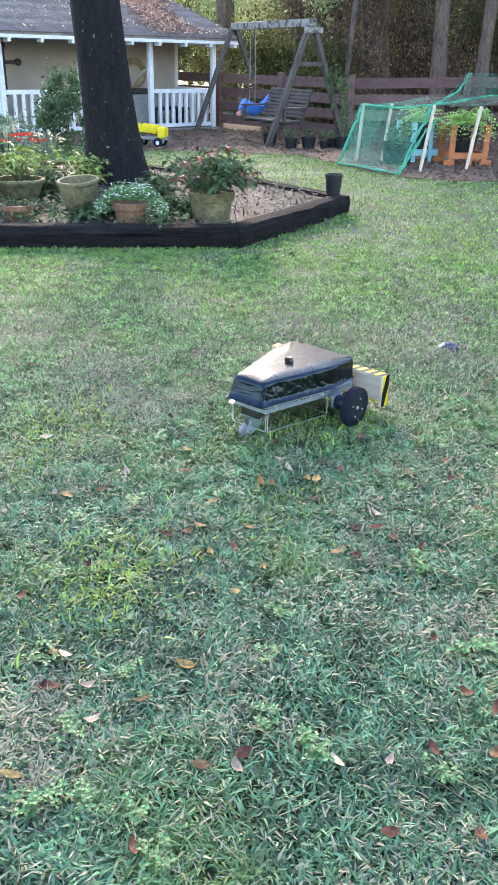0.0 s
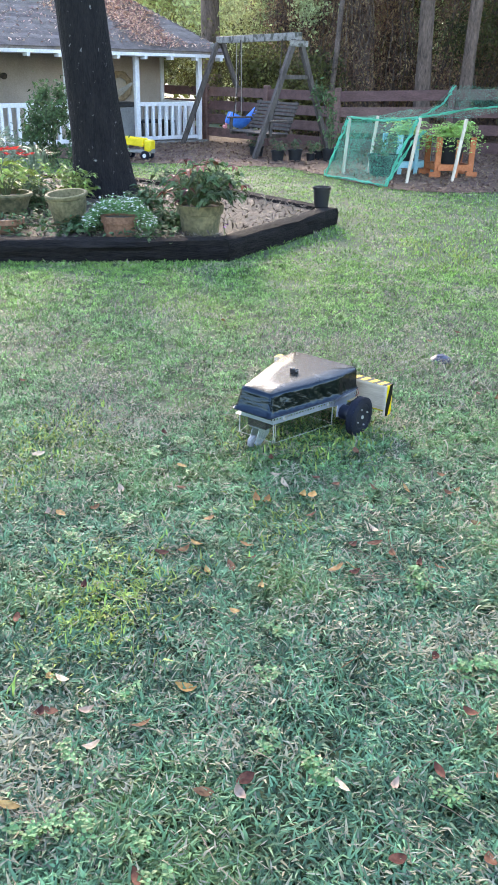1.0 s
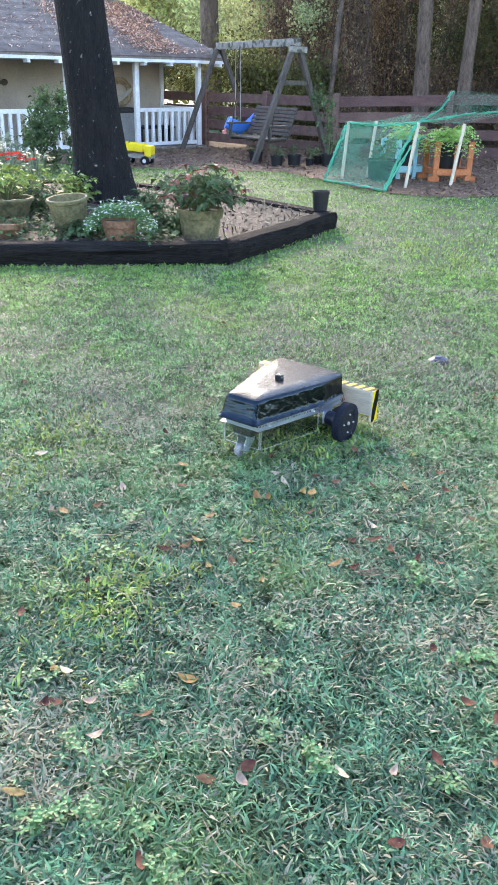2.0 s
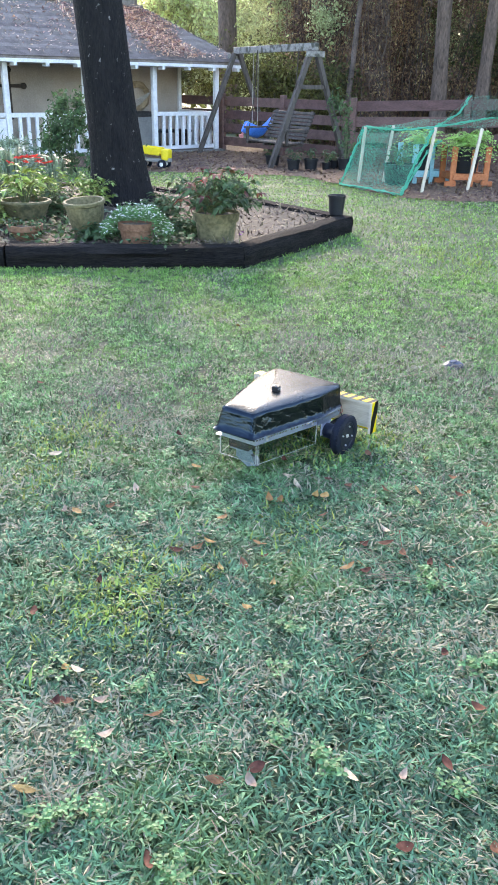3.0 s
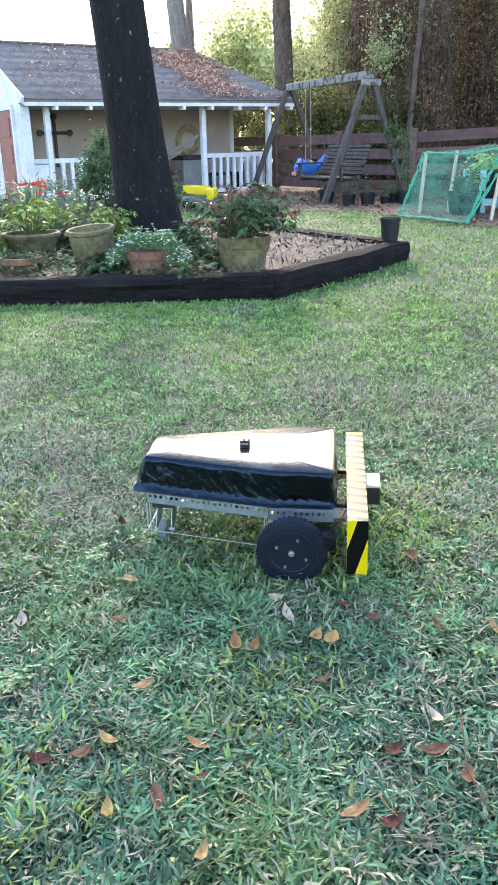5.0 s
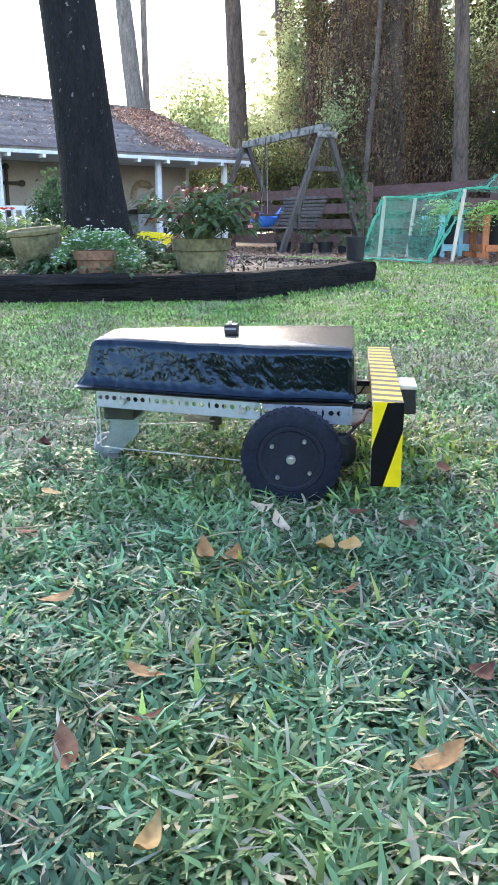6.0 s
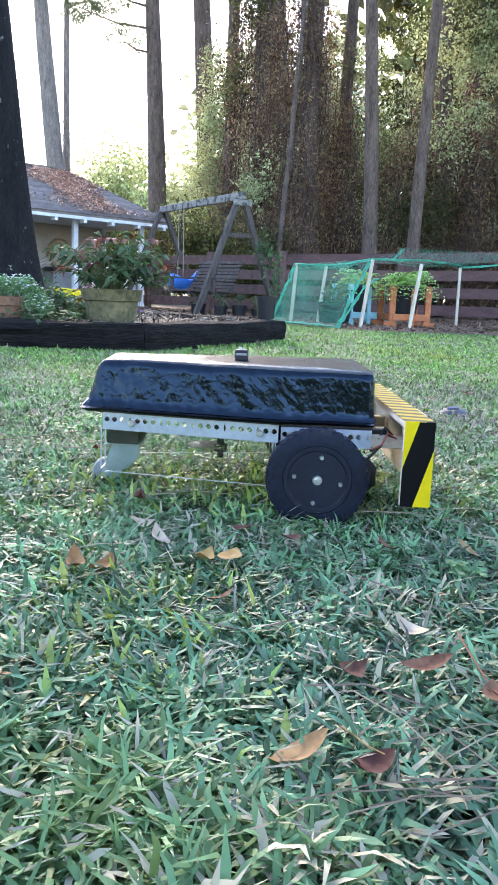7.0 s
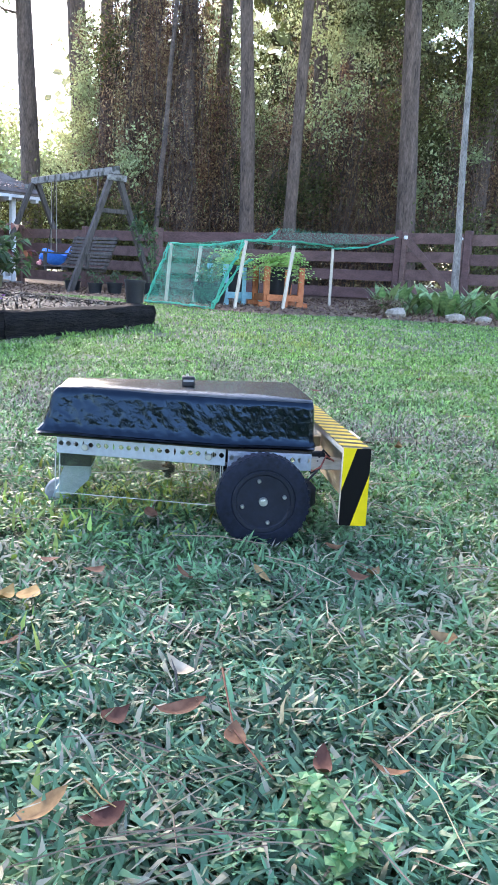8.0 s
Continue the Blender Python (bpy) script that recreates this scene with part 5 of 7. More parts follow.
    part("ring", Shape().tube([(0.27 * math.cos(a), 0, 0.27 * math.sin(a)) for a in np.linspace(0, 2 * math.pi, 25)], 0.07, 8, wobble=0.25, seed=2), "wreath", w)
    g = thing("storage_cabinet", "grey plastic cabinet with a dark domed lid on the porch", "cabinet", at_house(1.55, 0.95, 0.05))
    part("body", Shape().box((0, 0, 0.36), (0.7, 0.55, 0.72), bevel=0.02), "grey_bin", g)
    part("lid", Shape().box((0, 0, 0.77), (0.76, 0.6, 0.1), bevel=0.04), "dark_inside", g, "dark lid")
    b = thing("storage_bench", "dark low bench behind the porch rail", "bench", at_house(0.75, 0.9, 0.05))
    part("seat", Shape().box((0, 0, 0.38), (1.0, 0.5, 0.06), bevel=0.01), "dark_inside", b)
    for x in (-0.45, 0.45):
        part("side", Shape().box((x, 0, 0.175), (0.06, 0.48, 0.35), bevel=0.01), "dark_inside", b)
    b = thing("grey_board", "grey board leaning on the porch wall", "board", at_house(5.45, 1.45, 0.05))
    part("board", Shape().box((0, 0, 0.55), (0.45, 0.04, 1.1), (-6, 0, 0), 0.006), "grey_bin", b)
    h = thing("hammock", "pale rope hammock slung across the porch", "hammock", pose(0, 0, 0))
    a, d = HOUSE @ Vector((1.75, 0.05, 1.35)), HOUSE @ Vector((3.4, 1.55, 1.3))
    for k in range(7):
        pts = []
        for j in range(9):
            u = j / 8
            pts.append(a.lerp(d, u) + Vector((0.07 * (k - 3) * math.sin(math.pi * u), 0, -0.62 * math.sin(math.pi * u) - 0.05 * abs(k - 3) * -1 * math.sin(math.pi * u))))
        part("cord", Shape().tube(pts, 0.012, 5), "rope", h)
    p = pot("flower_pot", "dark pot with deep red foliage on the porch edge", pose(*(HOUSE @ Vector((2.55, 0.35, 0.05)))), 0.16, 0.22, "black_pot", None, "pots by the porch")
    lv, st = bush_leaves(random.Random(9), 24, 0.5, 0.3, 0.13, 0.05, 0.18)
    part("foliage", lv, "maroon", p, "deep red leaves", fix=False, soft=0)


# ---- swing set ----
def swing_set():
    R, L = Vector((0.3, 17.75, 2.235)), Vector((-1.46, 20.95, 2.235))
    along = (L - R).normalized()
    d = Vector((along.y, -along.x, 0)).normalized()
    t = thing("garden_swing", "weathered timber A-frame garden swing with a silvered beam", "swing", pose(-0.5, 18.8, 0))
    inv = Matrix.Translation((0.5, -18.8, 0))
    part("top_beam", Shape().beam(inv @ (R - along * 0.12), inv @ (L + along * 0.12), 0.08, 0.14, 0.008), "grey_wood", t, "silvered beam with dark moss stains")
    for e, s in ((R, 1), (L, -1)):
        for side in (-1, 1):
            foot = e + d * side * (0.9 if s > 0 else 0.98)
            foot.z = -0.06
            part("leg", Shape().beam(inv @ foot, inv @ (e + d * side * 0.06 + Vector((0, 0, -0.06))), 0.12, 0.09, 0.008), "swing_wood", t)
        if s > 0:
            part("brace", Shape().beam(inv @ (e + d * -0.3 + Vector((0, 0, -0.72))), inv @ (e + d * 0.3 + Vector((0, 0, -0.72))), 0.04, 0.08, 0.004), "swing_wood", t)
        part("cap_board", Shape().beam(inv @ (e + d * -0.2 + Vector((0, 0, -0.13)) - along * 0.07 * s), inv @ (e + d * 0.2 + Vector((0, 0, -0.13)) - along * 0.07 * s), 0.03, 0.11, 0.004), "grey_wood", t)
    # bench
    b = thing("swing_bench", "slatted dark wooden bench swing hung on chains", "bench", pose(-0.42, 18.15, 0.46, 0, 0, 128))
    for k in range(5):
        part("seat_slat", Shape().box((0, 0.22 - 0.1 * k, 0), (1.42, 0.085, 0.03), bevel=0.004), "swing_wood", b)
    for k in range(8):
        part("back_slat", Shape().box((0, -0.25 - 0.03 * k, 0.08 + 0.068 * k), (1.42, 0.025, 0.052), (24, 0, 0), 0.004), "swing_wood", b)
    for x in (-0.6, 0, 0.6):
        part("seat_rail", Shape().box((x, 0.02, -0.04), (0.05, 0.55, 0.05)), "swing_wood", b)
        part("back_post", Shape().beam((x, -0.23, -0.02), (x, -0.49, 0.6), 0.05, 0.04), "swing_wood", b)
    for x in (-0.7, 0.7):
        part("armrest", Shape().box((x, 0.0, 0.25), (0.08, 0.6, 0.035), bevel=0.006), "swing_wood", b)
        part("arm_post", Shape().box((x, 0.22, 0.11), (0.05, 0.05, 0.27)), "swing_wood", b)
        part("chain", Shape().tube([(x, 0.22, 0.0), (x, 0.05, 0.9), (x, 0.0, 1.72)], 0.011, 5), "iron", b)
    # toddler seat
    q = R.lerp(L, 0.56) - d * 0.12
    s = thing("toddler_swing", "blue plastic toddler swing seat hung by ropes", "swing", pose(q.x - 0.2, q.y - 0.3, 0.5, 30, 0, 112) @ Matrix.Scale(0.95, 4))
    shell, n = Shape(), 14
    prof = [(0.22, 0.02, 0.0), (0.25, 0.12, -0.03), (0.15, 0.24, -0.02), (0.0, 0.25, 0.0), (-0.13, 0.25, 0.03), (-0.2, 0.24, 0.12), (-0.24, 0.22, 0.24), (-0.25, 0.17, 0.35), (-0.24, 0.06, 0.38)]
    for y, w, z in prof:
        for k in range(9):
            u = -1 + k / 4
            shell.v.append((u * w, y, z + 0.24 * abs(u) ** 2.5))
    m = len(shell.v)
    shell.v += [(x, y - 0.012, z - 0.015) for x, y, z in shell.v]
    shell.f = [(i * 9 + k, i * 9 + k + 1, (i + 1) * 9 + k + 1, (i + 1) * 9 + k) for i in range(8) for k in range(8)]
    shell.f += [tuple(m + i for i in q4[::-1]) for q4 in shell.f]
    part("seat_shell", shell, "blue", s, fix=False)
    part("front_guard", Shape().tube([(-0.2, 0.05, 0.16), (-0.1, 0.21, 0.2), (0.1, 0.21, 0.2), (0.2, 0.05, 0.16)], 0.03, 8), "blue", s)
    part("leg_guard", Shape().tube([(0, 0.21, 0.18), (0, 0.2, -0.08)], 0.028, 8).tube([(-0.07, 0.2, -0.12), (0.07, 0.2, -0.12)], 0.04, 8), "pink", s, "pink leg guard")
    for x in (-0.2, 0.2):
        part("rope", Shape().tube([(x, 0.0, 0.18), (x * 0.8, 0.84, 1.62)], 0.009, 5), "rope", s)


# ---- fence ----
FENCE = [(-9.5, 26.2), (-3.4, 23.2), (1.2, 18.9), (3.5, 18.35), (5.75, 17.55)]
FENCE_RIGHT = [(6.75, 16.55), (9.2, 14.6), (12.5, 12.4)]


def fence_run(t, line, tops):
    for i, (a, b) in enumerate(zip(line, line[1:])):
        a, b = Vector((*a, 0)), Vector((*b, 0))
        L = (b - a).length
        n = max(1, round(L / 2.3))
        for k in range(n + 1):
            if k == n and i < len(line) - 2:
                continue
            p = a.lerp(b, k / n)
            h = tops[i] + (tops[i + 1] - tops[i]) * k / n
            part("post", Shape().box((p.x, p.y, h / 2 + 0.02), (0.13, 0.13, h + 0.06), (0, 0, math.degrees(math.atan2(b.y - a.y, b.x - a.x))), 0.012), "fence", t)
        d = (b - a).normalized()
        back = Vector((-d.y, d.x, 0)) * 0.085
        for k in range(n):
            p, q = a.lerp(b, k / n), a.lerp(b, (k + 1) / n)
            hp, hq = tops[i] + (tops[i + 1] - tops[i]) * k / n, tops[i] + (tops[i + 1] - tops[i]) * (k + 1) / n
            for r in range(4):
                zp, zq = hp - 0.12 - r * hp * 0.242, hq - 0.12 - r * hq * 0.242
                part("rail_board", Shape().beam(p + back * 0.1 + Vector((0, 0, zp)), q + back * 0.1 + Vector((0, 0, zq)), 0.03, 0.2, 0.004), "fence", t)


def fences():
    t = thing("fence", "red-brown post-and-board fence along the woodland", "fence", pose(0, 0, 0), "boundary fences")
    fence_run(t, FENCE, [1.25, 1.25, 1.27, 1.36, 1.44])
    t = thing("fence", "red-brown post-and-board fence beside the gate", "fence", pose(0, 0, 0), "boundary fences")
    fence_run(t, FENCE_RIGHT, [1.46, 1.5, 1.5])
    a, b = Vector((5.82, 17.45, 0)), Vector((6.68, 16.6, 0))
    g = thing("gate", "closed red-brown board gate with a diagonal brace", "gate", pose(0, 0, 0))
    for p in (a + (b - a) * 0.03, a + (b - a) * 0.97):
        part("stile", Shape().box((p.x, p.y, 0.78), (0.1, 0.1, 1.35), (0, 0, -45), 0.008), "fence", g)
    for r in range(4):
        part("board", Shape().beam(a + Vector((0, 0, 1.34 - 0.34 * r)), b + Vector((0, 0, 1.36 - 0.34 * r)), 0.03, 0.2, 0.004), "fence", g)
    off = Vector((-0.02, -0.03, 0))
    part("brace", Shape().beam(a + off + Vector((0, 0, 1.4)), b + off + Vector((0, 0, 0.25)), 0.03, 0.14, 0.004), "fence", g)
    part("latch", Shape().box((5.84, 17.36, 1.36), (0.1, 0.04, 0.07), bevel=0.01), "white_paint", g, "white latch")
    part("hinge", Shape().box((6.6, 16.58, 1.36), (0.12, 0.04, 0.05), bevel=0.01), "white_paint", g, "white hinge")


# ---- netted plants ----
STAKES = [((1.17, 15.08), 0.93, 0.06), ((1.63, 15.38), 0.95, 0.1), ((2.13, 14.0), 1.0, 0.13), ((2.92, 14.35), 0.98, 0.13), ((4.3, 16.9), 1.05, 0.0)]


def netted_plants():
    tops = []
    for (x, y), h, lean in STAKES:
        ob = part("stake", Shape().beam((0, 0, -0.02), (lean, 0.03, h), 0.045, 0.045, 0.005), "stake")
        ob.matrix_basis = pose(x, y, 0)
        tagged(ob, "raw pale wooden stake holding up the netting", "stake", "stakes of the netting")
        tops.append(Vector((x + lean, y + 0.03, h)))
    t = thing("garden_net", "sheer green garden netting draped over stakes", "netting", pose(0, 0, 0))

    def sheet(corners, nu, nv, sag, seed):
        """Crossing threads over a sagging four-cornered sheet."""
        a, b, c, d = [Vector(p) for p in corners]
        def p(u, v):
            q = a.lerp(b, u).lerp(d.lerp(c, u), v)
            q = q + Vector((0, 0, -sag * math.sin(math.pi * u) * math.sin(math.pi * v)))
            return q + Vector((noise.noise((u * 4, v * 4, seed)), noise.noise((u * 4, v * 4, seed + 5)), noise.noise((u * 4, v * 4, seed + 9)))) * 0.035
        s = Shape()
        for i in range(nu + 1):
            for k in range(8):
                m, n = p(i / nu, k / 8), p(i / nu, (k + 1) / 8)
                e = (p(min(1, i / nu + 0.002), k / 8) - p(max(0, i / nu - 0.002), k / 8)).normalized() * 0.0009
                s.add([m - e, m + e, n + e, n - e], [(0, 1, 2, 3)])
        for i in range(nv + 1):
            for k in range(8):
                m, n = p(k / 8, i / nv), p((k + 1) / 8, i / nv)
                e = (p(k / 8, min(1, i / nv + 0.002)) - p(k / 8, max(0, i / nv - 0.002))).normalized() * 0.0009
                s.add([m - e, m + e, n + e, n - e], [(0, 1, 2, 3)])
        return part("net_panel", s, "net", t, fix=False, soft=0)
    g = [(0.85, 14.62, 0.03), (1.75, 13.42, 0.03)]
    sheet([g[0], g[1], tops[2], tops[0]], 84, 70, 0.05, 1)
    sheet([tops[0], tops[2], tops[2] + Vector((0.1, 1.9, 0.05)), tops[1] + Vector((0.1, 0.3, 0))], 50, 44, 0.1, 2)
    sheet([g[0], tops[0], tops[1], (1.35, 15.9, 0.03)], 36, 40, 0.03, 3)
    sheet([tops[2], tops[3], tops[4], tops[2] + Vector((0.1, 1.9, 0.05))], 60, 60, 0.03, 4)
    hung = [Vector((3.5, 18.15, 1.42)), Vector((5.68, 17.4, 1.36))]
    sheet([tops[2], tops[4], hung[1], hung[0]], 96, 84, 0.1, 5)
    hem = Shape()
    for line in ([g[0], (1.2, 14.1, 0.05), g[1]], [g[1], (1.95, 13.75, 0.5), tops[2]], [g[0], (1.0, 14.85, 0.45), tops[0]], [tops[0], tops[0].lerp(tops[2], 0.5) + Vector((0, 0, -0.05)), tops[2]],
                 [tops[2], tops[2].lerp(tops[4], 0.5) + Vector((0, 0, 0.06)), tops[4] + Vector((0, 0, 0.05))], [g[1], (2.2, 14.3, 0.62), (2.5, 14.9, 0.75)], [tops[2], tops[2].lerp(hung[0], 0.6) + Vector((0, 0, -0.12)), hung[0]], [tops[4], tops[4].lerp(hung[1], 0.5) + Vector((0, 0, -0.08)), hung[1]]):
        pts = [Vector(line[0]).lerp(Vector(line[1]), k / 6) for k in range(6)] + [Vector(line[1]).lerp(Vector(line[2]), k / 6) for k in range(7)]
        for o in range(6):
            hem.tube([q + Vector((noise.noise((i * 0.6, o * 3.1, 1)), noise.noise((i * 0.6, o * 3.1, 4)), noise.noise((i * 0.6, o * 3.1, 7)) * 0.6)) * 0.06 for i, q in enumerate(pts)], 0.006, 4, caps=False)
    part("net_hem", hem, "net", t, "gathered green hem", fix=False)
    # planters
    for i, (x, y, mat, word, turn) in enumerate([(3.0, 15.25, "orange", "orange", 12), (2.3, 15.6, "teal", "pale teal", 25)]):
        st = thing("plant_stand", word + " painted wooden stand holding a black tub", "stand", pose(x, y, 0.0, 0, 0, turn), "plant stands")
        for sx in (-1, 1):
            for sy in (-1, 1):
                part("leg", Shape().box((sx * 0.3, sy * 0.25, 0.33), (0.1, 0.04, 0.66), bevel=0.006).box((sx * 0.33, sy * 0.25, 0.05), (0.2, 0.042, 0.1), bevel=0.006), mat, st)
            part("side_rail", Shape().box((sx * 0.3, 0, 0.17), (0.04, 0.46, 0.1), bevel=0.005), mat, st)
        for sy in (-1, 1):
            part("front_rail", Shape().box((0, sy * 0.28, 0.17), (0.6, 0.03, 0.1), bevel=0.005), mat, st)
        part("middle_leg", Shape().box((0.02, -0.31, 0.31), (0.07, 0.03, 0.62), bevel=0.004), mat, st)
        tub = pot("tub", "black plastic tub with a bushy green fern", pose(x, y, 0.22, 0, 0, turn), 0.26, 0.44, "black_pot", [(0, 0), (0.75, 0), (0.97, 0.9), (1.05, 0.92), (1.05, 1), (0.96, 1), (0.93, 0.92), (0, 0.88)], "fern tubs")
        fr, rng = Shape(), random.Random(200 + i)
        for k in range(60 if i == 0 else 34):
            a, Lf, up = rng.uniform(0, 6.28), rng.uniform(0.36, 0.62), rng.uniform(0.1, 0.36)
            d = Vector((math.cos(a), math.sin(a), 0))
            for j in range(11):
                u = (j + 1) / 11
                c = d * Lf * u + Vector((0, 0, 0.42 + up * math.sin(u * 2.6) - 0.26 * u * u))
                for sd in (-1, 1):
                    fr.leaf(c, Vector((-d.y * sd, d.x * sd, -0.1)) + d * 0.5, 0.14 * (1.1 - u * 0.8), 0.036, 0.3, 0.1, rng)
        part("fronds", fr, "fern", tub, "arching light green fronds", fix=False, soft=0)
    tub = pot("tub", "wide black tub of tomato-like seedlings under the net", pose(1.85, 14.95, 0.0), 0.28, 0.36, "black_pot", [(0, 0), (0.8, 0), (0.97, 0.9), (1.05, 0.92), (1.05, 1), (0.96, 1), (0.93, 0.92), (0, 0.88)], "fern tubs")
    lv, stm = bush_leaves(random.Random(8), 26, 0.5, 0.28, 0.09, 0.035, 0.3)
    part("foliage", lv, "garden_leaf", tub, fix=False, soft=0)
    part("stem", stm, "stem", tub, fix=False)
    rng = random.Random(44)
    for i, (x, y, r, h) in enumerate([(0.0, 17.0, 0.13, 0.2), (0.34, 17.08, 0.14, 0.22), (0.65, 17.25, 0.09, 0.14), (0.82, 17.5, 0.11, 0.17), (1.02, 17.2, 0.15, 0.24), (-0.45, 17.9, 0.15, 0.2)]):
        tub = pot("nursery_pot", "black nursery pot with a young plant beside the fence", pose(x, y, 0.01), r, h, "black_pot", [(0, 0), (0.8, 0), (0.97, 0.88), (1.05, 0.88), (1.06, 1), (0.98, 1), (0.94, 0.9), (0, 0.86)], "nursery pots by the fence")
        lv, stm = bush_leaves(rng, 7, 0.35 if i != 4 else 1.0, 0.15 if i != 4 else 0.22, 0.11, 0.035, h * 0.8)
        part("foliage", lv, "garden_leaf", tub, fix=False, soft=0)
        part("stem", stm, "stem", tub, fix=False)
    # climber up the swing leg
    nr = np.random.default_rng(51)
    t = thing("climbing_plant", "slender leafy climber leaning by the swing frame", "plant", pose(1.0, 17.35, 0))
    part("stem", Shape().tube([(0.05, 0, 0), (-0.02, 0.05, 0.7), (-0.22, 0.1, 1.3)], 0.012, 5).tube([(0.1, 0, 0), (0.08, 0, 0.6), (0.02, 0, 1.1)], 0.009, 5), "vine", t)
    flake_part("foliage", np.concatenate([cloud(nr, (-0.12, 0.05, 1.2), (0.25, 0.2, 0.3), 260, 10, 0.5), cloud(nr, (0.05, 0, 0.6), (0.15, 0.15, 0.5), 160, 8, 0.5)]), 0.09, "garden_leaf", 52, t, slim=0.4)


def toy_truck():
    t = thing("toy_truck", "bright yellow plastic toy dump truck on the mulch", "toy", pose(-2.72, 16.7, 0.012, 0, 0, -12))
    part("dump_bed", Shape().box((-0.04, 0, 0.27), (0.42, 0.26, 0.03), (0, 4, 0), 0.006).box((-0.04, -0.13, 0.33), (0.44, 0.02, 0.13), (0, 4, 0), 0.006).box((-0.04, 0.13, 0.33), (0.44, 0.02, 0.13), (0, 4, 0), 0.006).box((-0.25, 0, 0.34), (0.02, 0.26, 0.13), (0, 20, 0), 0.005), "yellow", t)
    part("cab", Shape().box((0.27, 0, 0.26), (0.14, 0.25, 0.2), bevel=0.02), "yellow", t)
    part("chassis", Shape().box((0.02, 0, 0.16), (0.66, 0.2, 0.07), bevel=0.01), "grey_bin", t, "grey chassis")
    for x in (-0.18, 0.22):
        for y in (-0.13, 0.13):
            w = part("wheel", Shape().turned([(0, -0.035), (0.06, -0.035), (0.085, -0.025), (0.085, 0.025), (0.06, 0.035), (0, 0.035)], 18, (x, y, 0.085), "y"), "tyre", t)
            part("hubcap", Shape().turned([(0, -0.044), (0.035, -0.042), (0.04, -0.03), (0.04, 0.03), (0.035, 0.042), (0, 0.044)], 14, (x, y, 0.085), "y"), "white_paint", w)


def gate_bed():
    """Broad-leaved clumps edged with pale stones."""
    for i in range(9):
        x, y = 4.75 + 0.42 * i, 14.55 - 0.16 * i + (0.35 if i % 2 else 0)
        rng, s = random.Random(300 + i), Shape()
        for k in range(34):
            a, L = rng.uniform(0, 6.28), rng.uniform(0.4, 0.72)
            tilt = rng.uniform(0.4, 1.3)
            d = Vector((math.cos(a) * tilt, math.sin(a) * tilt, 1)).normalized()
            q = Vector((rng.uniform(-0.22, 0.22), rng.uniform(-0.18, 0.18), 0.0))
            side = Vector((-math.sin(a), math.cos(a), 0)) * rng.uniform(0.045, 0.075)
            p1, p2, p3 = q + d * L * 0.35, q + d * L * 0.7 + Vector((0, 0, -0.02)), q + d * L * 0.95 + Vector((d.x, d.y, -0.3)) * L * 0.25
            s.add([q, p1 + side * 0.7, p1 - side * 0.7, p2 + side, p2 - side, p3], [(0, 1, 2), (1, 3, 4, 2), (3, 5, 4)])
        ob = part("broad_leaf_clump", s, "broad_leaf", fix=False, soft=0)
        ob.matrix_basis = pose(x, y, 0.01)
        tagged(ob, "clump of upright broad green leaves by the gate", "plant", "leafy clumps by the gate")
    rng = random.Random(17)
    for i, (x, y, a, b, c) in enumerate([(4.55, 13.75, 0.17, 0.11, 0.09), (5.35, 13.45, 0.2, 0.09, 0.07), (5.75, 13.35, 0.16, 0.1, 0.06), (6.2, 13.3, 0.13, 0.1, 0.08), (6.8, 13.1, 0.17, 0.1, 0.07)]):
        s = Shape()
        for j in range(7):
            th = math.pi * j / 6
            for k in range(12):
                ph = 2 * math.pi * k / 12
                p = Vector((math.sin(th) * math.cos(ph), math.sin(th) * math.sin(ph), math.cos(th)))
                q = 1 + 0.3 * noise.noise(p * 1.6 + Vector((i * 3, 0, 0)))
                s.v.append((p.x * a * q, p.y * b * q, p.z * c * q))
        s.f = [(j * 12 + k, j * 12 + (k + 1) % 12, (j + 1) * 12 + (k + 1) % 12, (j + 1) * 12 + k) for j in range(6) for k in range(12)]
        ob = part("edging_stone", s, "stone", soft=30)
        ob.matrix_basis = pose(x, y, c * 0.75, 0, 0, rng.uniform(-30, 30))
        tagged(ob, "pale rough edging stone on the mulch", "stone", "edging stones")
    nr = np.random.default_rng(53)
    pts = cloud(nr, (4.45, 14.4, 0.1), (0.45, 0.35, 0.16), 900, 14, 0.4)
    pts[:, 2] = np.clip(pts[:, 2], 0.03, 1)
    tagged(flake_part("straw_heap", pts, 0.16, "straw", 54, slim=0.1, flatness=0.6), "small heap of dry straw at the bed's end", "straw", kind="stuff")
    cap = Shape().turned([(0, 0.038), (0.022, 0.038), (0.026, 0.03), (0.045, 0.025), (0.066, 0.012), (0.07, 0.0), (0.06, -0.004), (0, -0.004)], 20, squash=0.8)
    ob = part("plastic_cap", cap, "slate", soft=30)
    ob.matrix_basis = pose(1.219, 5.103, 0.004, 4, -5, 20)
    tagged(ob, "low slate-blue plastic cap lying in the grass", "cap")


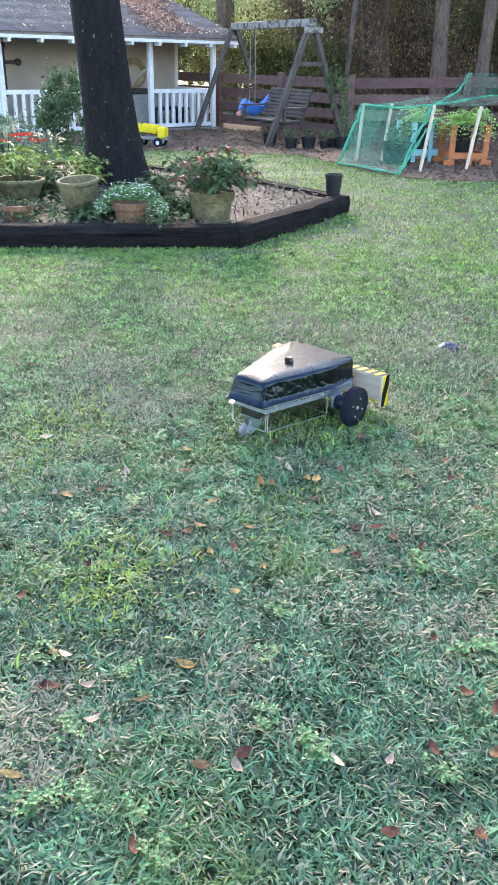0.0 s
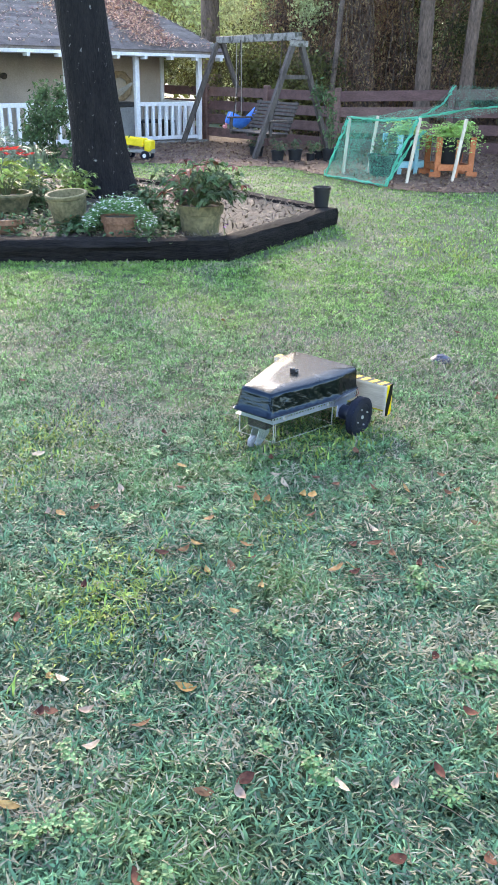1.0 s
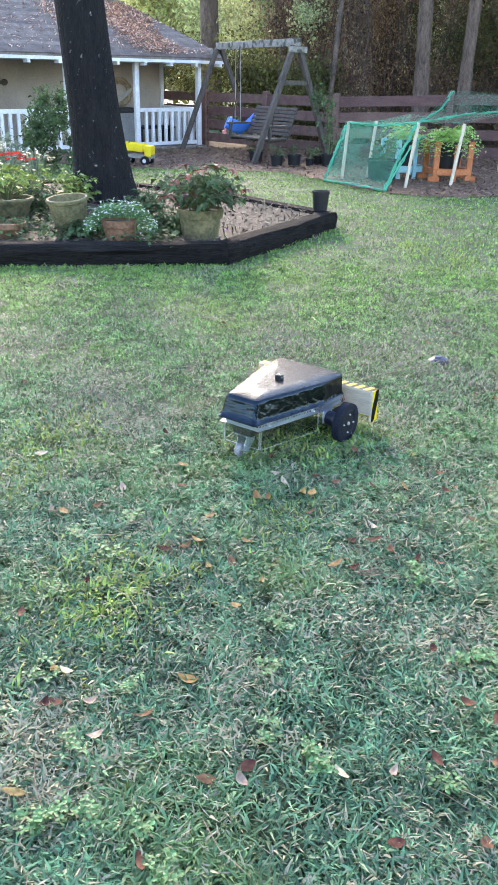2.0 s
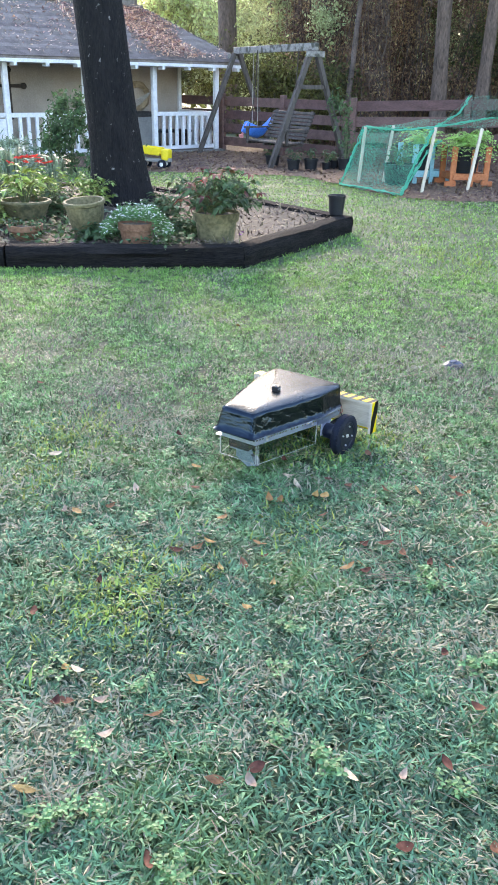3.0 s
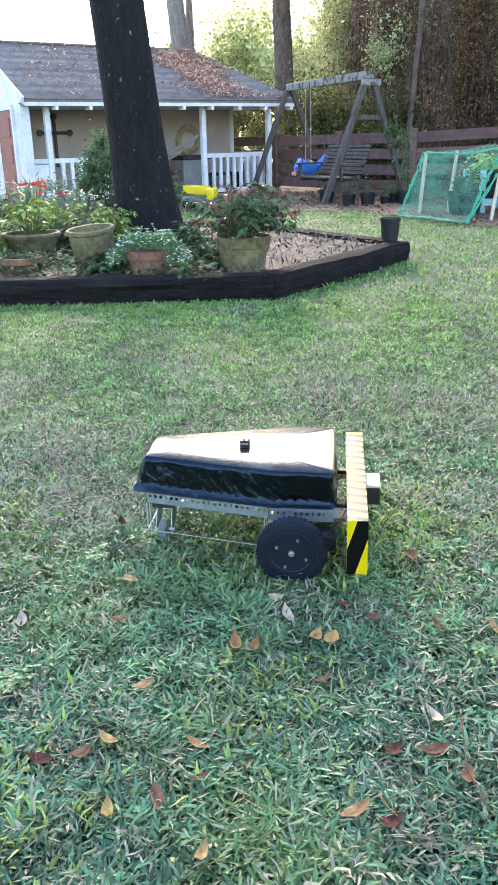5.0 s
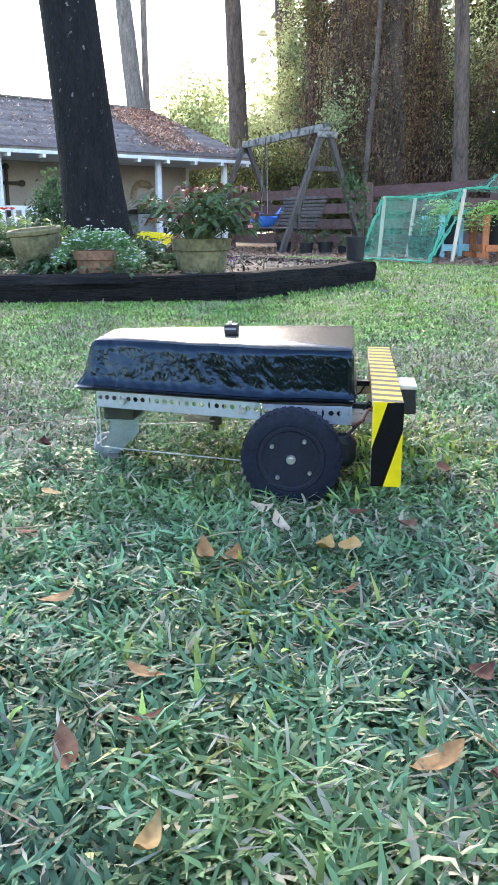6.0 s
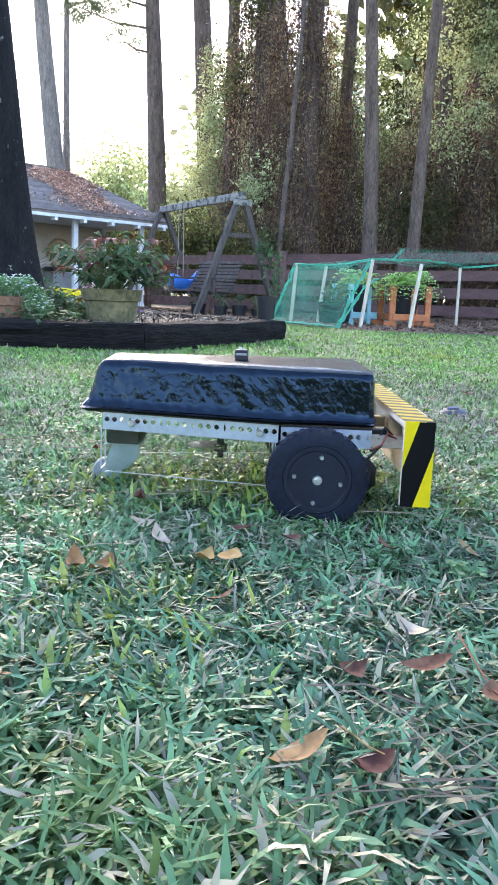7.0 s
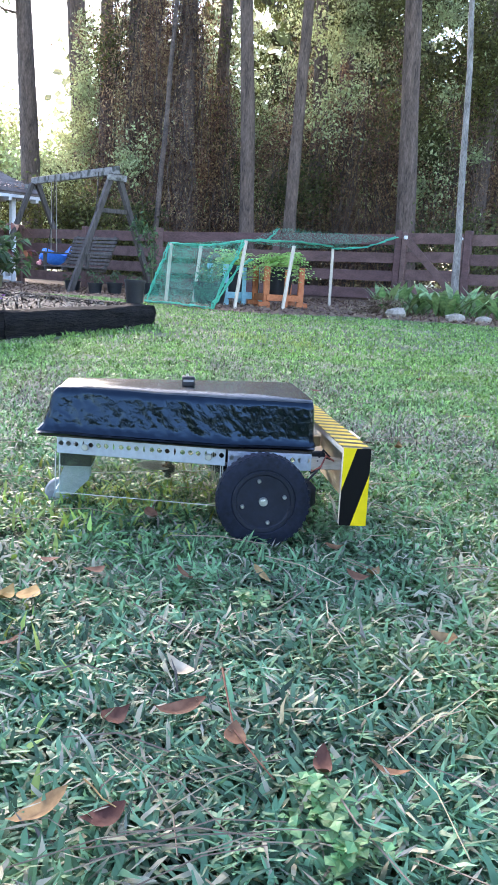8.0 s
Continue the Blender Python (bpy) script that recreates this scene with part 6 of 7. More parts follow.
# ---- woodland ----
def pine(x, y, top, radius, lean=(0, 0), mat="pine", label="tall bare-trunked pine behind the fence", crown=True, seed=0, sides=18, low=()):
    t = thing("pine_tree", label, "tree", pose(x, y, 0), "trees of the woodland")
    n, pts, rad = 13, [], []
    for i in range(n + 1):
        u = i / n
        pts.append((lean[0] * u + (0.1 - 0.05 * (radius < 0.1)) * noise.noise((u * (2 if radius > 0.1 else 6), seed, 0)), lean[1] * u, top * u))
        rad.append(radius * (1.25 - 0.25 * min(1, u * 8)) * (1 - 0.5 * u))
    part("trunk", Shape().tube(pts, rad, sides, wobble=0.05, seed=seed), mat, t, soft=60)
    if crown:
        nr, rng = np.random.default_rng(seed + 900), random.Random(seed)
        tips = []
        for k in range(9):
            a, z, L = rng.uniform(0, 6.28), top * rng.uniform(0.72, 0.98), rng.uniform(1.0, 2.6)
            p = Vector((lean[0] * z / top, lean[1] * z / top, z))
            q = p + Vector((math.cos(a) * L, math.sin(a) * L, rng.uniform(-0.1, 0.5)))
            part("branch", Shape().tube([p, p.lerp(q, 0.5) + Vector((0, 0, 0.2)), q], [0.06, 0.04, 0.015], 6), mat, t)
            tips += [p.lerp(q, u) + Vector((0, 0, 0.05)) for u in (0.55, 0.7, 0.85, 1.0)]
        for z, dx, dy in low:
            p = Vector((lean[0] * z / top, lean[1] * z / top, z))
            q = p + Vector((dx, dy, 0.35))
            part("branch", Shape().tube([p, p.lerp(q, 0.5) + Vector((0, 0, -0.12)), q], [0.05, 0.03, 0.012], 6), mat, t)
            tips += [p.lerp(q, u) + Vector((0, 0, 0.02)) for u in (0.5, 0.7, 0.85, 1.0)]
        pts = np.concatenate([cloud(nr, tuple(q), (0.5, 0.5, 0.3), 150, 8, 0.5) for q in tips])
        flake_part("needles", pts, 0.2, "needle", seed + 1, t, slim=0.13, label="tufts of green needles")
    return t


def woodland():
    pine(-6.55, 34.2, 15, 0.4, (-1.1, 0), "hazed_bark", "stout pine far behind the house, haze painted into its bark", seed=1)
    pine(-6.62, 35.3, 15, 0.17, (-0.1, 0), "hazed_bark", "slim pine far behind the house, haze painted into its bark", seed=2)
    pine(-2.3, 28.8, 15, 0.32, (-0.6, 0), seed=3, low=((8.3, -2.2, -0.6), (8.9, -1.4, -0.8), (7.6, -1.1, -0.4)))
    pine(-0.72, 30.0, 14, 0.4, (-0.7, 0), label="tall moss-grey pine in the woodland", seed=4)
    pine(3.42, 21.8, 14, 0.19, (-0.7, 0), seed=5)
    pine(4.35, 21.6, 13, 0.16, (0.3, 0), label="slightly leaning slim pine behind the fence", seed=6)
    pine(7.1, 20.9, 14, 0.24, (-0.8, 0), label="stout dark pine by the gate", seed=7)
    pine(6.36, 15.95, 9, 0.064, (-0.4, 0), "pale_bark", "slim pale-barked young tree beside the gate", seed=8, sides=12)
    pine(1.12, 21.9, 9, 0.07, (0.6, 0), "vine", "thin leaning bare sapling", False, 9, 8)
    for i, (x, y, r) in enumerate([(1.95, 23.9, 0.3), (0.55, 24.6, 0.26), (1.25, 26.2, 0.3), (-0.1, 25.9, 0.22), (2.9, 25.4, 0.22), (5.6, 24.4, 0.24), (6.6, 26.0, 0.26), (9.4, 22.6, 0.26), (10.8, 24.2, 0.3), (8.6, 27.0, 0.24)]):
        pine(x, y, 13, r, (0.3 * math.sin(i * 2.1), 0), label="vine-hung tree in the woodland", crown=False, seed=20 + i, sides=12)

    def mass(name, label, volumes, mat, n, size, seed, slim, hang=0.0, clump=0.4):
        """Leaves in small uneven clumps spread through ellipsoids: centre, radii, share."""
        nr, pts = np.random.default_rng(seed), []
        for c, r, share in volumes:
            m = max(6, int(40 * share))
            p = nr.normal(size=(m, 3))
            p *= (nr.uniform(0, 1, (m, 1)) ** 0.4) / np.linalg.norm(p, axis=1)[:, None]
            p = np.asarray(c) + p * np.asarray(r)
            k = nr.integers(0, m, int(n * share))
            pts.append(p[k] + nr.normal(size=(len(k), 3)) * (clump * nr.uniform(0.4, 1.3, m))[k][:, None])
        pts = np.concatenate(pts)
        pts = pts[pts[:, 2] > 0.1]
        tagged(flake_part(name, pts, size, mat, seed, slim=slim, hang=hang), label, "foliage", kind="stuff")
    # vines that hang round the trunks: ragged strands, wider towards the ground, with dead leaves caught on them
    draped = [(0.42, 24.6, 11, 0.5, 70), (0.95, 23.6, 8, 0.55, 70), (1.3, 26.0, 12, 0.6, 60), (1.95, 23.9, 12, 0.5, 90), (2.45, 24.9, 6.5, 0.5, 60), (-0.05, 25.6, 7, 0.5, 40), (3.1, 25.4, 7, 0.6, 40), (5.0, 24.6, 7, 0.6, 40), (5.7, 23.6, 5.2, 0.8, 70),
              (6.6, 23.2, 5.6, 0.9, 90), (7.5, 23.0, 6, 0.8, 70), (8.6, 22.4, 6.5, 0.8, 60), (9.6, 22.6, 7, 0.9, 60), (10.8, 23.6, 7, 0.9, 50), (4.4, 23.4, 3.6, 0.7, 50), (1.6, 22.8, 5, 0.7, 50), (0.7, 25.4, 12, 0.7, 50), (2.9, 24.0, 6, 0.5, 30)]
    rng, s, caught = random.Random(61), Shape(), []
    for x, y, top, spread, count in draped:
        for k in range(count):
            a = rng.uniform(0, 6.28)
            z1 = top * rng.uniform(0.25, 1.0)
            z0 = max(0.0, z1 - rng.uniform(1.0, 4.5))
            phase, pts = rng.uniform(0, 90), []
            for j in range(9):
                z = z1 + (z0 - z1) * j / 8
                r = 0.14 + spread * (1 - 0.75 * z / top) * rng.uniform(0.75, 1.0) * (0.4 + 0.6 * min(1, j / 3))
                pts.append(Vector((x + r * math.cos(a) + 0.18 * noise.noise((phase, z * 0.9, 0)), y + r * math.sin(a) * 0.8, z)))
            s.tube(pts, rng.uniform(0.004, 0.015), 3, caps=False)
            for p, q in zip(pts, pts[1:]):
                for _ in range(int((3 + 10 * (q - p).length / 0.4) * (1.15 - 0.055 * p.z))):
                    w = rng.gauss(0, 0.12)
                    caught.append(p.lerp(q, rng.random()) + Vector((w, rng.gauss(0, 0.07), rng.gauss(0, 0.05))))
    tagged(part("hanging_vines", s, "vine", fix=False), "dense dry brown vines hanging in the trees", "vines", kind="stuff")
    tagged(flake_part("dry_foliage", caught, 0.095, "dead_leaf", 62, slim=0.32, hang=0.7), "dead brown leaves caught in the hanging vines", "foliage", kind="stuff")
    mass("brown_thicket", "dead brown leafy thicket between the trunks", [((1.2, 25.4, 3.0), (1.7, 0.8, 3.0), 0.9), ((1.6, 25.4, 7.0), (1.5, 0.8, 2.6), 0.4), ((6.2, 24.4, 2.6), (2.2, 0.8, 2.4), 1.4), ((9.6, 23.8, 2.4), (2.4, 0.9, 2.4), 1.2), ((3.4, 27.0, 1.2), (6, 0.8, 1.2), 0.8), ((12.5, 25, 2.0), (4, 1.2, 2.0), 0.8), ((3.6, 25.6, 1.2), (1.5, 0.6, 1.2), 0.4), ((7.6, 25.0, 5.2), (3.0, 0.9, 2.0), 0.5), ((4.6, 26.2, 4.0), (1.0, 0.8, 3.0), 0.35), ((1.0, 24.2, 6.0), (1.5, 0.8, 3.2), 0.7), ((2.3, 24.4, 4.0), (0.9, 0.6, 2.4), 0.4)],
         "dead_leaf", 14000, 0.09, 67, 0.4, 0.3, 0.32)
    mass("woodland_foliage", "dark and mid green understorey leaves", [((-0.9, 22.6, 1.3), (1.0, 0.5, 0.9), 0.6), ((0.6, 22.4, 1.1), (1.2, 0.5, 0.7), 0.5), ((3.6, 26.0, 2.4), (1.0, 0.6, 1.8), 0.4), ((0.2, 24.8, 7.4), (1.0, 0.8, 2.2), 0.25), ((2.8, 25.0, 5.0), (1.2, 0.8, 2.0), 0.2), ((6.4, 22.6, 7.6), (2.2, 1.0, 1.6), 0.8), ((8.4, 22.2, 6.0), (1.8, 0.8, 1.6), 0.6), ((5.8, 26.0, 8.2), (1.4, 0.8, 1.2), 0.3), ((8.0, 26.0, 8.6), (2.6, 0.8, 1.6), 0.6),
          ((7.6, 22.0, 3.8), (0.8, 0.6, 0.8), 0.22), ((9.8, 21.8, 5.6), (1.6, 0.8, 1.6), 0.35), ((10.6, 23.2, 8.0), (2.4, 1.0, 2.0), 0.6), ((8.2, 20.6, 1.2), (2.0, 0.6, 0.6), 0.35), ((5.0, 23.2, 2.2), (0.8, 0.6, 1.2), 0.2), ((-3.6, 25.6, 1.6), (1.6, 0.8, 1.2), 0.5), ((11.8, 22.5, 3.0), (1.6, 0.8, 2.4), 0.4)],
         "wood_leaf", 13500, 0.088, 63, 0.5, 0.2, 0.34)
    mass("pale_foliage", "pale green leaves with caught light painted into their colour", [((-0.75, 27.4, 3.6), (0.8, 0.8, 2.6), 0.9), ((-0.5, 27.6, 6.6), (0.55, 0.6, 1.2), 0.25), ((-1.4, 31.5, 2.8), (1.7, 1.0, 2.0), 0.8), ((4.0, 27.8, 4.6), (1.3, 0.9, 3.6), 0.7), ((2.7, 26.6, 3.4), (0.6, 0.5, 2.0), 0.3), ((5.4, 22.2, 6.6), (1.0, 0.6, 1.2), 0.25), ((7.4, 21.6, 7.2), (1.2, 0.6, 1.2), 0.25), ((7.0, 28.5, 7.5), (3.0, 1.2, 2.5), 0.6), ((11.5, 26.5, 7.0), (2.6, 1.2, 2.5), 0.5), ((7.8, 21.8, 3.0), (0.5, 0.4, 1.6), 0.12), ((0.9, 23.0, 2.6), (1.2, 0.4, 1.4), 0.12), ((6.6, 22.4, 5.4), (2.6, 0.8, 2.0), 0.28), ((9.4, 21.4, 5.0), (1.6, 0.6, 1.8), 0.14)],
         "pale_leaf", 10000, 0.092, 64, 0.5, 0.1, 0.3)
    mass("sunlit_foliage", "yellow-green leaves far behind the house, sunlight painted in", [((-5.2, 41, 4.6), (2.6, 2, 2.0), 1.2), ((-1.8, 38, 3.6), (2.2, 2, 2.6), 1.2), ((-9.5, 44, 3.6), (3.5, 2, 1.8), 0.8), ((3.6, 36, 4), (2, 2, 3), 0.4), ((9, 38, 5), (4, 2, 4), 0.5)],
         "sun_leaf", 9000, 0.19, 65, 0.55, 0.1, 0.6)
    mass("hazy_foliage", "leaves of the far wood with haze painted in as paleness", [((0.2, 43, 4.5), (2.2, 2, 4.5), 0.8), ((4.5, 43, 6.5), (3.2, 2, 6.5), 1.6), ((10.5, 42, 7), (4.0, 2, 7.0), 2.0), ((17, 40, 6), (4.5, 3, 6), 1.2), ((-4.2, 46, 3.2), (3, 2, 3), 0.5), ((3.4, 38, 6), (1.8, 1, 5.5), 0.9), ((0.6, 38, 7), (1.4, 1, 4), 0.4)],
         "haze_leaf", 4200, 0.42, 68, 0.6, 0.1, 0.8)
    # last three volumes: unseen woods added behind the camera to darken the shell's reflections
    mass("far_woods", "dark distant woodland, with unseen woods added behind the camera", [((4, 44, 3), (4, 2, 3), 0.7), ((11, 41, 8), (6, 2, 8), 2.2), ((18, 38, 6), (5, 2, 6), 1.6), ((22, 30, 5), (5, 5, 5), 0.9), ((24, 15, 5), (4, 7, 5), 0.8), ((-12, 52, 2.4), (8, 2, 2.4), 0.7), ((-24, 34, 4), (5, 7, 4), 0.8), ((-24, 10, 4), (5, 9, 4), 0.8), ((-16, -22, 2.8), (8, 3, 2.6), 1.0), ((1, -27, 2.6), (10, 3, 2.6), 1.2), ((17, -18, 4), (7, 5, 4), 1.2)],
         "wood_leaf", 3000, 0.8, 66, 0.6, 0.1, 1.2)


# ---- the robot ----
def perforated(a, b, height, z, cells):
    """A strip of slotted angle from a to b, standing on edge, with real slots and a foot flange."""
    a, b, s = Vector((*a, 0)), Vector((*b, 0)), Shape()
    L, n = (b - a).length, cells
    d = (b - a).normalized()
    w = L / n
    for k in range(n):
        long = k % 4 != 3
        sw, sh = (w * 0.37, height * 0.17) if long else (w * 0.15, height * 0.24)
        ring = [(-1, -1), (0, -1), (1, -1), (1, 0), (1, 1), (0, 1), (-1, 1), (-1, 0)]
        pts = []
        for x, y in ring:
            pts.append(a + d * (w * (k + 0.5) + x * w / 2) + Vector((0, 0, z + y * height / 2)))
        for x, y in ring:
            f = 0.62 if x and y else 1.0
            pts.append(a + d * (w * (k + 0.5) + x * sw * f) + Vector((0, 0, z + 0.004 + y * sh * (f if x and y else 1))))
        s.add(pts, [(i, (i + 1) % 8, (i + 1) % 8 + 8, i + 8) for i in range(8)])
    inner = Vector((-d.y, d.x, 0)) * 0.03
    for zz in (z - height / 2, z + height / 2):
        q = Vector((0, 0, zz))
        s.add([a + q, b + q, b + inner + q, a + inner + q], [(0, 1, 2, 3)])
    return s


def thick(ob, t):
    k = ob.modifiers.new("thickness", "SOLIDIFY")
    k.thickness, k.offset = t, 0
    return ob


def robot():
    """Own axes: x ahead towards the bumper, y to its left, origin under the middle of the drive axle."""
    t = thing("robot_mower", "home-made coffin-shaped robot mower in black film with a hazard-taped bumper", "robot", pose(0, 0, 0))
    # shell: an outline of half-widths along x, three rings high, plus a flared lip
    outline = [(-0.462, 0.086), (-0.06, 0.186), (0.115, 0.194)]
    low = [(-0.492, 0.099), (-0.061, 0.1965), (0.119, 0.1965)]

    def ring(points, z, k, extra=0.0):
        """Both sides of the outline, with rounded-off corners."""
        right = [(x, -y) for x, y in points]
        loop = right + [(x, -y) for x, y in right[::-1]]
        out, n = [], len(loop)
        for i, (x, y) in enumerate(loop):
            p, c, q = Vector(loop[i - 1]), Vector((x, y)), Vector(loop[(i + 1) % n])
            a, b = (p - c).normalized() * k, (q - c).normalized() * k
            out += [c + a, c + (a + b) * 0.3, c + b]
            m = 7
            for j in range(1, m):
                u = j / m
                e = (c + b).lerp(q + (c - q).normalized() * k, u)
                out.append(e + Vector((noise.noise((e.x * 9, e.y * 9, z * 30)), noise.noise((e.x * 9, e.y * 9, z * 30 + 9)))) * 0.0025)
        return [(x + (extra if x > 0 else -extra), y, z + 0.0018 * noise.noise((x * 14, y * 14, z * 8))) for x, y in out]
    s = Shape()

    def mixed(u):
        return [(a[0] + (b[0] - a[0]) * u, a[1] + (b[1] - a[1]) * u) for a, b in zip(outline, low)]
    def wrinkle(x, y, u):
        """How far the slack film stands proud: a rounded shoulder, slanting creases, stretched smoother towards the front, and a flare at the foot."""
        slant = x - 0.06 * u + 0.012 * noise.noise((x * 12, y * 12, u * 2))
        slack = 1.0 if x < -0.12 else max(0.3, 1.0 - 5 * (x + 0.12))
        calm = 0.5 + 0.8 * noise.noise((x * 8, u * 1.5, y * 8 + 4))
        pulls = noise.noise((slant * 26, u * 1.4, y * 5 + 3)) + 0.55 * noise.noise((slant * 60, u * 2.6, y * 9 + 7)) + 0.3 * noise.noise((slant * 120, u * 6, y * 9 + 1))
        foot = max(0.0, (u - 0.8) / 0.2)
        crown = max(0.0, 1 - u / (0.15 + 0.08 * noise.noise((x * 14, y * 14, 6))))
        puckers = noise.noise((x * 70, u * 9, y * 30))
        return 0.0042 * pulls * slack * max(0.15, calm) + (0.0005 + 0.0013 * foot) * puckers - 0.006 * crown ** 2 + 0.006 * foot ** 2
    base_rings = [ring(mixed(u), 0.297 - 0.097 * u, 0.012) for u in (0.0, 1.0)]
    n = len(base_rings[0])
    fine, tall = 14, 36
    for i in range(tall + 1):
        u = i / tall
        for k in range(n):
            for j in range(fine):
                g = j / fine
                p, q = (Vector(r[k]).lerp(Vector(r[(k + 1) % n]), g) for r in base_rings)
                e = p.lerp(q, u)
                away = Vector((e.x + 0.15, e.y, 0)).normalized() if e.x < -0.455 or e.x > 0.112 else Vector((-0.2 if e.x < -0.06 else 0, math.copysign(1, e.y), 0)).normalized()
                s.v.append(tuple(e + away * wrinkle(e.x, e.y, u)))
    m = n * fine
    s.f = [(i * m + k, i * m + (k + 1) % m, (i + 1) * m + (k + 1) % m, (i + 1) * m + k) for i in range(tall) for k in range(m)]
    part("shell", s, "shell", t, "glossy wrinkled black film sides", 75, fix=True)
    lid = Shape()
    a, b = ring([(x * 0.985, y - 0.005) for x, y in outline], 0.2965, 0.012), ring([(x * 0.972 + 0.001, y - 0.01) for x, y in outline], 0.3015, 0.012)
    lid.v = a + b + [(x * 0.5 - 0.09, y * 0.5, 0.302) for x, y, z in b] + [(-0.17, 0, 0.302)]
    lid.f = [(i * n + k, i * n + (k + 1) % n, (i + 1) * n + (k + 1) % n, (i + 1) * n + k) for i in range(2) for k in range(n)] + [(2 * n + k, 2 * n + (k + 1) % n, 3 * n) for k in range(n)]
    part("lid", lid, "shell_top", t, "black glossy film lid with bright sheen", 60)
    lip = Shape()
    r0, r1, r2 = ring(low, 0.202, 0.012), ring([(x * 1.02, y + 0.012) for x, y in low], 0.196, 0.014), ring([(x * 1.015, y + 0.008) for x, y in low], 0.1915, 0.014)
    lip.v = r0 + r1 + r2
    lip.f = [(i * n + k, i * n + (k + 1) % n, (i + 1) * n + (k + 1) % n, (i + 1) * n + k) for i in range(2) for k in range(n)]
    part("shell_lip", lip, "shell", t, "flared folded film edge", 70)
    base = Shape()
    base.v = [(x, y, 0.192) for x, y, z in r0] + [(x, y, 0.187) for x, y, z in r0]
    base.f = [tuple(range(n)), tuple(range(2 * n - 1, n - 1, -1))] + [(k, (k + 1) % n, (k + 1) % n + n, k + n) for k in range(n)]
    part("deck", base, "dark_inside", t, "dark underside deck")
    b = part("sensor_block", Shape().box((-0.16, 0, 0.3135), (0.03, 0.034, 0.024), bevel=0.003), "black_pot", t, "small black box on the lid")
    part("knob", Shape().turned([(0, 0.325), (0.004, 0.325), (0.004, 0.331), (0, 0.331)], 10, (-0.163, 0, 0)), "bolt", b)
    part("slot", Shape().box((-0.16, -0.0174, 0.316), (0.024, 0.002, 0.005)), "grey_bin", b)
    # slotted aluminium chassis
    for sd in (-1, 1):
        ob = part("side_rail", perforated((-0.452, sd * 0.094), (-0.075, sd * 0.182), 0.036, 0.167, 22), "aluminium", t, "slotted aluminium angle", 0, fix=False)
        thick(ob, 0.0022)
        ob = part("side_rail", perforated((-0.07, sd * 0.187), (0.115, sd * 0.192), 0.036, 0.164, 11), "aluminium", t, "slotted aluminium angle", 0, fix=False)
        thick(ob, 0.0022)
        for u in (0.17, 0.9):
            x, y = -0.452 + 0.377 * u, sd * (0.094 + 0.088 * u)
            part("bolt", Shape().turned([(0, -0.006), (0.006, -0.006), (0.008, -0.003), (0.008, 0.003), (0, 0.004)], 10, (x, y + sd * 0.004, 0.166), "y"), "bolt", t)
    ob = part("cross_rail", perforated((-0.452, 0.094), (-0.452, -0.094), 0.036, 0.167, 10), "aluminium", t, "slotted aluminium angle", 0, fix=False)
    thick(ob, 0.0022)
    part("cross_bar", Shape().box((0.1, 0, 0.163), (0.02, 0.37, 0.03), bevel=0.002), "aluminium", t)
    # drive wheels, motors and brackets
    wheels = []
    for sd in (-1, 1):
        part("motor_bracket", Shape().box((0.0, sd * 0.185, 0.118), (0.085, 0.006, 0.075), bevel=0.002).box((0.0, sd * 0.17, 0.153), (0.085, 0.034, 0.005)), "bracket", t, "pale blue motor bracket")
        part("motor", Shape().turned([(0, 0.0), (0.034, 0.0), (0.037, 0.004), (0.037, 0.05), (0.034, 0.056), (0.012, 0.058), (0.012, 0.075), (0, 0.075)], 24, (0, sd * 0.188, 0.1), "y") if sd > 0 else
             Shape().turned([(0, 0.0), (0.034, 0.0), (0.037, -0.004), (0.037, -0.05), (0.034, -0.056), (0.012, -0.058), (0.012, -0.075), (0, -0.075)], 24, (0, sd * 0.188, 0.1), "y"), "motor", t, "dark blue gear motor")
        part("gearbox", Shape().box((0.075, sd * 0.2, 0.095), (0.1, 0.06, 0.062), bevel=0.024), "black_pot", t, "rounded black gearbox")
        w = new("drive_wheel")
        w.parent = t
        w.location = (0, sd * 0.287, 0.1)
        wheels.append(w)
        tyre = Shape().turned([(0.066, -0.019), (0.068, -0.0212), (0.088, -0.0215), (0.0955, -0.018), (0.0985, -0.009), (0.0995, 0.0), (0.0985, 0.009), (0.0955, 0.018), (0.088, 0.0215), (0.068, 0.0212), (0.066, 0.019)], 48, axis="y")
        part("tyre", tyre, "tyre", w, "black rubber tyre with knobbed tread", 30)
        tread = Shape()
        for k in range(40):
            a = 2 * math.pi * k / 40
            for j, y in enumerate((-0.013, 0.0, 0.013)):
                q = a + (0.08 if j == 1 else 0)
                tread.box((0.0962 * math.cos(q), y, 0.0962 * math.sin(q)), (0.005, 0.009, 0.0085), (0, -math.degrees(q), 0))
        part("tread", tread, "tyre", w, soft=0)
        o = sd
        part("rim", Shape().turned([(0.0665, -0.019 * o), (0.066, -0.018 * o), (0.0665, 0.0195 * o), (0.0645, 0.0212 * o), (0.058, 0.0208 * o), (0.0555, 0.018 * o), (0.03, 0.0178 * o), (0.014, 0.0175 * o), (0.0, 0.0175 * o)], 40, axis="y"), "rim", w, "navy plastic disc rim", 30)
        part("hub_nut", Shape().turned([(0, 0.0255 * o), (0.0045, 0.0255 * o), (0.0045, 0.0225 * o), (0.0085, 0.0225 * o), (0.0095, 0.0205 * o), (0.0095, 0.017 * o)], 12, axis="y"), "bolt", w)
        for k in range(4):
            a = math.pi / 2 * k
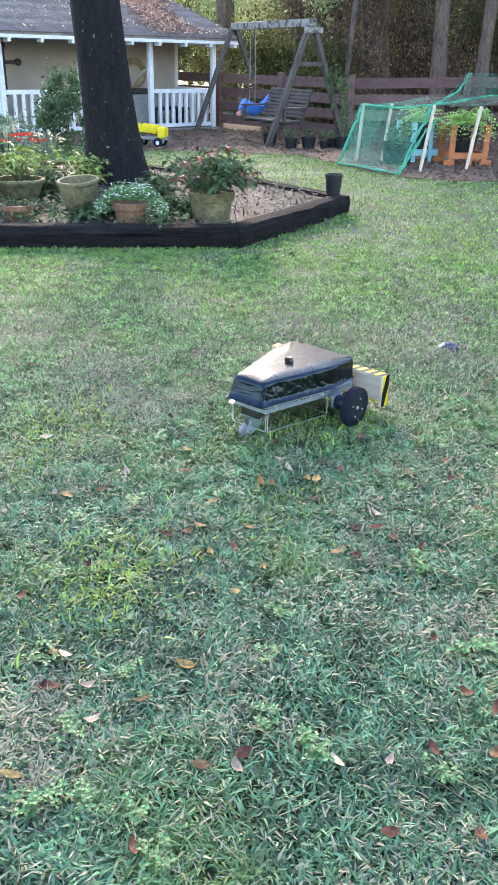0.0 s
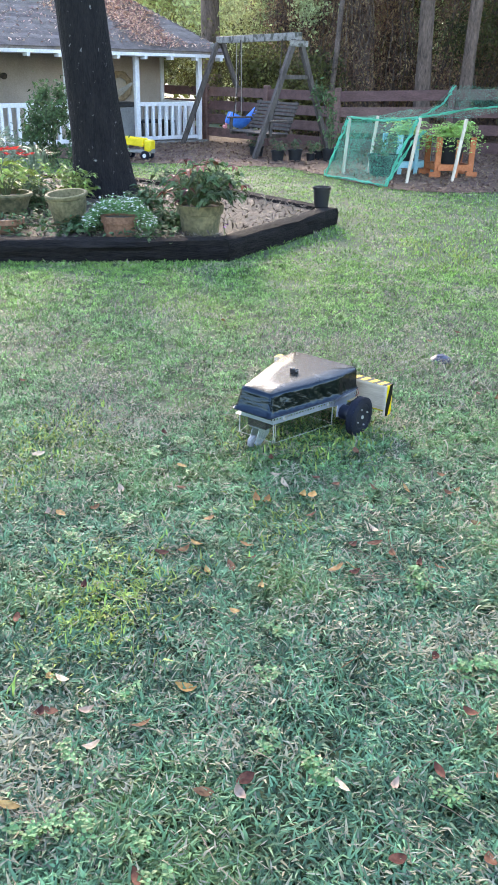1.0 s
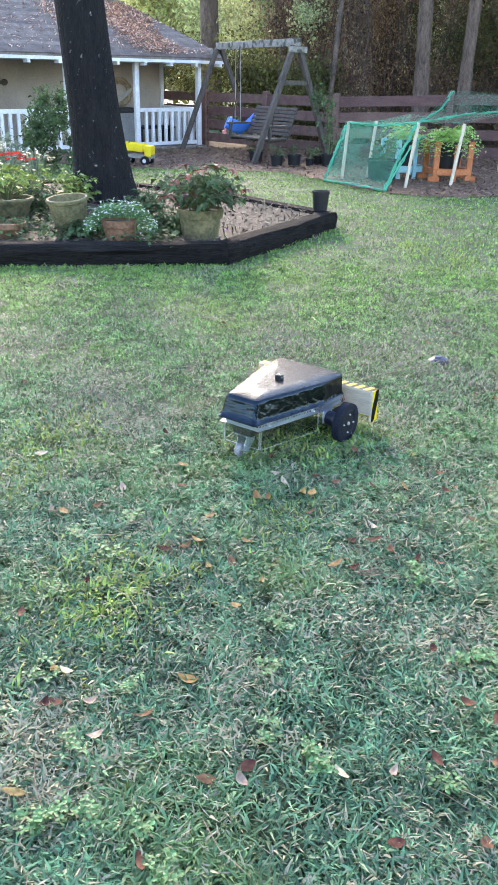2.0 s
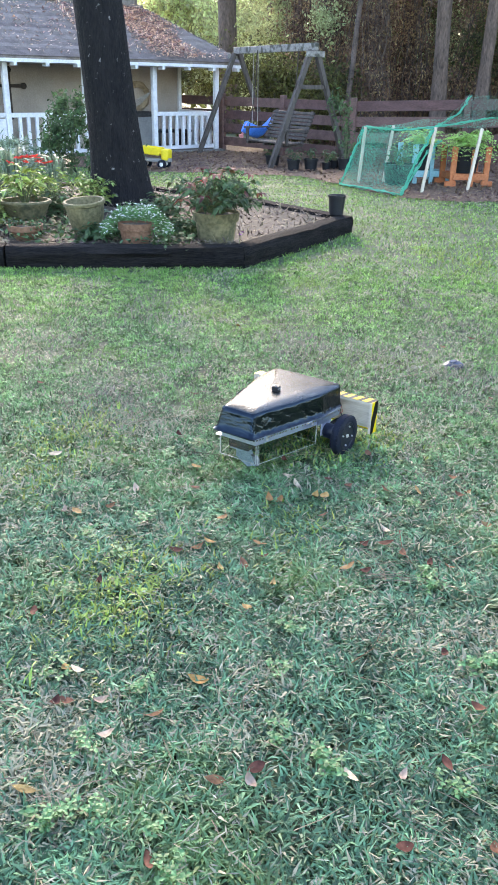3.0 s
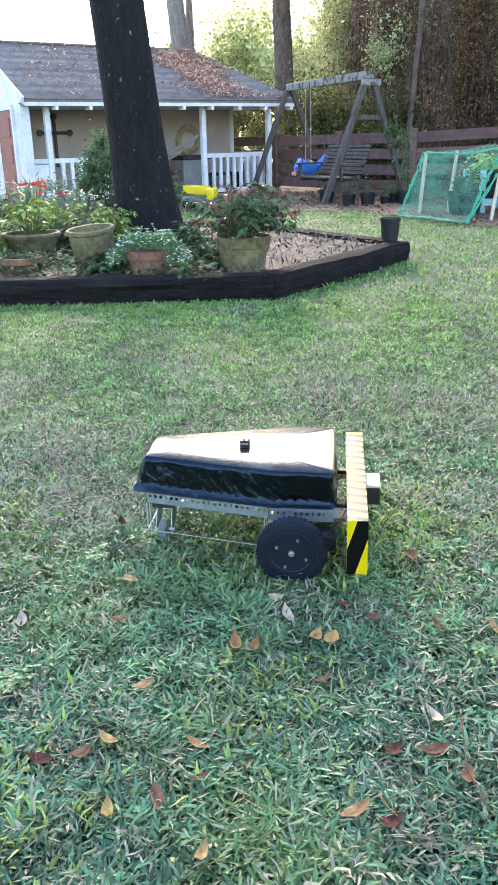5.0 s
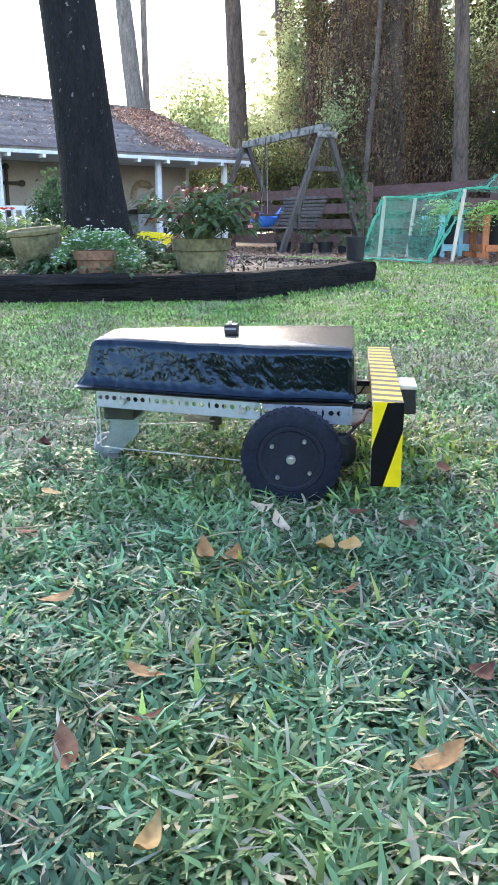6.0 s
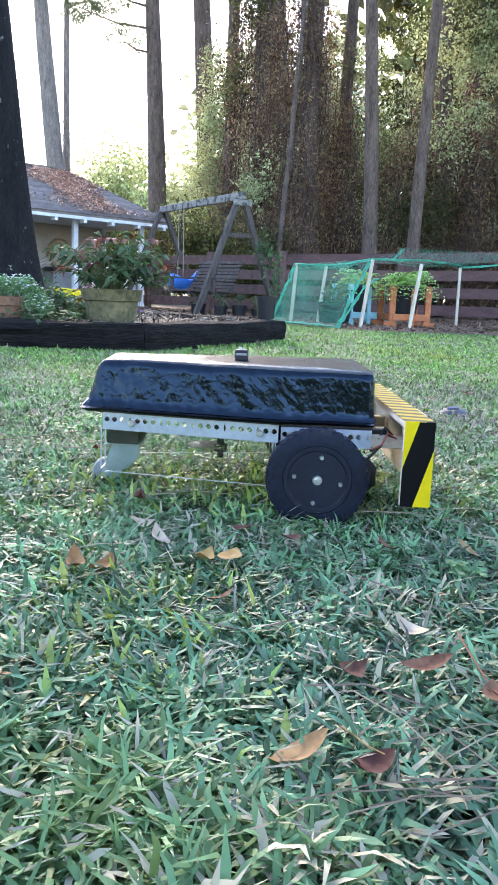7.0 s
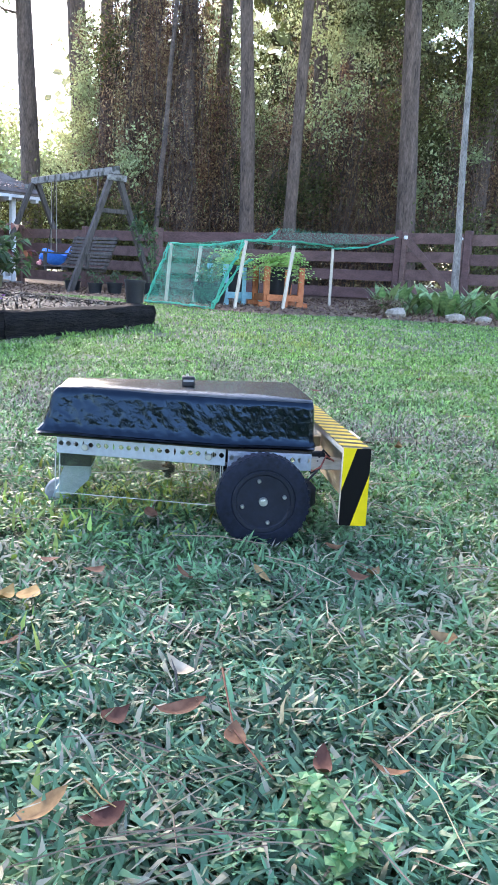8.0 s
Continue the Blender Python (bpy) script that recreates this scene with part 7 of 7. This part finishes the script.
            part("wheel_bolt", Shape().turned([(0, 0.025 * o), (0.0032, 0.025 * o), (0.0044, 0.0225 * o), (0.0044, 0.0165 * o)], 8, (0.045 * math.sin(a), 0, 0.045 * math.cos(a)), "y"), "bolt", w)
    # rear caster
    part("caster_block", Shape().box((-0.415, 0, 0.1285), (0.072, 0.11, 0.039), bevel=0.003), "dark_inside", t, "dark caster mounting block")
    part("mount_plate", Shape().box((-0.417, 0, 0.107), (0.075, 0.085, 0.004)), "galvanised", t)
    c = new("caster")
    c.parent = t
    c.location = (-0.415, 0, 0)
    fork = Shape()
    for y in (-0.024, 0.024):
        fork.add([(0.028, y - 0.0013, 0.104), (-0.03, y - 0.0013, 0.104), (-0.058, y - 0.0013, 0.026), (-0.022, y - 0.0013, 0.022), (0.028, y - 0.0013, 0.072),
                  (0.028, y + 0.0013, 0.104), (-0.03, y + 0.0013, 0.104), (-0.058, y + 0.0013, 0.026), (-0.022, y + 0.0013, 0.022), (0.028, y + 0.0013, 0.072)],
                 [(0, 1, 2, 3, 4), (9, 8, 7, 6, 5)] + [(i, (i + 1) % 5, (i + 1) % 5 + 5, i + 5) for i in range(5)])
    fork.box((0, 0, 0.1035), (0.058, 0.05, 0.003))
    part("fork", fork, "galvanised", c, "galvanised steel fork", 30)
    part("caster_wheel", Shape().turned([(0, -0.012), (0.018, -0.013), (0.03, -0.012), (0.034, -0.007), (0.034, 0.007), (0.03, 0.012), (0.018, 0.013), (0, 0.012)], 24, (-0.044, 0, 0.034), "y"), "rubber_grey", c, "grey rubber wheel")
    part("axle_bolt", Shape().turned([(0, -0.032), (0.006, -0.032), (0.006, 0.032), (0, 0.032)], 8, (-0.044, 0, 0.034), "y"), "bolt", c)
    # clear guards round the blade
    def guard(a, b, z0, z1):
        a, b = Vector((*a, 0)), Vector((*b, 0))
        g = part("guard", Shape().beam(a + Vector((0, 0, (z0 + z1) / 2)), b + Vector((0, 0, (z0 + z1) / 2)), 0.003, z1 - z0), "acrylic", t, "clear acrylic guard panel", 0)
        part("edge", Shape().beam(a + Vector((0, 0, z0)), b + Vector((0, 0, z0)), 0.0018, 0.0018).beam(a + Vector((0, 0, z0)), a + Vector((0, 0, z1)), 0.0024, 0.0024).beam(b + Vector((0, 0, z0)), b + Vector((0, 0, z1)), 0.0024, 0.0024), "acrylic_edge", g, soft=0)
    guard((-0.445, -0.104), (-0.085, -0.186), 0.058, 0.15)
    guard((-0.445, 0.104), (-0.085, 0.186), 0.058, 0.15)
    guard((-0.455, 0.1), (-0.455, -0.1), 0.062, 0.15)
    guard((-0.08, 0.18), (-0.08, -0.18), 0.062, 0.15)
    m = part("blade_motor", Shape().turned([(0, 0.176), (0.02, 0.176), (0.02, 0.13), (0.008, 0.128), (0.008, 0.108), (0.015, 0.106), (0.015, 0.092), (0.007, 0.09), (0.007, 0.078), (0, 0.078)], 14, (-0.2, 0, 0)), "iron", t, "dark blade motor spindle")
    part("cutting_disc", Shape().turned([(0, 0.104), (0.045, 0.104), (0.048, 0.102), (0.045, 0.1), (0, 0.1)], 28, (-0.23, 0.02, 0)), "disc", t, "pale cutting disc")
    # bumper
    x0, x1, z0, z1, y1 = 0.153, 0.208, 0.066, 0.2265, 0.348
    bp = part("bumper", Shape().box(((x0 + x1) / 2, 0, z1 - 0.007), (x1 - x0, 2 * y1 - 0.001, 0.013), bevel=0.001).box((x1 - 0.005, 0, (z0 + z1) / 2), (0.009, 2 * y1 - 0.02, z1 - z0 - 0.02), bevel=0.001), "plywood", t, "raw plywood bumper box", 0)
    part("top_tape", Shape().box(((x0 + x1) / 2, 0, z1 + 0.0004), (x1 - x0 + 0.001, 2 * y1, 0.0012)), "tape_top", bp, "worn yellow and black hazard tape", 0)
    part("front_tape", Shape().box((x1 + 0.0006, 0, (z0 + z1) / 2), (0.0012, 2 * y1, z1 - z0)), "tape_end", bp, "yellow and black hazard tape", 0)
    for sd in (-1, 1):
        part("end_board", Shape().box(((x0 + x1) / 2, sd * (y1 - 0.008), (z0 + z1) / 2 - 0.007), (x1 - x0, 0.014, z1 - z0 - 0.014), bevel=0.001), "plywood", bp, soft=0)
        part("end_tape", Shape().box(((x0 + x1) / 2, sd * y1, (z0 + z1) / 2), (x1 - x0, 0.0014, z1 - z0)), "tape_end", bp, "yellow and black hazard tape", 0)
        part("switch", Shape().box((0.128, sd * 0.13, 0.172), (0.055, 0.022, 0.012), bevel=0.002), "black_pot", t)
        part("arm", Shape().box((0.145, sd * 0.15, 0.155), (0.1, 0.022, 0.026), bevel=0.002), "plywood", t, "raw wooden bumper arm")
    k = part("front_sensor", Shape().box((0.232, 0.0, 0.165), (0.045, 0.1, 0.055), bevel=0.003), "black_pot", t, "black front sensor box")
    part("sensor_cap", Shape().box((0.232, 0.0, 0.197), (0.046, 0.101, 0.009), bevel=0.002), "disc", k, "pale cap")
    for i, (mat, dy, dz) in enumerate([("wire_black", -0.16, 0.0), ("wire_black", -0.13, 0.012), ("wire_red", -0.17, 0.006), ("wire_black", 0.15, 0.0), ("wire_red", -0.11, -0.004)]):
        part("cable", Shape().tube([(0.1, dy, 0.165 + dz), (0.118, dy - 0.02, 0.138 + dz), (0.135, dy - 0.03, 0.15 + dz), (0.15, dy - 0.01, 0.172 + dz), (0.17, dy, 0.165)], 0.0022, 6), mat, t)
    part("lead", Shape().tube([(0.05, -0.2, 0.11), (0.1, -0.215, 0.12), (0.125, -0.2, 0.145), (0.14, -0.17, 0.15)], 0.003, 6), "wire_black", t)
    return t, wheels, c


ground()
raised_bed()
oak()
bed_plants()
house()
swing_set()
fences()
netted_plants()
toy_truck()
gate_bed()
woodland()
mower, drive_wheels, caster = robot()
fallen_leaves()
clover_weeds()
pine_needles_on_lawn()
twigs_on_lawn()
mulch_ground()
lawn_blades()


def motions():
    course = [(0, 0.333, 4.022, 54.1), (0.5, 0.386, 4.085, 55.3), (1, 0.386, 4.083, 54.8), (1.5, 0.362, 4.059, 54.7), (1.7, 0.345, 4.035, 55.2), (2.25, 0.285, 3.945, 56.8), (2.8, 0.242, 3.88, 58.0),
              (3, 0.232, 3.863, 58.0), (3.5, 0.235, 3.839, 51.5), (3.75, 0.245, 3.834, 43.4), (4, 0.233, 3.829, 35.0), (4.2, 0.23, 3.826, 28.0), (4.75, 0.232, 3.816, 9.0), (5.3, 0.246, 3.806, -1.8), (5.5, 0.242, 3.804, -2.4), (5.8, 0.247, 3.795, -2.2),
              (6, 0.283, 3.785, -2.1), (6.5, 0.416, 3.777, -3.0), (7, 0.547, 3.815, -1.2), (7.2, 0.613, 3.815, -1.8), (7.5, 0.692, 3.814, -2.7), (8, 0.836, 3.83, -3.7)]
    uneven = {7: (-0.008, -0.4), 7.2: (-0.007, -0.8), 7.5: (-0.005, -1.4), 8: (-0.007, -2.0)}
    walk(mower, [(t, pose(x, y, uneven.get(t, (0, 0))[0], uneven.get(t, (0, 0))[1], 0, a)) for t, x, y, a in course])
    for w, side in zip(drive_wheels, (-1, 1)):
        turn, rows, last = 23.5, [], None
        for t, x, y, a in course:
            if last:
                h = radians((a + last[3]) / 2)
                go = (x - last[1]) * math.cos(h) + (y - last[2]) * math.sin(h) - side * 0.287 * radians(a - last[3])
                turn += math.degrees(go / 0.1)
            rows.append((t, pose(0, side * 0.287, 0.1, 0, turn, 0)))
            last = (t, x, y, a)
        walk(w, rows)
    swivel = [(0, -25), (0.5, -15), (1, -15), (1.5, -35), (2.25, 30), (2.8, 105), (3, 120), (3.5, 100), (4, 65), (4.75, 85), (5.5, 88), (6, 20), (6.5, 4), (8, 0)]
    walk(caster, [(t, pose(-0.415, 0, 0, 0, 0, a)) for t, a in swivel])


motions()
